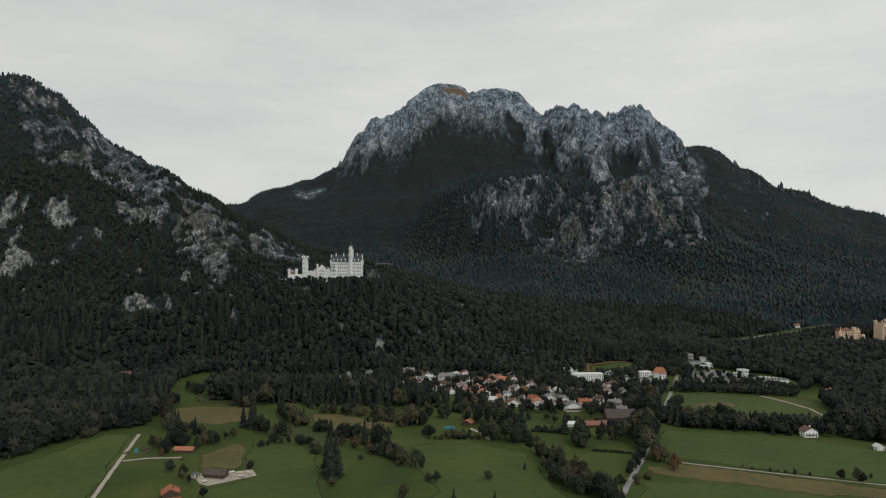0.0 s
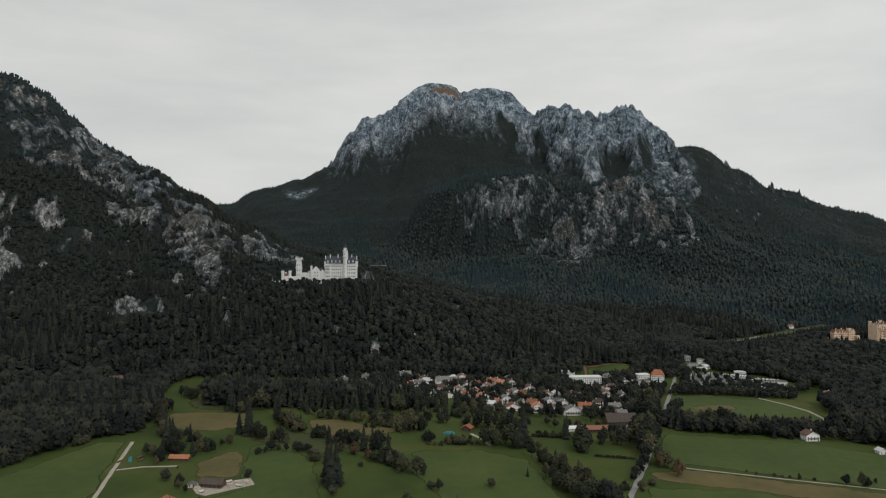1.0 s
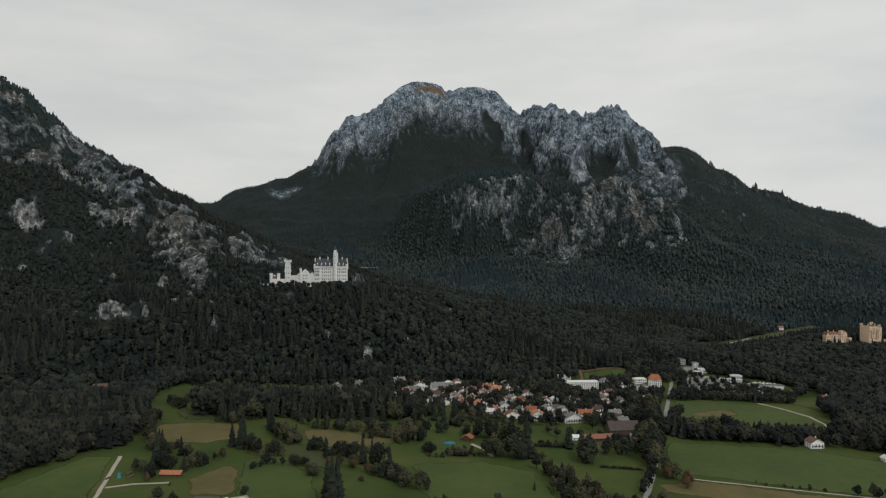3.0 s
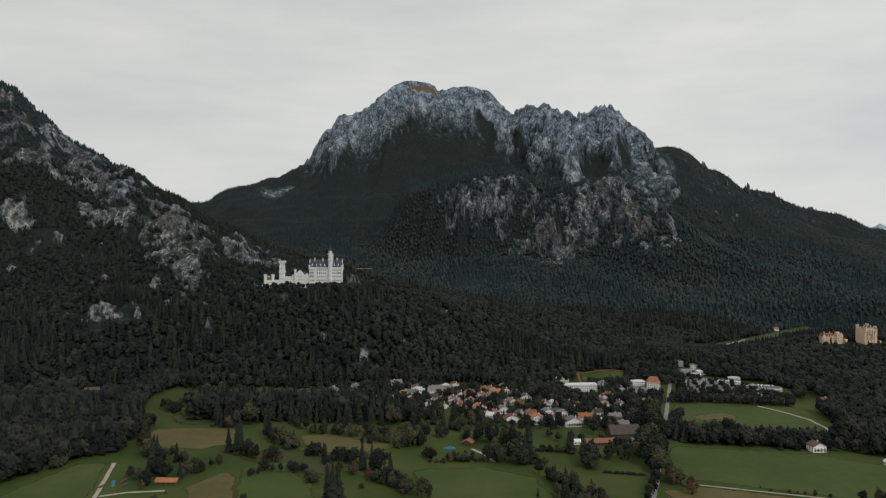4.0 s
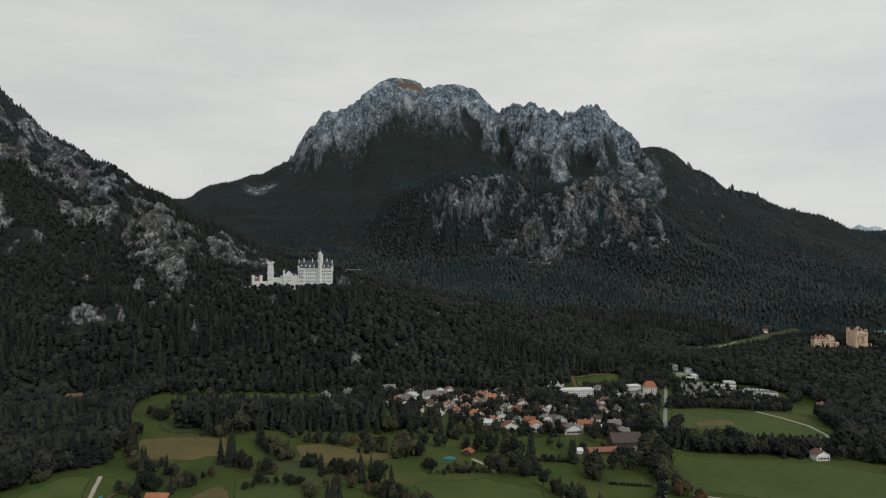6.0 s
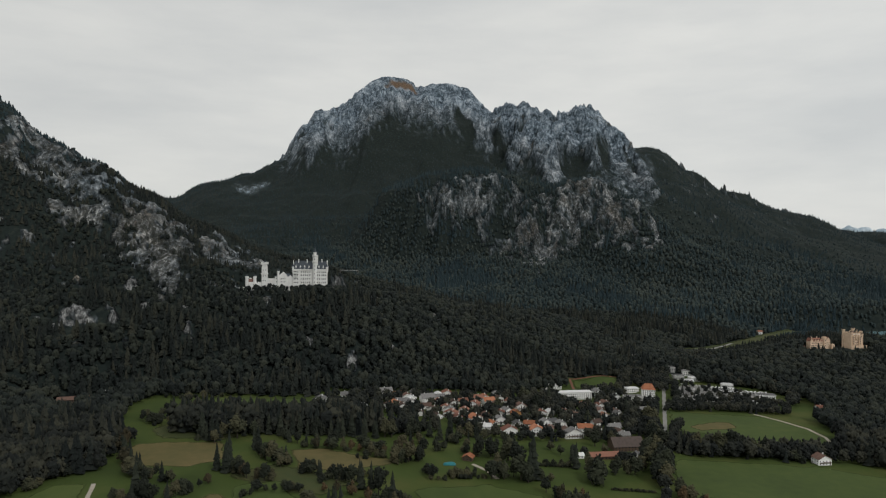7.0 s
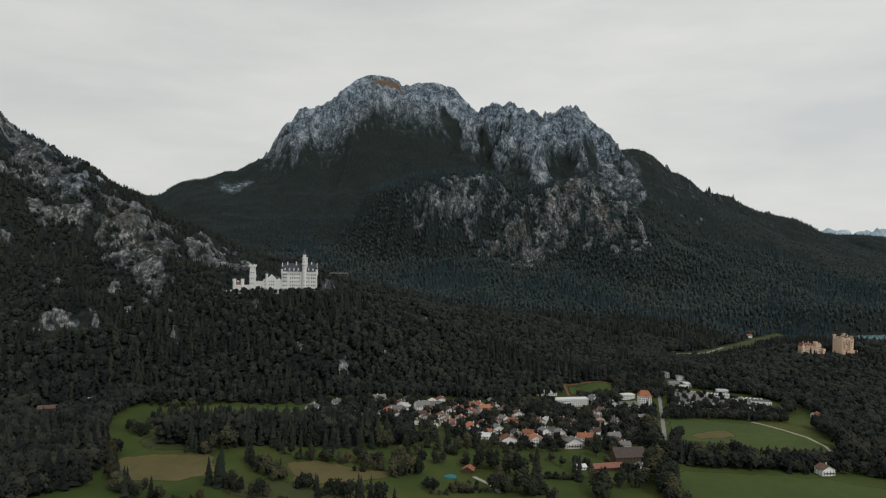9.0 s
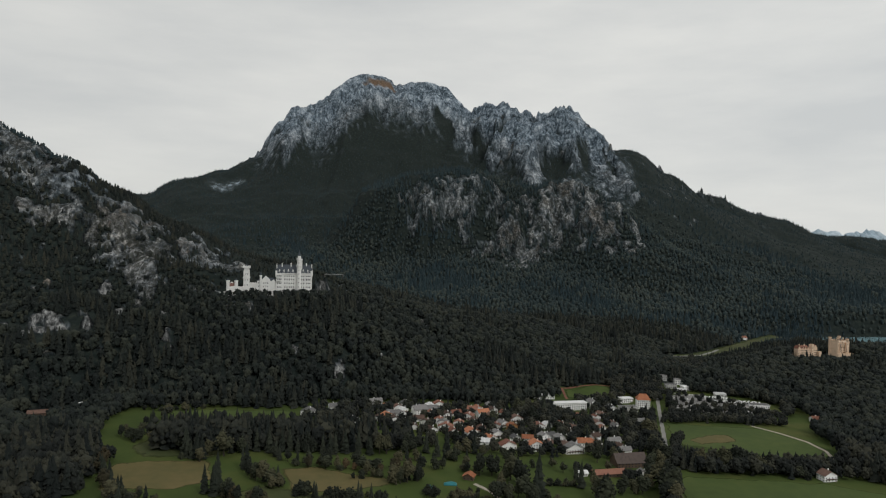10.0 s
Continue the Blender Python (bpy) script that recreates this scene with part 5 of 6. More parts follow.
def house(x, y, w, d, h, rise, rot, roof_mat, wall_mat, label, category="house", name="house", ridge_across=False, chimney=True, over=1.0, sink=1.5):
    """A saddle-roofed house. Its gable looks to -y (turned by rot); ridge_across: the eaves do. Base at the ground."""
    m = pose(x, y, ground_z(x, y), 0, 0, rot + (90 if ridge_across else 0))
    ob = thing(name, m, label, category, "houses of the village" if category == "house" else "")
    if ridge_across:
        w, d = d, w
    part("wall", Shape().gable(-w / 2, w / 2, -d / 2, d / 2, -sink, h, rise), wall_mat, ob)
    part("roof", Shape().roof(-w / 2, w / 2, -d / 2, d / 2, h, rise, 0.32, over), roof_mat, ob)
    if chimney:
        cx, cy = w * 0.16, d * hrng.uniform(-0.2, 0.2)
        part("chimney", Shape().box(cx - 0.45, cx + 0.45, cy - 0.45, cy + 0.45, h + rise * 0.4, h + rise + 1.1), wall_mat, ob)
    floors = max(1, int(h / 2.8))
    for k in range(floors):
        z = 1.6 + 2.8 * k
        cols = max(2, int(w / 3.4))
        xs = [-w / 2 + w * (i + 0.5) / cols for i in range(cols)]
        windows(ob, "window", xs, [z], -d / 2, 1.15, 1.4)
        side = max(2, int(d / 4))
        for i in range(side):
            yy = -d / 2 + d * (i + 0.5) / side
            for sx, turn in ((-w / 2, -90), (w / 2, 90)):
                o = part("window", WINDOW_MESH[0], None, ob)
                o.matrix_basis = pose(sx, yy, z, 0, 0, turn) @ Matrix.Diagonal((1.15, 1, 1.4, 1))
    if floors >= 2 and not ridge_across:
        part("balcony", Shape().box(-w * 0.42, w * 0.42, -d / 2 - 1.2, -d / 2, 2.75, 2.95).box(-w * 0.42, w * 0.42, -d / 2 - 1.2, -d / 2 - 1.1, 2.95, 3.85), WOOD, ob, "dark wooden balcony")
    part("door", Shape().box(w * 0.5 - 1.9, w * 0.5 - 0.8, -d / 2 - 0.05, -d / 2 + 0.2, 0, 2.05), WOOD, ob)
    return ob


def flat_house(x, y, w, d, h, rot, roof_mat, wall_mat, label, category="house", name="house", cols=None):
    ob = thing(name, pose(x, y, ground_z(x, y), 0, 0, rot), label, category)
    part("wall", Shape().box(-w / 2, w / 2, -d / 2, d / 2, -1.5, h), wall_mat, ob)
    part("roof", Shape().hip(-w / 2, w / 2, -d / 2, d / 2, h + 0.01, 1.8, min(w, d) * 0.45, 0.7), roof_mat, ob)
    part("roof_edge", Shape().box(-w / 2 - 0.8, w / 2 + 0.8, -d / 2 - 0.8, d / 2 + 0.8, h - 0.3, h), PLASTER, ob)
    for k in range(max(1, int(h / 3.1))):
        n = cols or max(2, int(w / 3.3))
        windows(ob, "window", [-w / 2 + w * (i + 0.5) / n for i in range(n)], [1.7 + 3.1 * k], -d / 2, 1.5, 1.7)
    return ob


O, R, B, G, Wt = ROOF_ORANGE, ROOF_RED, ROOF_BROWN, ROOF_GREY, ROOF_WHITE
COVER = {ROOF_SLATY: "dark weathered", O: "orange tiled", R: "red tiled", B: "dark brown tiled", G: "grey", Wt: "pale metal"}
WEST_HOUSES = [
    (-150, 1027, 17, 13, 7, -12, G), (-116, 1058, 14, 11, 6, 20, G), (-87, 996, 11, 10, 5, 35, Wt), (-56, 1082, 18, 10, 6, 15, G), (-43, 1012, 17, 12, 5, 25, O),
    (-13, 1076, 13, 10, 6, 10, G), (4, 1038, 20, 13, 7, 18, G), (7, 982, 14, 10, 5, -30, B), (30, 957, 18, 11, 6, -20, R), (-18, 1040, 10, 9, 6, 30, Wt)]
MIDDLE_HOUSES = [
    (59, 932, 17, 12, 7, 22, O), (69, 1008, 15, 12, 6, -25, R), (66, 888, 13, 11, 8, -12, Wt), (92, 1022, 16, 12, 7, 14, O), (90, 925, 13, 11, 7, 12, G),
    (133, 994, 17, 11, 6, 5, B), (118, 956, 12, 10, 7, 8, O), (95, 884, 19, 11, 5, 6, R), (147, 908, 13, 11, 8, 10, G), (127, 876, 17, 12, 8, 4, O),
    (124, 900, 13, 10, 8, -15, O), (169, 968, 12, 9, 5, 12, Wt), (158, 920, 14, 10, 5, 20, G), (171, 866, 24, 12, 6, 6, G), (192, 886, 17, 11, 7, -8, O)]
EAST_HOUSES = [
    (206, 882, 11, 10, 7, 40, O), (234, 896, 16, 10, 5, 8, G), (234, 862, 13, 10, 5, 2, G), (40, 1015, 12, 10, 6, 10, B), (50, 975, 12, 10, 6, -20, R),
    (262, 958, 11, 10, 6, 10, G), (250, 1000, 12, 9, 6, 15, R), (190, 938, 11, 9, 5, 0, B), (110, 1040, 12, 10, 6, 20, B), (22, 1062, 12, 10, 6, 5, Wt)]
VILLAGE = WEST_HOUSES + MIDDLE_HOUSES + EAST_HOUSES
for _ in range(2500):
    x, y = hrng.uniform(-70, 270), hrng.uniform(872, 1085)
    if min(math.hypot(x - q[0], y - q[1]) for q in VILLAGE[:35]) > 26 or len(VILLAGE) > 76 or y < 930 and x < 60:
        continue
    if all(math.hypot(x - q[0], y - q[1]) > 15.5 for q in VILLAGE) and all(math.hypot(x - a, y - b) > c for a, b, c in
            ((232, 1062, 36), (318, 1045, 24), (308, 985, 22), (352, 1068, 22), (290, 1042, 18), (272, 1072, 16), (345, 1000, 40))):
        VILLAGE.append((round(x), round(y), hrng.choice((10, 12, 14)), hrng.choice((9, 11)), hrng.choice((4.5, 5.5, 6.5)), hrng.choice((8, 14, -18, 30, 4)),
                        hrng.choice((R, R, G, G, B, B, B, O))))
for x, y, w, d, h, rot, roof_mat in VILLAGE:
    w, d = 1.0 * w, 0.98 * d
    wall_mat = ORANGE_WALL if (x, y) == (118, 956) else (PLASTER_GREY if roof_mat is B and x % 3 == 0 else PLASTER)
    tone = "orange" if wall_mat is ORANGE_WALL else ("greyish" if wall_mat is PLASTER_GREY else "white")
    house(x, y, w, d, 1.05 * h, w * 0.24, rot, roof_mat, wall_mat, f"{tone} plastered village house with {COVER[roof_mat]} saddle roof", ridge_across=(w > 12.5 and (x + y) % 2 == 0))

flat_house(232, 1062, 52, 13, 11, 3, Wt, PLASTER, "long white three-storey school building with pale shallow roof", "school", "school_building", 15)
flat_house(212, 1128, 34, 14, 6, 3, Wt, PLASTER, "low white sports hall with pale flat roof", "hall", "sports_hall", 8)
house(272, 1072, 12, 16, 10, 3, 3, G, PLASTER, "white plastered block beside the school with grey roof", "house")
guest = flat_house(352, 1068, 19, 15, 13, -14, O, PLASTER, "tall white guesthouse with steep orange tiled roof", "guesthouse", "guesthouse", 6)
part("steep_roof", Shape().hip(-9.5, 9.5, -7.5, 7.5, 13.3, 8, 5, 0.9), O, guest)
flat_house(318, 1045, 26, 14, 9, 4, G, PLASTER_GREY, "grey hotel wing with shallow grey roof", "hotel", "hotel")
flat_house(308, 985, 26, 12, 6, 6, G, PLASTER, "low white annexe with grey roof", "hotel", "hotel")
house(290, 1042, 13, 12, 9, 3, 4, G, PLASTER, "white plastered house with grey shallow roof", "house")
flat_house(338, 1100, 20, 12, 7, 4, Wt, PLASTER, "white low house with pale roof below the woods", "house")
house(221, 822, 36, 20, 6, 8, 3, ROOF_SLATY, WOOD, "large dark brown timber farm building", "farm building", "barn", True)
house(184, 790, 36, 11, 4, 3.2, 4, R, WOOD, "long low shed with rust-red roof", "shed", "shed", True, False)
house(154, 792, 12, 8, 3.5, 2, 4, Wt, PLASTER, "small white outbuilding with pale roof", "shed", "shed", True, False)
house(222, 788, 9, 8, 5, 2.4, 2, G, PLASTER, "small white house beside the farm", "house")
flat_house(480, 1182, 34, 15, 8, -10, G, PLASTER, "white hotel with grey shallow roof", "hotel", "hotel")
flat_house(446, 1202, 20, 13, 8, -10, G, PLASTER_GREY, "grey shop building with shallow roof", "shop", "shop")
flat_house(470, 1155, 16, 11, 6, 5, Wt, PLASTER, "low white shop with pale roof", "shop", "shop")
flat_house(547, 1070, 28, 13, 5, -14, G, PLASTER, "long low white hall with pale roof beside the car park", "hall", "hall", 8)
flat_house(503, 1030, 18, 10, 4.5, -12, Wt, PLASTER, "low white hall with pale roof among parked cars", "hall", "hall", 6)
house(585, 990, 15, 12, 6, 3.4, -6, R, PLASTER, "white house with red tiled roof at the wood's edge", "house", "house", True)
house(427, 768, 16, 12, 7, 4.2, 4, B, PLASTER, "white chalet with dark roof and broad balconied gable", "house")
house(425, 1285, 26, 11, 6, 3, 8, G, PLASTER, "lodge with grey roof beside the woods", "lodge", "lodge", True)
flat_house(512, 1124, 18, 11, 5, -16, Wt, PLASTER, "low white hall with pale roof among parked coaches", "hall", "hall", 8)
flat_house(446, 1164, 18, 12, 6, -8, G, PLASTER_GREY, "grey shop building with shallow roof beside the road", "shop", "shop")
house(484, 1318, 16, 13, 11, 4, -20, G, PLASTER, "white guesthouse with grey roof at the road's end", "guesthouse", "guesthouse")
house(768, 1310, 10, 10, 5, 3.4, 12, R, PLASTER, "small pale house with red tiled roof beside the castle wing", "house", "house", True)
house(862, 1610, 16, 11, 6, 3, 10, R, PLASTER, "white inn with reddish roof on the saddle", "inn", "inn", True)
house(-486, 1029, 38, 10, 4.5, 3, 12, B, WOOD, "long low sawmill shed with rusty brown roof", "shed", "shed", True, False)
house(-457, 1066, 18, 10, 5, 2.6, 18, Wt, PLASTER, "white workshop with pale metal roof", "workshop", "workshop", True, False)
house(-207, 600, 20, 10, 4, 3.0, -8, ROOF_SLATY, WOOD, "low timber barn with dark brown roof beside the farmyard", "barn", "barn", True, False)
house(-229, 553, 13, 12, 4, 3.6, 25, O, WOOD, "timber farmhouse with bright orange tiled roof", "farmhouse", "farmhouse")
house(-222, 534, 16, 9, 3.2, 2.6, 20, O, WOOD, "low shed with orange tiled roof beside the farmhouse", "shed", "shed", True, False)
house(-262, 668, 19, 7, 3.2, 2.2, -4, O, WOOD, "field barn with rusty orange roof beside the lane", "barn", "barn", True, False)
house(478, 720, 9, 7, 4, 2.4, 4, Wt, PLASTER, "small white outbuilding with pale roof in the meadow", "shed", "shed", False, False)
house(30, 786, 11, 9, 4, 2.8, -25, O, WOOD, "timber shed with orange tiled roof beside the gravel drive", "shed", "shed", False, False)
house(-225, 598, 6, 5, 2.6, 1.5, 15, G, PALE_WOOD, "small pale wooden outbuilding in the farmyard", "shed", "shed", False, False)


def covered_stack(x, y, w, d, h, rot):
    ob = thing("tarpaulin_stack", pose(x, y, ground_z(x, y), 0, 0, rot), "stack under a bright turquoise tarpaulin on the grass", "stack")
    s = Shape()
    v, f = [], []
    n, k = 9, 5
    for i in range(n):
        for j in range(k):
            u, t = i / (n - 1), j / (k - 1)
            lift = h * (0.35 + 0.65 * math.sin(math.pi * t) ** 0.5) * (0.6 + 0.4 * math.sin(math.pi * u) ** 0.4) * (1 + 0.15 * math.sin(7 * u + 5 * t))
            v.append(((u - 0.5) * w, (t - 0.5) * d, lift))
    for i in range(n - 1):
        for j in range(k - 1):
            a = i * k + j
            f.append((a, a + k, a + k + 1, a + 1))
    base = len(v)
    rim = [i * k for i in range(n)] + [(n - 1) * k + j for j in range(1, k)] + [i * k + k - 1 for i in range(n - 2, -1, -1)] + [j for j in range(k - 2, 0, -1)]
    v += [(v[i][0] * 1.03, v[i][1] * 1.03, -0.1) for i in rim]
    for i in range(len(rim)):
        j = (i + 1) % len(rim)
        f.append((rim[i], base + i, base + j, rim[j]))
    s.add(v, f)
    part("tarpaulin", s, TARP, ob)
    part("stacked_load", Shape().box(-w * 0.44, w * 0.44, -d * 0.4, d * 0.4, 0, h * 0.3), WOOD, ob)
    return ob


covered_stack(8, 771, 13, 6, 2.8, -8)
covered_stack(-15, 762, 8, 6, 2.4, 20)
covered_stack(-311, 668, 3.5, 15, 1.6, 20)


def timber_stack(x, y, w, d, h, rot, pale=True):
    """Sawn boards or logs in layers, with gaps between them."""
    ob = thing("timber_stack", pose(x, y, ground_z(x, y) + 0.2, 0, 0, rot), "stack of pale sawn timber on the gravel farmyard" if pale else "stack of weathered brown logs beside the lane", "timber stack")
    layers = max(2, int(h / 0.5))
    for k in range(layers):
        n = max(2, int(d / 0.9)) - k // 2
        s = Shape()
        for j in range(n):
            y0 = -d / 2 + d * j / n + 0.05 * (k % 2)
            s.box(-w / 2 + 0.2 * math.sin(k + j), w / 2 + 0.2 * math.cos(2 * k + j), y0, y0 + d / n * 0.86, h * k / layers, h * (k + 0.82) / layers)
        part("layer", s, PALE_WOOD if pale else WOOD, ob)
    return ob


def trailer(x, y, rot, long=6.5):
    ob = thing("farm_trailer", pose(x, y, ground_z(x, y) + 0.2, 0, 0, rot), "pale flat farm trailer with low sides in the yard", "trailer")
    part("bed", Shape().box(-long / 2, long / 2, -1.2, 1.2, 0.9, 1.1), PALE_WOOD, ob)
    for side in (-1.2, 1.14):
        part("side_board", Shape().box(-long / 2, long / 2, side, side + 0.06, 1.1, 1.8), COACH_WHITE, ob)
    for end in (-long / 2, long / 2 - 0.06):
        part("end_board", Shape().box(end, end + 0.06, -1.14, 1.14, 1.1, 1.8), COACH_WHITE, ob)
    part("drawbar", Shape().box(long / 2, long / 2 + 1.8, -0.08, 0.08, 0.8, 0.95), STEEL, ob)
    for wx in (-long * 0.3, long * 0.3):
        for wy in (-1.0, 1.0):
            w = part("wheel", Shape().prism(0, 0, 0.45, 0.45, -0.12, 0.12, 10), TYRE, ob)
            w.matrix_basis = pose(wx, wy, 0.45, 90, 0, 0)
    return ob


for x, y, w, d, h, rot in ((-193, 603, 5, 3, 1.6, 20), (-187, 608, 6, 2.6, 2.0, -10), (-181, 612, 4, 3, 1.4, 35), (-190, 597, 4.5, 2.2, 1.0, 60), (-218, 592, 5, 3.2, 2.2, 10),
                           (-178, 606, 3.5, 2.4, 1.2, -25)):
    timber_stack(x, y, w, d, h, rot)
timber_stack(-304, 674, 9, 3.0, 1.2, 80, False)
timber_stack(-299, 664, 8, 2.4, 1.0, 75, False)
timber_stack(-318, 660, 7, 2.4, 0.9, 78, False)
trailer(-196, 609, 30)
trailer(-184, 600, -15, 5.5)
trailer(-212, 585, 70, 5.0)


# parked cars
def car(m):
    ob = thing("parked_car", m, "parked car on the pale asphalt of the car park", "car", "parked cars")
    part("body", Shape().box(-0.88, 0.88, -2.2, 2.2, 0.35, 0.85).add([(-0.85, -1.2, 0.85), (0.85, -1.2, 0.85), (0.85, 1.9, 0.85), (-0.85, 1.9, 0.85),
         (-0.68, -0.6, 1.45), (0.68, -0.6, 1.45), (0.68, 1.4, 1.45), (-0.68, 1.4, 1.45)], [(4, 5, 6, 7), (0, 1, 5, 4), (1, 2, 6, 5), (2, 3, 7, 6), (3, 0, 4, 7)]), CAR_DARK, ob)
    part("windscreen", Shape().add([(-0.7, -1.13, 0.93), (0.7, -1.13, 0.93), (0.6, -0.68, 1.38), (-0.6, -0.68, 1.38)], [(0, 1, 2, 3)]), GLASS_DARK, ob)
    for x in (-0.85, 0.85):
        for y in (-1.35, 1.35):
            w = part("wheel", Shape().prism(0, 0, 0.33, 0.33, -0.1, 0.1, 10), TYRE, ob)
            w.matrix_basis = pose(x, y, 0.33, 0, 90, 0)
    return ob


def coach(m):
    ob = thing("parked_coach", m, "white parked touring coach with dark windows", "coach", "parked coaches")
    part("body", Shape().box(-1.25, 1.25, -6, 6, 0.45, 3.3).box(-1.1, 1.1, -5.6, 5.6, 3.3, 3.5), COACH_WHITE, ob)
    for x in (-1.27, 1.27):
        part("window_band", Shape().box(x - 0.02, x + 0.02, -5.4, 5.4, 1.7, 2.7), GLASS_DARK, ob)
        for y in (-3.8, 3.4):
            w = part("wheel", Shape().prism(0, 0, 0.5, 0.5, -0.14, 0.14, 10), TYRE, ob)
            w.matrix_basis = pose(x * 0.93, y, 0.5, 0, 90, 0)
    part("windscreen", Shape().box(-1.05, 1.05, -6.03, -5.98, 1.3, 2.9), GLASS_DARK, ob)
    return ob


def park(make, rows, gap_chance):
    first = None
    for x0, y0, x1, y1, n, turn in rows:
        for i in range(n):
            if hrng.random() < gap_chance:
                continue
            u = i / (n - 1)
            x, y = x0 + u * (x1 - x0), y0 + u * (y1 - y0)
            m = pose(x, y, ground_z(x, y) + 0.22, 0, 0, turn + hrng.choice((0, 180)) + hrng.uniform(-1, 1) * (22 if make is coach else 4))
            if first is None:
                first = make(m)
            else:
                copy_thing(first, m)


park(car, [(402, 1062, 448, 1046, 14, -15), (410, 1085, 462, 1068, 15, -15), (425, 1112, 480, 1096, 14, -15), (462, 1062, 500, 1052, 12, -14), (474, 1078, 512, 1068, 12, -14),
           (480, 1104, 520, 1094, 12, -14), (540, 1050, 566, 1040, 8, -16), (430, 1136, 470, 1126, 10, -12)], 0.15)
park(coach, [(486, 1090, 526, 1082, 8, -14), (478, 1112, 512, 1104, 9, -20), (528, 1090, 556, 1082, 6, -30), (452, 1150, 462, 1142, 4, -40)], 0.15)


# ---------------------------------------------------------------- trees that stand free
trng = random.Random(21)


def crown_mesh(name, mat, lumps, tall):
    """A ragged crown: a few unequal boughs, each a cluster of leafy clumps. About 1 m high and 1 m across, from z 0.1 up."""
    s = Shape()
    boughs = [(0, 0, 0.46, 0.30)]
    for i in range(6):
        th, far = i * 2.39996 + trng.uniform(-0.6, 0.6), trng.uniform(0.12, 0.27)
        boughs.append((far * math.cos(th), far * math.sin(th), trng.uniform(0.26, 0.66), trng.uniform(0.14, 0.22)))
    boughs.append((trng.uniform(-0.08, 0.08), trng.uniform(-0.08, 0.08), 0.62 + 0.12 * tall, trng.uniform(0.15, 0.2)))
    for bx, by, bz, br in boughs:
        core, faces = blob(trng, 2, 6)
        s.add(((core - (0, 0, 1)) * (br * 0.86, br * 0.86, br * 0.86) + (bx, by, bz * tall)).tolist(), faces.tolist())
        n = int(lumps * br / 1.4)
        for i in range(n):
            ph, th = math.acos(1 - 1.8 * (i + 0.5) / n), i * 2.39996 + trng.uniform(-0.5, 0.5)
            rad = br * trng.uniform(0.75, 1.12)
            v, f = blob(trng, 1, 4)
            k = trng.uniform(0.04, 0.085)
            v = (v - (0, 0, 1)) * (k, k, k * 0.85) + (bx + rad * math.sin(ph) * math.cos(th), by + rad * math.sin(ph) * math.sin(th), bz * tall + rad * math.cos(ph))
            s.add(v.tolist(), f.tolist())
    me = s.mesh(name, mat)
    me.polygons.foreach_set("use_smooth", [True] * len(me.polygons))
    return me


def trunk_mesh():
    s = Shape().prism(0, 0, 0.035, 0.022, -0.06, 0.45, 7)
    for i in range(5):
        th = i * 1.3
        a, b = Vector((0, 0, 0.25 + 0.04 * i)), Vector((0.22 * math.cos(th), 0.22 * math.sin(th), 0.5 + 0.05 * i))
        side = Vector((-math.sin(th), math.cos(th), 0))
        up = Vector((0, 0, 1))
        ring = [a + side * 0.012, a + up * 0.014, a - side * 0.012, b + side * 0.004, b + up * 0.005, b - side * 0.004]
        s.add([tuple(p) for p in ring], [(0, 1, 4, 3), (1, 2, 5, 4), (2, 0, 3, 5)])
    return s.mesh("trunk", BARK)


def spruce_mesh():
    s = Shape()
    tiers, seg = 15, 9
    for i in range(tiers):
        z0, z1 = 0.05 + 0.86 * i / tiers, 0.05 + 0.86 * (i + 2.6) / tiers
        r = 0.26 * (1 - i / tiers) ** 0.75 + 0.012
        v = []
        for j in range(seg):
            th = 2 * math.pi * (j + 0.5 * (i % 2)) / seg + trng.uniform(-0.2, 0.2)
            q = r * trng.uniform(0.5, 1.2)
            v.append((q * math.cos(th), q * math.sin(th), z0 - trng.uniform(0.0, 0.03)))
        v.append((0, 0, min(z1, 1.0)))
        s.add(v, [(j, (j + 1) % seg, seg) for j in range(seg)])
    return s.mesh("crown", SPRUCE_LEAF)


TRUNK = trunk_mesh()
CROWNS = [crown_mesh("crown", TREE_LEAF, 80, t) for t in (0.9, 1.05, 1.15, 1.0)]
AUTUMN = [crown_mesh("crown", AUTUMN_LEAF, 80, t) for t in (0.95, 1.1)]
SPRUCES = [spruce_mesh() for _ in range(3)]


SPARE, STANDING = [], []


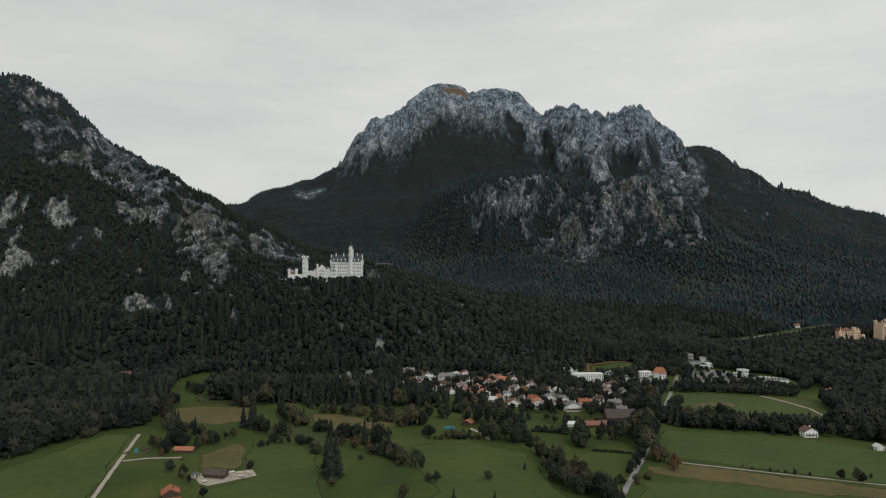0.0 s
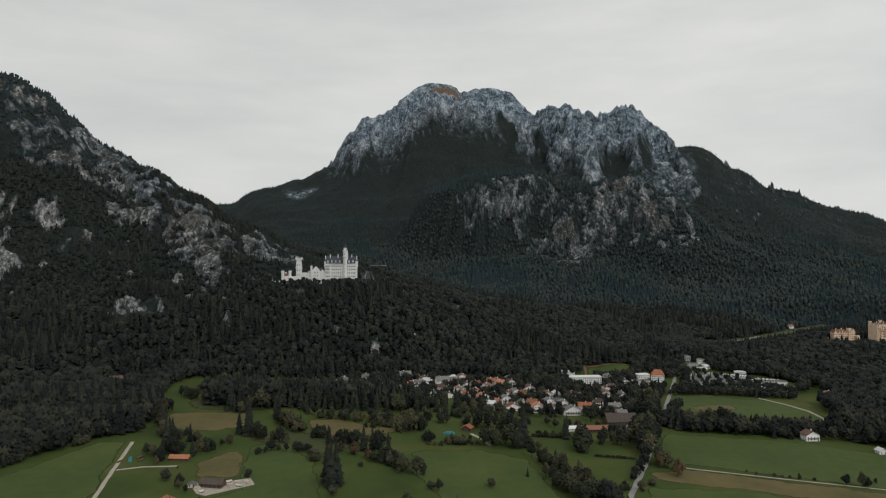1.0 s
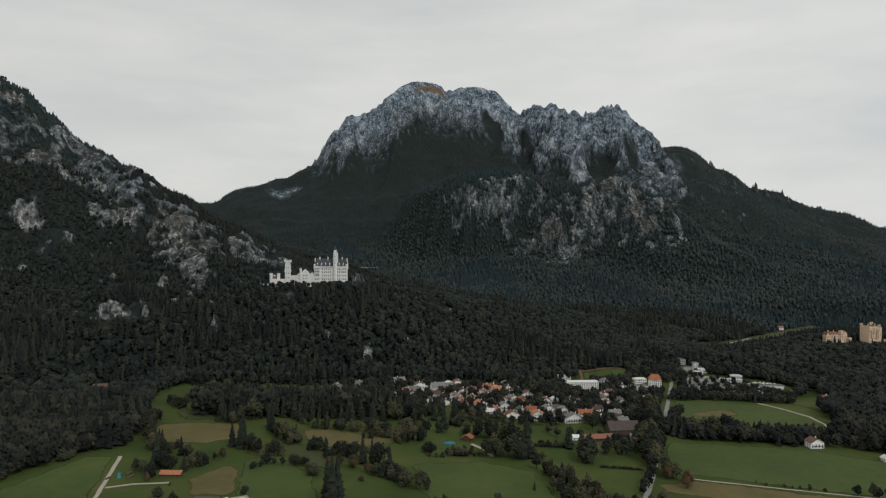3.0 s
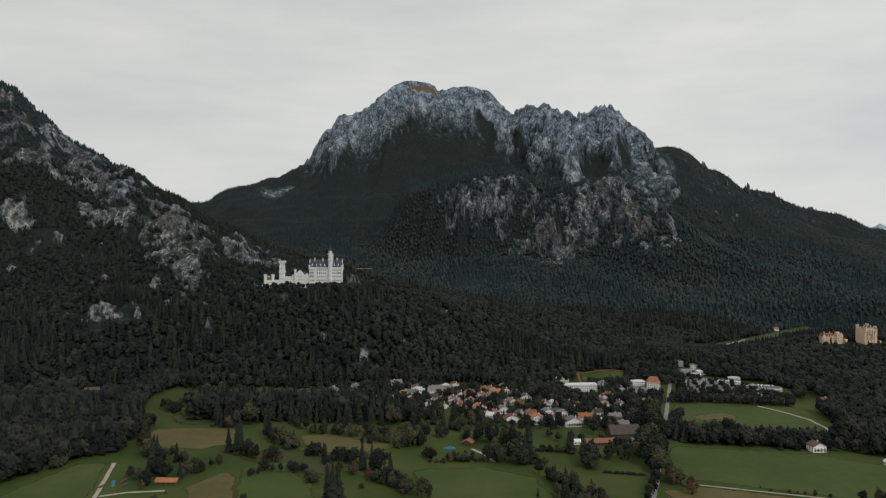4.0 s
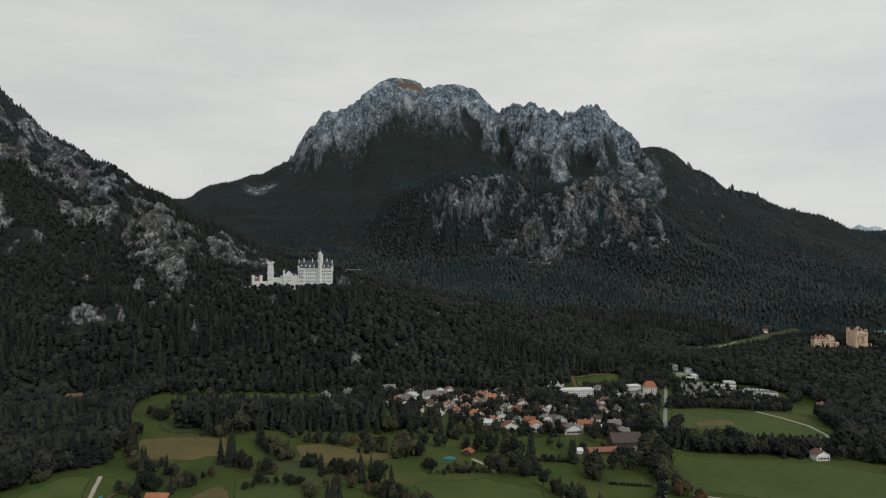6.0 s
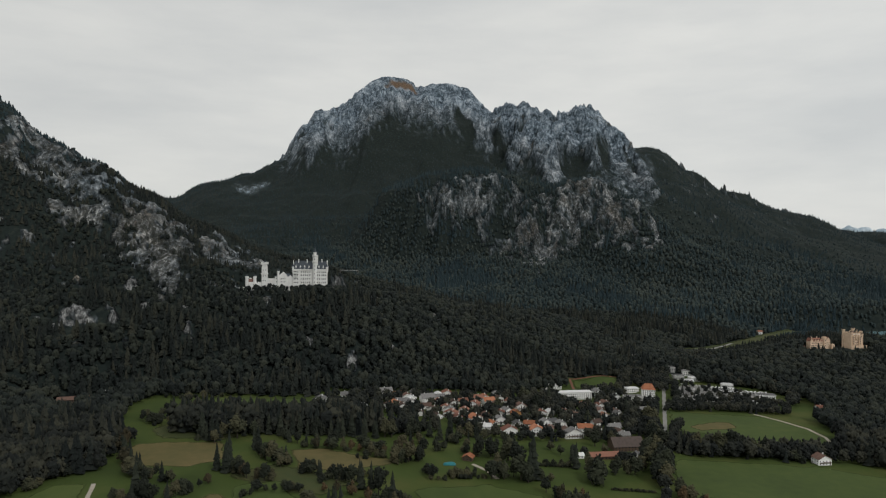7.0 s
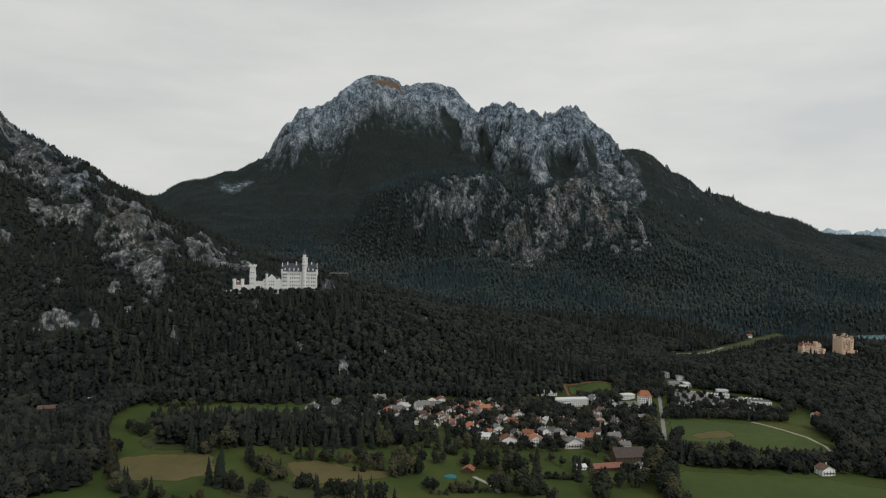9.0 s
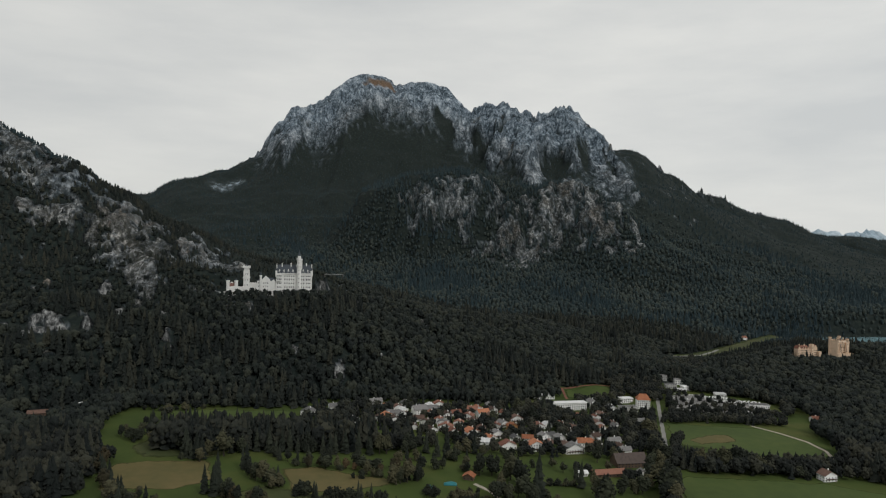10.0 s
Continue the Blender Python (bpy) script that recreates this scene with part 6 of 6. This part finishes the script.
def free_tree(x, y, height, kind="tree", wide=1.0):
    if kind in ("tree", "autumn"):
        if len(STANDING) >= 270:
            SPARE.append((x, y, height, wide))
            return None
        STANDING.append(kind)
    z = ground_z(x, y)
    turn = trng.uniform(0, 360)
    tall = height
    if kind == "spruce":
        label, group, crown = "slender dark green spruce standing in a tree row", "spruces of the valley", trng.choice(SPRUCES)
    elif kind == "autumn":
        label, group, crown = "broadleaf tree turning rusty brown in the meadow", "trees of the valley", trng.choice(AUTUMN)
    elif kind == "bush":
        label, group, crown = "rounded dark green bush on the meadow", "bushes of the valley", trng.choice(CROWNS)
    else:
        label, group, crown = "broadleaf tree with a dense dark green crown", "trees of the valley", trng.choice(CROWNS)
    ob = thing("bush" if kind == "bush" else ("spruce" if kind == "spruce" else "tree"), pose(x, y, z, 0, 0, turn), label, "bush" if kind == "bush" else "tree", group)
    c = part("crown", crown, None, ob)
    t = part("trunk", TRUNK, None, ob)
    if kind == "spruce":
        c.matrix_basis = Matrix.Diagonal((tall * wide, tall * wide, tall, 1))
        t.matrix_basis = Matrix.Diagonal((tall * 0.5, tall * 0.5, tall * 0.4, 1))
    else:
        w = tall * wide * (1.2 if kind == "bush" else 0.76)
        drop = -0.16 * tall if kind == "bush" else -0.07 * tall
        c.matrix_basis = Matrix.Translation((0, 0, drop)) @ Matrix.Diagonal((w, w, tall * 1.04, 1))
        t.matrix_basis = Matrix.Diagonal((w, w, tall, 1))
    return ob


def tree_row(line, gap, low, high, kinds, spread=2.0, wide=1.0):
    """Free trees along a line, gap metres apart and spread metres to each side."""
    left = trng.uniform(0, gap)
    for (x0, y0), (x1, y1) in zip(line, line[1:]):
        long = math.hypot(x1 - x0, y1 - y0)
        while left < long:
            u = left / long
            free_tree(x0 + u * (x1 - x0) + trng.uniform(-spread, spread), y0 + u * (y1 - y0) + trng.uniform(-spread, spread),
                      trng.uniform(low, high), (k := trng.choice(kinds)), wide * (trng.uniform(0.6, 0.85) if k == "spruce" else trng.uniform(0.85, 1.2)))
            left += gap * trng.uniform(0.75, 1.25)
        left -= long


T, S, A, U = "tree", "spruce", "autumn", "bush"
LEFT_FIELDS = [
    (-358, 944, 17, T), (-341, 915, 8, U), (-336, 966, 23, S), (-315, 912, 16, T), (-318, 966, 11, T), (-278, 897, 32, S), (-252, 846, 20, T),
    (-218, 760, 42, S), (-219, 753, 35, S), (-205, 747, 24, T), (-201, 823, 29, S), (-205, 821, 27, S), (-179, 786, 28, T), (-169, 766, 16, T),
    (-159, 773, 11, T), (-183, 753, 11, U)]
MIDDLE_FIELDS = [
    (-138, 831, 20, T), (-152, 831, 12, U), (-117, 831, 22, T), (-104, 816, 10, U), (-86, 831, 20, T), (-76, 801, 21, T), (-137, 747, 11, U),
    (-106, 729, 23, T), (-112, 732, 19, T), (-123, 723, 13, U), (-85, 723, 25, S), (-74, 705, 29, S), (-60, 669, 23, T), (-49, 669, 19, T),
    (-48, 780, 27, T), (-35, 780, 27, T), (-24, 780, 25, T), (-42, 775, 20, T)]
FARM_SIDE = [
    (-286, 753, 11, U), (-246, 696, 22, T), (-254, 680, 20, S), (-284, 691, 36, S), (-276, 686, 28, T), (-280, 661, 23, T), (-236, 714, 10, T),
    (-229, 723, 15, A), (-171, 729, 11, U), (-156, 712, 10, U), (-147, 706, 10, U), (-131, 674, 16, U), (-283, 661, 8, A), (-250, 691, 18, T),
    (-242, 701, 16, T)]
SHED_SIDE = [
    (-18, 747, 15, U), (5, 740, 9, U), (11, 738, 9, U), (17, 737, 9, U), (23, 737, 9, U), (29, 737, 9, U), (46, 728, 25, T),
    (58, 728, 25, T), (70, 734, 19, T), (75, 728, 30, T), (84, 722, 34, S), (94, 728, 17, T), (53, 734, 21, T), (80, 719, 27, T),
    (93, 693, 18, T), (144, 780, 21, S), (154, 721, 36, T), (150, 728, 25, T), (179, 740, 26, T), (190, 740, 22, T)]
VILLAGE_EDGE = [
    (23, 901, 21, S), (36, 901, 27, S), (50, 865, 26, S), (22, 840, 17, T), (80, 832, 20, T), (106, 817, 14, T), (-17, 816, 19, T),
    (-3, 816, 19, T), (6, 816, 14, T), (57, 809, 21, T), (65, 816, 19, T), (85, 809, 17, T), (130, 817, 14, U), (30, 801, 16, T),
    (42, 801, 19, T), (136, 801, 14, T)]
ROADSIDE = [
    (215, 759, 27, T), (224, 753, 35, T), (223, 721, 38, T), (247, 759, 22, T), (247, 817, 24, T), (218, 666, 23, A), (224, 666, 19, T),
    (231, 656, 17, T), (231, 753, 35, T), (230, 787, 28, T), (221, 681, 24, T), (246, 773, 27, T)]
NEAR_MIDDLE = [
    (-171, 735, 13, U), (-156, 715, 12, U), (-141, 702, 11, U), (-129, 670, 17, U), (-108, 612, 39, S), (-102, 598, 46, S), (-97, 604, 44, S),
    (-104, 620, 38, S), (-97, 582, 12, U), (-81, 656, 8, U), (-83, 705, 29, S), (-75, 701, 30, S), (-67, 692, 33, T), (-56, 666, 33, S),
    (-52, 665, 26, T), (-38, 642, 22, T), (-27, 635, 22, T), (-19, 635, 16, T), (-5, 595, 14, T), (-12, 598, 11, U), (-44, 654, 20, T)]
NEAR_GROVE = [
    (-32, 559, 18, T), (-28, 558, 14, T), (10, 558, 12, S), (45, 558, 10, S), (43, 608, 12, U), (39, 609, 10, U), (80, 635, 10, S),
    (93, 691, 15, T), (98, 634, 16, T), (101, 623, 20, T), (103, 605, 22, T), (109, 602, 21, T), (113, 592, 23, T), (116, 579, 21, T),
    (120, 576, 22, T), (127, 580, 24, T), (131, 577, 25, T), (105, 663, 14, T), (118, 659, 21, A), (150, 713, 32, T), (144, 713, 24, T)]
FARM_YARD = [
    (-254, 611, 14, U), (-236, 600, 15, T), (-234, 592, 10, T), (-224, 583, 9, T), (-201, 550, 11, T), (-204, 549, 9, T), (-181, 621, 12, U),
    (-255, 644, 4, U), (-292, 678, 17, T), (-284, 679, 20, S), (-277, 684, 22, S), (-279, 654, 11, A), (-268, 689, 18, T), (-257, 690, 15, T),
    (-248, 698, 19, S), (-245, 705, 15, T), (-301, 682, 15, T)]
RIGHT_FIELDS = [
    (217, 663, 23, T), (225, 641, 22, A), (178, 601, 15, T), (192, 616, 11, U), (163, 604, 12, U), (159, 601, 9, U), (300, 656, 3, U),
    (306, 648, 5, U), (322, 645, 5, U), (327, 642, 4, U), (334, 642, 4, U), (340, 635, 8, A), (354, 632, 5, U), (378, 622, 13, T),
    (390, 619, 17, T), (396, 619, 13, T), (410, 629, 7, A), (220, 708, 33, T), (215, 717, 32, T), (218, 674, 20, T), (225, 756, 31, T)]
HEDGE_TREES = [
    (6, 856, 27, S), (19, 870, 34, S), (43, 870, 25, T), (30, 863, 21, T), (42, 795, 31, T), (57, 795, 28, T), (74, 782, 36, T), (56, 749, 27, T),
    (46, 739, 18, T), (79, 765, 33, T), (87, 727, 49, S), (79, 732, 23, T), (32, 818, 17, T), (28, 808, 12, U), (7, 735, 12, U), (13, 734, 13, U),
    (20, 734, 13, U), (27, 734, 12, U), (-14, 730, 18, T), (141, 757, 30, S), (112, 766, 10, U), (120, 765, 11, U), (128, 763, 12, U), (135, 762, 11, U)]
FARM_TREES = [
    (153, 714, 33, T), (151, 724, 28, T), (156, 762, 22, T), (182, 739, 22, T), (189, 736, 24, T), (199, 738, 24, T), (212, 749, 21, T), (226, 732, 42, T),
    (223, 743, 29, T), (238, 743, 32, T), (210, 838, 21, T), (219, 841, 18, T), (186, 831, 24, T), (188, 804, 14, T), (268, 853, 36, T), (262, 844, 36, T),
    (291, 917, 33, T), (316, 892, 20, T), (269, 829, 27, T), (279, 971, 31, S), (283, 924, 20, T), (237, 962, 27, T), (206, 916, 26, T), (98, 981, 28, T)]
STREET_TREES = [
    (114, 976, 28, S), (157, 991, 32, T), (147, 1034, 29, T), (181, 1023, 33, S), (177, 943, 23, T), (148, 917, 20, T), (227, 1012, 18, T), (217, 1023, 15, T),
    (36, 1067, 23, T), (341, 1035, 18, S), (283, 1070, 23, T), (308, 1082, 27, T), (355, 1002, 18, T), (389, 1047, 22, T), (59, 855, 18, T), (88, 840, 18, T),
    (101, 854, 15, T), (103, 716, 13, T)]
CLEARING = [
    (-369, 956, 12, T), (-355, 938, 9, U), (-346, 929, 8, U), (-344, 956, 17, T), (-335, 947, 20, S), (-329, 951, 16, T), (-310, 908, 13, T), (-314, 942, 24, S),
    (-307, 946, 26, S), (-290, 907, 18, S), (-290, 763, 9, U), (-230, 760, 30, S), (-223, 768, 26, S), (-263, 867, 18, S), (-256, 856, 13, T), (-274, 857, 10, U)]
stood = []
for spots in (LEFT_FIELDS, MIDDLE_FIELDS, FARM_SIDE, SHED_SIDE, VILLAGE_EDGE, ROADSIDE, NEAR_MIDDLE, NEAR_GROVE, FARM_YARD, RIGHT_FIELDS, HEDGE_TREES, FARM_TREES, STREET_TREES, CLEARING):
    for x, y, h, kind in spots:
        if all(math.hypot(x - a, y - b) > 4.2 for a, b in stood) and all(math.hypot(x - q[0], y - q[1]) > 8 for q in VILLAGE):
            stood.append((x, y))
            free_tree(x + trng.uniform(-1, 1), y + trng.uniform(-1, 1), h * (0.98 if kind == S else 0.86), kind, trng.uniform(0.95, 1.4) if kind == T else trng.uniform(0.55, 0.78) if kind == S else trng.uniform(0.85, 1.15))
tree_row([(-199, 809), (-177, 785), (-156, 767)], 8, 13, 22, [T, T, U, S], 4)
tree_row([(-145, 753), (-118, 734), (-89, 721)], 8, 12, 22, [T, T, U, S], 4)
tree_row([(-136, 830), (-102, 819), (-68, 812), (-20, 812)], 9, 10, 18, [T, U, A], 4)
tree_row([(-53, 775), (-14, 790)], 8, 14, 20, [T, S], 4)
tree_row([(-312, 746), (-284, 733), (-257, 720)], 8, 12, 22, [T, S, U], 4)
tree_row([(-218, 752), (-200, 738), (-172, 728)], 8, 11, 22, [T, T, A, U], 5)
tree_row([(2, 741), (34, 744)], 7, 6, 12, [U, T], 3)
tree_row([(-366, 933), (-339, 922), (-318, 933), (-308, 908)], 9, 11, 18, [T, U], 4)
tree_row([(-186, 871), (-165, 843), (-140, 850)], 9, 12, 20, [T, S], 4)
tree_row([(-262, 850), (-245, 862), (-222, 872), (-190, 878), (-150, 872), (-100, 868), (-40, 866), (0, 872)], 10, 18, 30, [S, S, T], 5)
tree_row([(-306, 918), (-290, 896), (-272, 870), (-258, 848)], 8, 20, 32, [S, S, T], 5)
tree_row([(-362, 868), (-352, 840), (-330, 795), (-300, 742), (-288, 726)], 8, 14, 24, [T, T, S, A], 6)
tree_row([(-120, 700), (-96, 690), (-70, 676), (-40, 655)], 9, 9, 17, [T, U, A], 5)
tree_row([(-90, 790), (-60, 800)], 9, 8, 14, [U, T], 4)
tree_row([(-200, 690), (-172, 704), (-150, 700)], 10, 7, 12, [U, T], 4)
tree_row([(252, 804), (266, 848), (281, 884), (296, 920), (313, 960), (330, 1004)], 8, 11, 19, [T, T, S], 3)
for x, y, h in ((325, 800, 30), (338, 796, 33), (350, 800, 29), (300, 806, 25), (380, 802, 22), (420, 800, 20), (362, 792, 24)):
    free_tree(x, y, h, T, trng.uniform(0.95, 1.2))
tree_row([(-40, 842), (0, 850), (40, 846)], 9, 10, 18, [T, S, U], 4)
tree_row([(-100, 742), (-60, 738)], 8, 6, 9, [U], 2)
tree_row([(-20, 727), (40, 731)], 7, 5, 8, [U], 2)
tree_row([(103, 765), (146, 759)], 3.0, 3.5, 6, [U], 1)
tree_row([(158, 697), (199, 689)], 1.6, 2.8, 4.0, [U], 0.5)
tree_row([(99, 680), (108, 655), (118, 631), (130, 600), (141, 572), (147, 545)], 4.6, 14, 23, [T, T, T, A, S], 7)
tree_row([(136, 560), (146, 500)], 8, 15, 20, [T], 4)
tree_row([(196, 776), (216, 772), (236, 768)], 8, 12, 17, [T], 3)
tree_row([(170, 796), (150, 802)], 8, 10, 14, [T], 3)
tree_row([(262, 838), (300, 930), (335, 1005)], 8, 14, 20, [T, T, S], 4)
tree_row([(290, 846), (322, 905)], 8, 13, 18, [T], 4)
tree_row([(368, 1002), (400, 1076), (428, 1140)], 9, 11, 16, [T], 3)
tree_row([(340, 985), (420, 994), (485, 976)], 7, 8, 12, [T], 3)
tree_row([(-345, 760), (-352, 800), (-350, 850)], 9, 14, 20, [T, S], 4)
tree_row([(-300, 958), (-288, 938)], 8, 15, 21, [S, T], 3)
tree_row([(402, 786), (430, 788), (455, 790), (484, 794)], 7, 13, 20, [T, T, S], 3)
tree_row([(446, 772), (470, 764), (498, 752)], 7, 12, 19, [T, T, A], 3)
tree_row([(408, 770), (396, 778)], 6, 9, 14, [T, U], 2)
tree_row([(-392, 700), (-372, 742), (-362, 790)], 8, 8, 16, [T, U, A], 4)
tree_row([(-470, 575), (-424, 630), (-402, 684)], 8, 8, 15, [T, U, A, T], 4)
tree_row([(-368, 1050), (-330, 1056), (-290, 1058)], 8, 8, 15, [T, U], 4)
tree_row([(-350, 985), (-332, 1020), (-340, 1048)], 9, 10, 17, [T, U, S], 5)
tree_row([(-268, 1000), (-220, 1004), (-175, 1000)], 11, 8, 14, [T, U], 4)
tree_row([(178, 622), (200, 668), (220, 715), (240, 760)], 10, 9, 17, [T, T, A], 3)
tree_row([(276, 862), (318, 958), (356, 1046)], 9, 10, 17, [T, T, S], 3)


def grove(name, outline, gap, low, high, label, conifers=0.2, avoid=()):
    xs, ys = [p[0] for p in outline], [p[1] for p in outline]
    gx0, gy0 = np.meshgrid(np.arange(min(xs), max(xs), gap), np.arange(min(ys), max(ys), gap))
    x = gx0.ravel() + nrng.uniform(-0.45, 0.45, gx0.size) * gap
    y = gy0.ravel() + nrng.uniform(-0.45, 0.45, gx0.size) * gap
    ok = inside(x, y, outline)
    for ax, ay, r in avoid:
        ok &= np.hypot(x - ax, y - ay) > r
        ok &= ~((np.abs(x - ax) < r * 0.8) & (y < ay) & (y > ay - 1.5 * r))
    x, y = x[ok], y[ok]
    z = land(x, y)[0]
    hgt = nrng.uniform(low, high, len(x))
    s = nrng.uniform(0, 1, len(x)) < conifers
    scatter(name, NEAR_SPRUCE, x[s], y[s], z[s], hgt[s] * 0.25, hgt[s] * 1.1, CONIFER, label, nrng)
    b = ~s
    scatter(name, RICH_BROAD, x[b], y[b], z[b] + hgt[b] * 0.12, hgt[b] * 0.41, hgt[b] * 0.43, BROADLEAF, label, nrng)


RICH_BROAD = [clump_tree(prng, 16) for _ in range(8)]
spare = np.array(SPARE)
scatter("hedgerow_trees", [clump_tree(prng, 24) for _ in range(8)], spare[:, 0], spare[:, 1], land(spare[:, 0], spare[:, 1])[0] + 0.08 * spare[:, 2],
        spare[:, 2] * spare[:, 3] * 0.36, spare[:, 2] * 0.44, BROADLEAF, "uneven rows of dull green hedgerow trees between the meadows", nrng)
SPACE = [(x, y, 0.78 * max(w, d)) for x, y, w, d, *_ in VILLAGE] + [(232, 1062, 30), (318, 1045, 17), (308, 985, 16), (352, 1068, 16), (290, 1042, 11), (212, 1128, 20), (272, 1072, 12)]
grove("garden_trees", [(-160, 985), (-60, 962), (20, 930), (55, 865), (130, 850), (200, 842), (262, 860), (300, 935), (335, 1010), (322, 1060), (300, 1090), (262, 1100),
                       (190, 1075), (140, 1070), (60, 1075), (-60, 1090), (-160, 1060)], 8.0, 7, 17, "garden trees between the village houses", 0.3, SPACE)
grove("tree_belt", [(262, 806), (300, 790), (340, 784), (400, 768), (440, 782), (446, 798), (405, 810), (355, 818), (320, 826), (286, 842)], 7.2, 10, 21, "dense belt of mixed trees behind the meadow", 0.36)
grove("tree_belt", [(345, 985), (385, 990), (470, 975), (515, 960), (535, 990), (500, 1008), (440, 1012), (380, 1032), (360, 1015)], 8.5, 9, 14, "row of trees screening the car park", 0.1)
grove("tree_belt", [(365, 1085), (420, 1160), (415, 1240), (380, 1250), (330, 1210), (345, 1150), (355, 1110)], 9, 10, 16, "trees between the hotels and the road", 0.2, [(338, 1100, 14), (446, 1164, 10)])
grove("tree_belt", [(400, 1040), (470, 1024), (530, 1016), (560, 1022), (520, 1034), (440, 1048)], 8, 9, 14, "trees screening the car park from the meadow", 0.1)
grove("tree_belt", [(388, 1070), (440, 1035), (520, 1040), (530, 1090), (450, 1130), (425, 1140), (405, 1105)], 13, 7, 12, "trees standing between the parked cars", 0.15)
grove("tree_belt", [(520, 1000), (570, 1020), (600, 1060), (620, 1120), (560, 1150), (500, 1150), (462, 1145), (500, 1130), (560, 1110), (585, 1070), (560, 1030)], 8, 10, 17, "trees around the car park", 0.12, [(480, 1182, 14)])
grove("tree_belt", [(372, 1100), (398, 1090), (440, 1190), (470, 1240), (500, 1300), (470, 1310), (440, 1270), (405, 1180)], 9, 9, 15, "trees along the village road", 0.15, [(446, 1202, 11), (446, 1164, 10), (484, 1318, 12), (480, 1182, 12)])
grove("tree_belt", [(492, 1300), (475, 1240), (510, 1200), (560, 1210), (560, 1300)], 8.5, 11, 18, "trees behind the hotels", 0.2)
grove("tree_belt", [(300, 1085), (345, 1120), (345, 1135), (400, 1245), (345, 1185), (330, 1135), (290, 1118), (262, 1120), (262, 1100)], 8, 9, 14, "trees around the sports pitch", 0.2, [(338, 1100, 11)])
grove("spruce_belt", [(-312, 884), (-130, 882), (-60, 892), (-70, 906), (-180, 918), (-300, 934)], 6.2, 27, 37, "dense dark row of spruces in front of the village", 0.85)


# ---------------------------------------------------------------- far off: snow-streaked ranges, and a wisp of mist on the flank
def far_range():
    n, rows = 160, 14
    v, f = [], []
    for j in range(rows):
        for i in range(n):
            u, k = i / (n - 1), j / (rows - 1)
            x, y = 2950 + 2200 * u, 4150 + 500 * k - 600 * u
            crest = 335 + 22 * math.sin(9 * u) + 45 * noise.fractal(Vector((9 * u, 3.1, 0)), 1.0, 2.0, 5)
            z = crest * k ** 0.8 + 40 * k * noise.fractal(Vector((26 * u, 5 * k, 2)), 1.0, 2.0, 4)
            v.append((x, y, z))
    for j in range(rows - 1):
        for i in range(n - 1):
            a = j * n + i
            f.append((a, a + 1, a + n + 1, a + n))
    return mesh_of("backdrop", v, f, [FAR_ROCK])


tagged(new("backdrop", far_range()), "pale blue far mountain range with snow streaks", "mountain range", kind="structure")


def mist_material():
    m = bpy.data.materials.new("mist")
    m.use_nodes = True
    n, l = m.node_tree.nodes, m.node_tree.links
    out = n["Material Output"]
    n.remove(n["Principled BSDF"])
    tc, nz = n.new("ShaderNodeTexCoord"), n.new("ShaderNodeTexNoise")
    nz.inputs["Scale"].default_value, nz.inputs["Detail"].default_value = 2.6, 7
    sph = n.new("ShaderNodeTexGradient")
    sph.gradient_type = "SPHERICAL"
    l.new(tc.outputs["Object"], nz.inputs["Vector"])
    l.new(tc.outputs["Object"], sph.inputs["Vector"])
    rp = n.new("ShaderNodeValToRGB")
    rp.color_ramp.elements[0].position, rp.color_ramp.elements[1].position = 0.42, 0.78
    l.new(nz.outputs["Fac"], rp.inputs["Fac"])
    mul = n.new("ShaderNodeMath")
    mul.operation = "MULTIPLY"
    fade = n.new("ShaderNodeMath")
    fade.operation = "POWER"
    fade.inputs[1].default_value = 1.6
    l.new(sph.outputs["Fac"], fade.inputs[0])
    l.new(rp.outputs["Color"], mul.inputs[0])
    l.new(fade.outputs[0], mul.inputs[1])
    thin = n.new("ShaderNodeMath")
    thin.operation = "MULTIPLY"
    thin.inputs[1].default_value = 1.0
    l.new(mul.outputs[0], thin.inputs[0])
    clear, white, mx = n.new("ShaderNodeBsdfTransparent"), n.new("ShaderNodeBsdfDiffuse"), n.new("ShaderNodeMixShader")
    white.inputs["Color"].default_value = (0.62, 0.74, 0.84, 1)
    l.new(thin.outputs[0], mx.inputs["Fac"])
    l.new(clear.outputs[0], mx.inputs[1])
    l.new(white.outputs[0], mx.inputs[2])
    l.new(mx.outputs[0], out.inputs["Surface"])
    return m


def mist():
    """Several thin curved veils, one behind the other."""
    ob = thing("mist_wisp", pose(-690, 3400, 478), "thin white wisp of mist hanging on the forested flank", "mist")
    mm = mist_material()
    for k in range(4):
        v, f, n = [], [], 13
        for j in range(n):
            for i in range(n):
                x, z = 2 * i / (n - 1) - 1, 2 * j / (n - 1) - 1
                v.append((x, 0.1 * (x * x + z * z) + 0.05 * math.sin(3 * x + k), z))
        for j in range(n - 1):
            for i in range(n - 1):
                a = j * n + i
                f.append((a, a + 1, a + n + 1, a + n))
        o = part("veil", mesh_of("veil", v, f, [mm]), None, ob)
        o.matrix_basis = Matrix.Translation((-45 + 30 * k, 25 * k, (-6, -16, 8, 20)[k])) @ Matrix.Rotation(0.12 * (1.5 - k), 4, "Y") @ Matrix.Diagonal((64 - 6 * k, 30, 30 - 3 * k, 1))
        o.visible_shadow = False


mist()
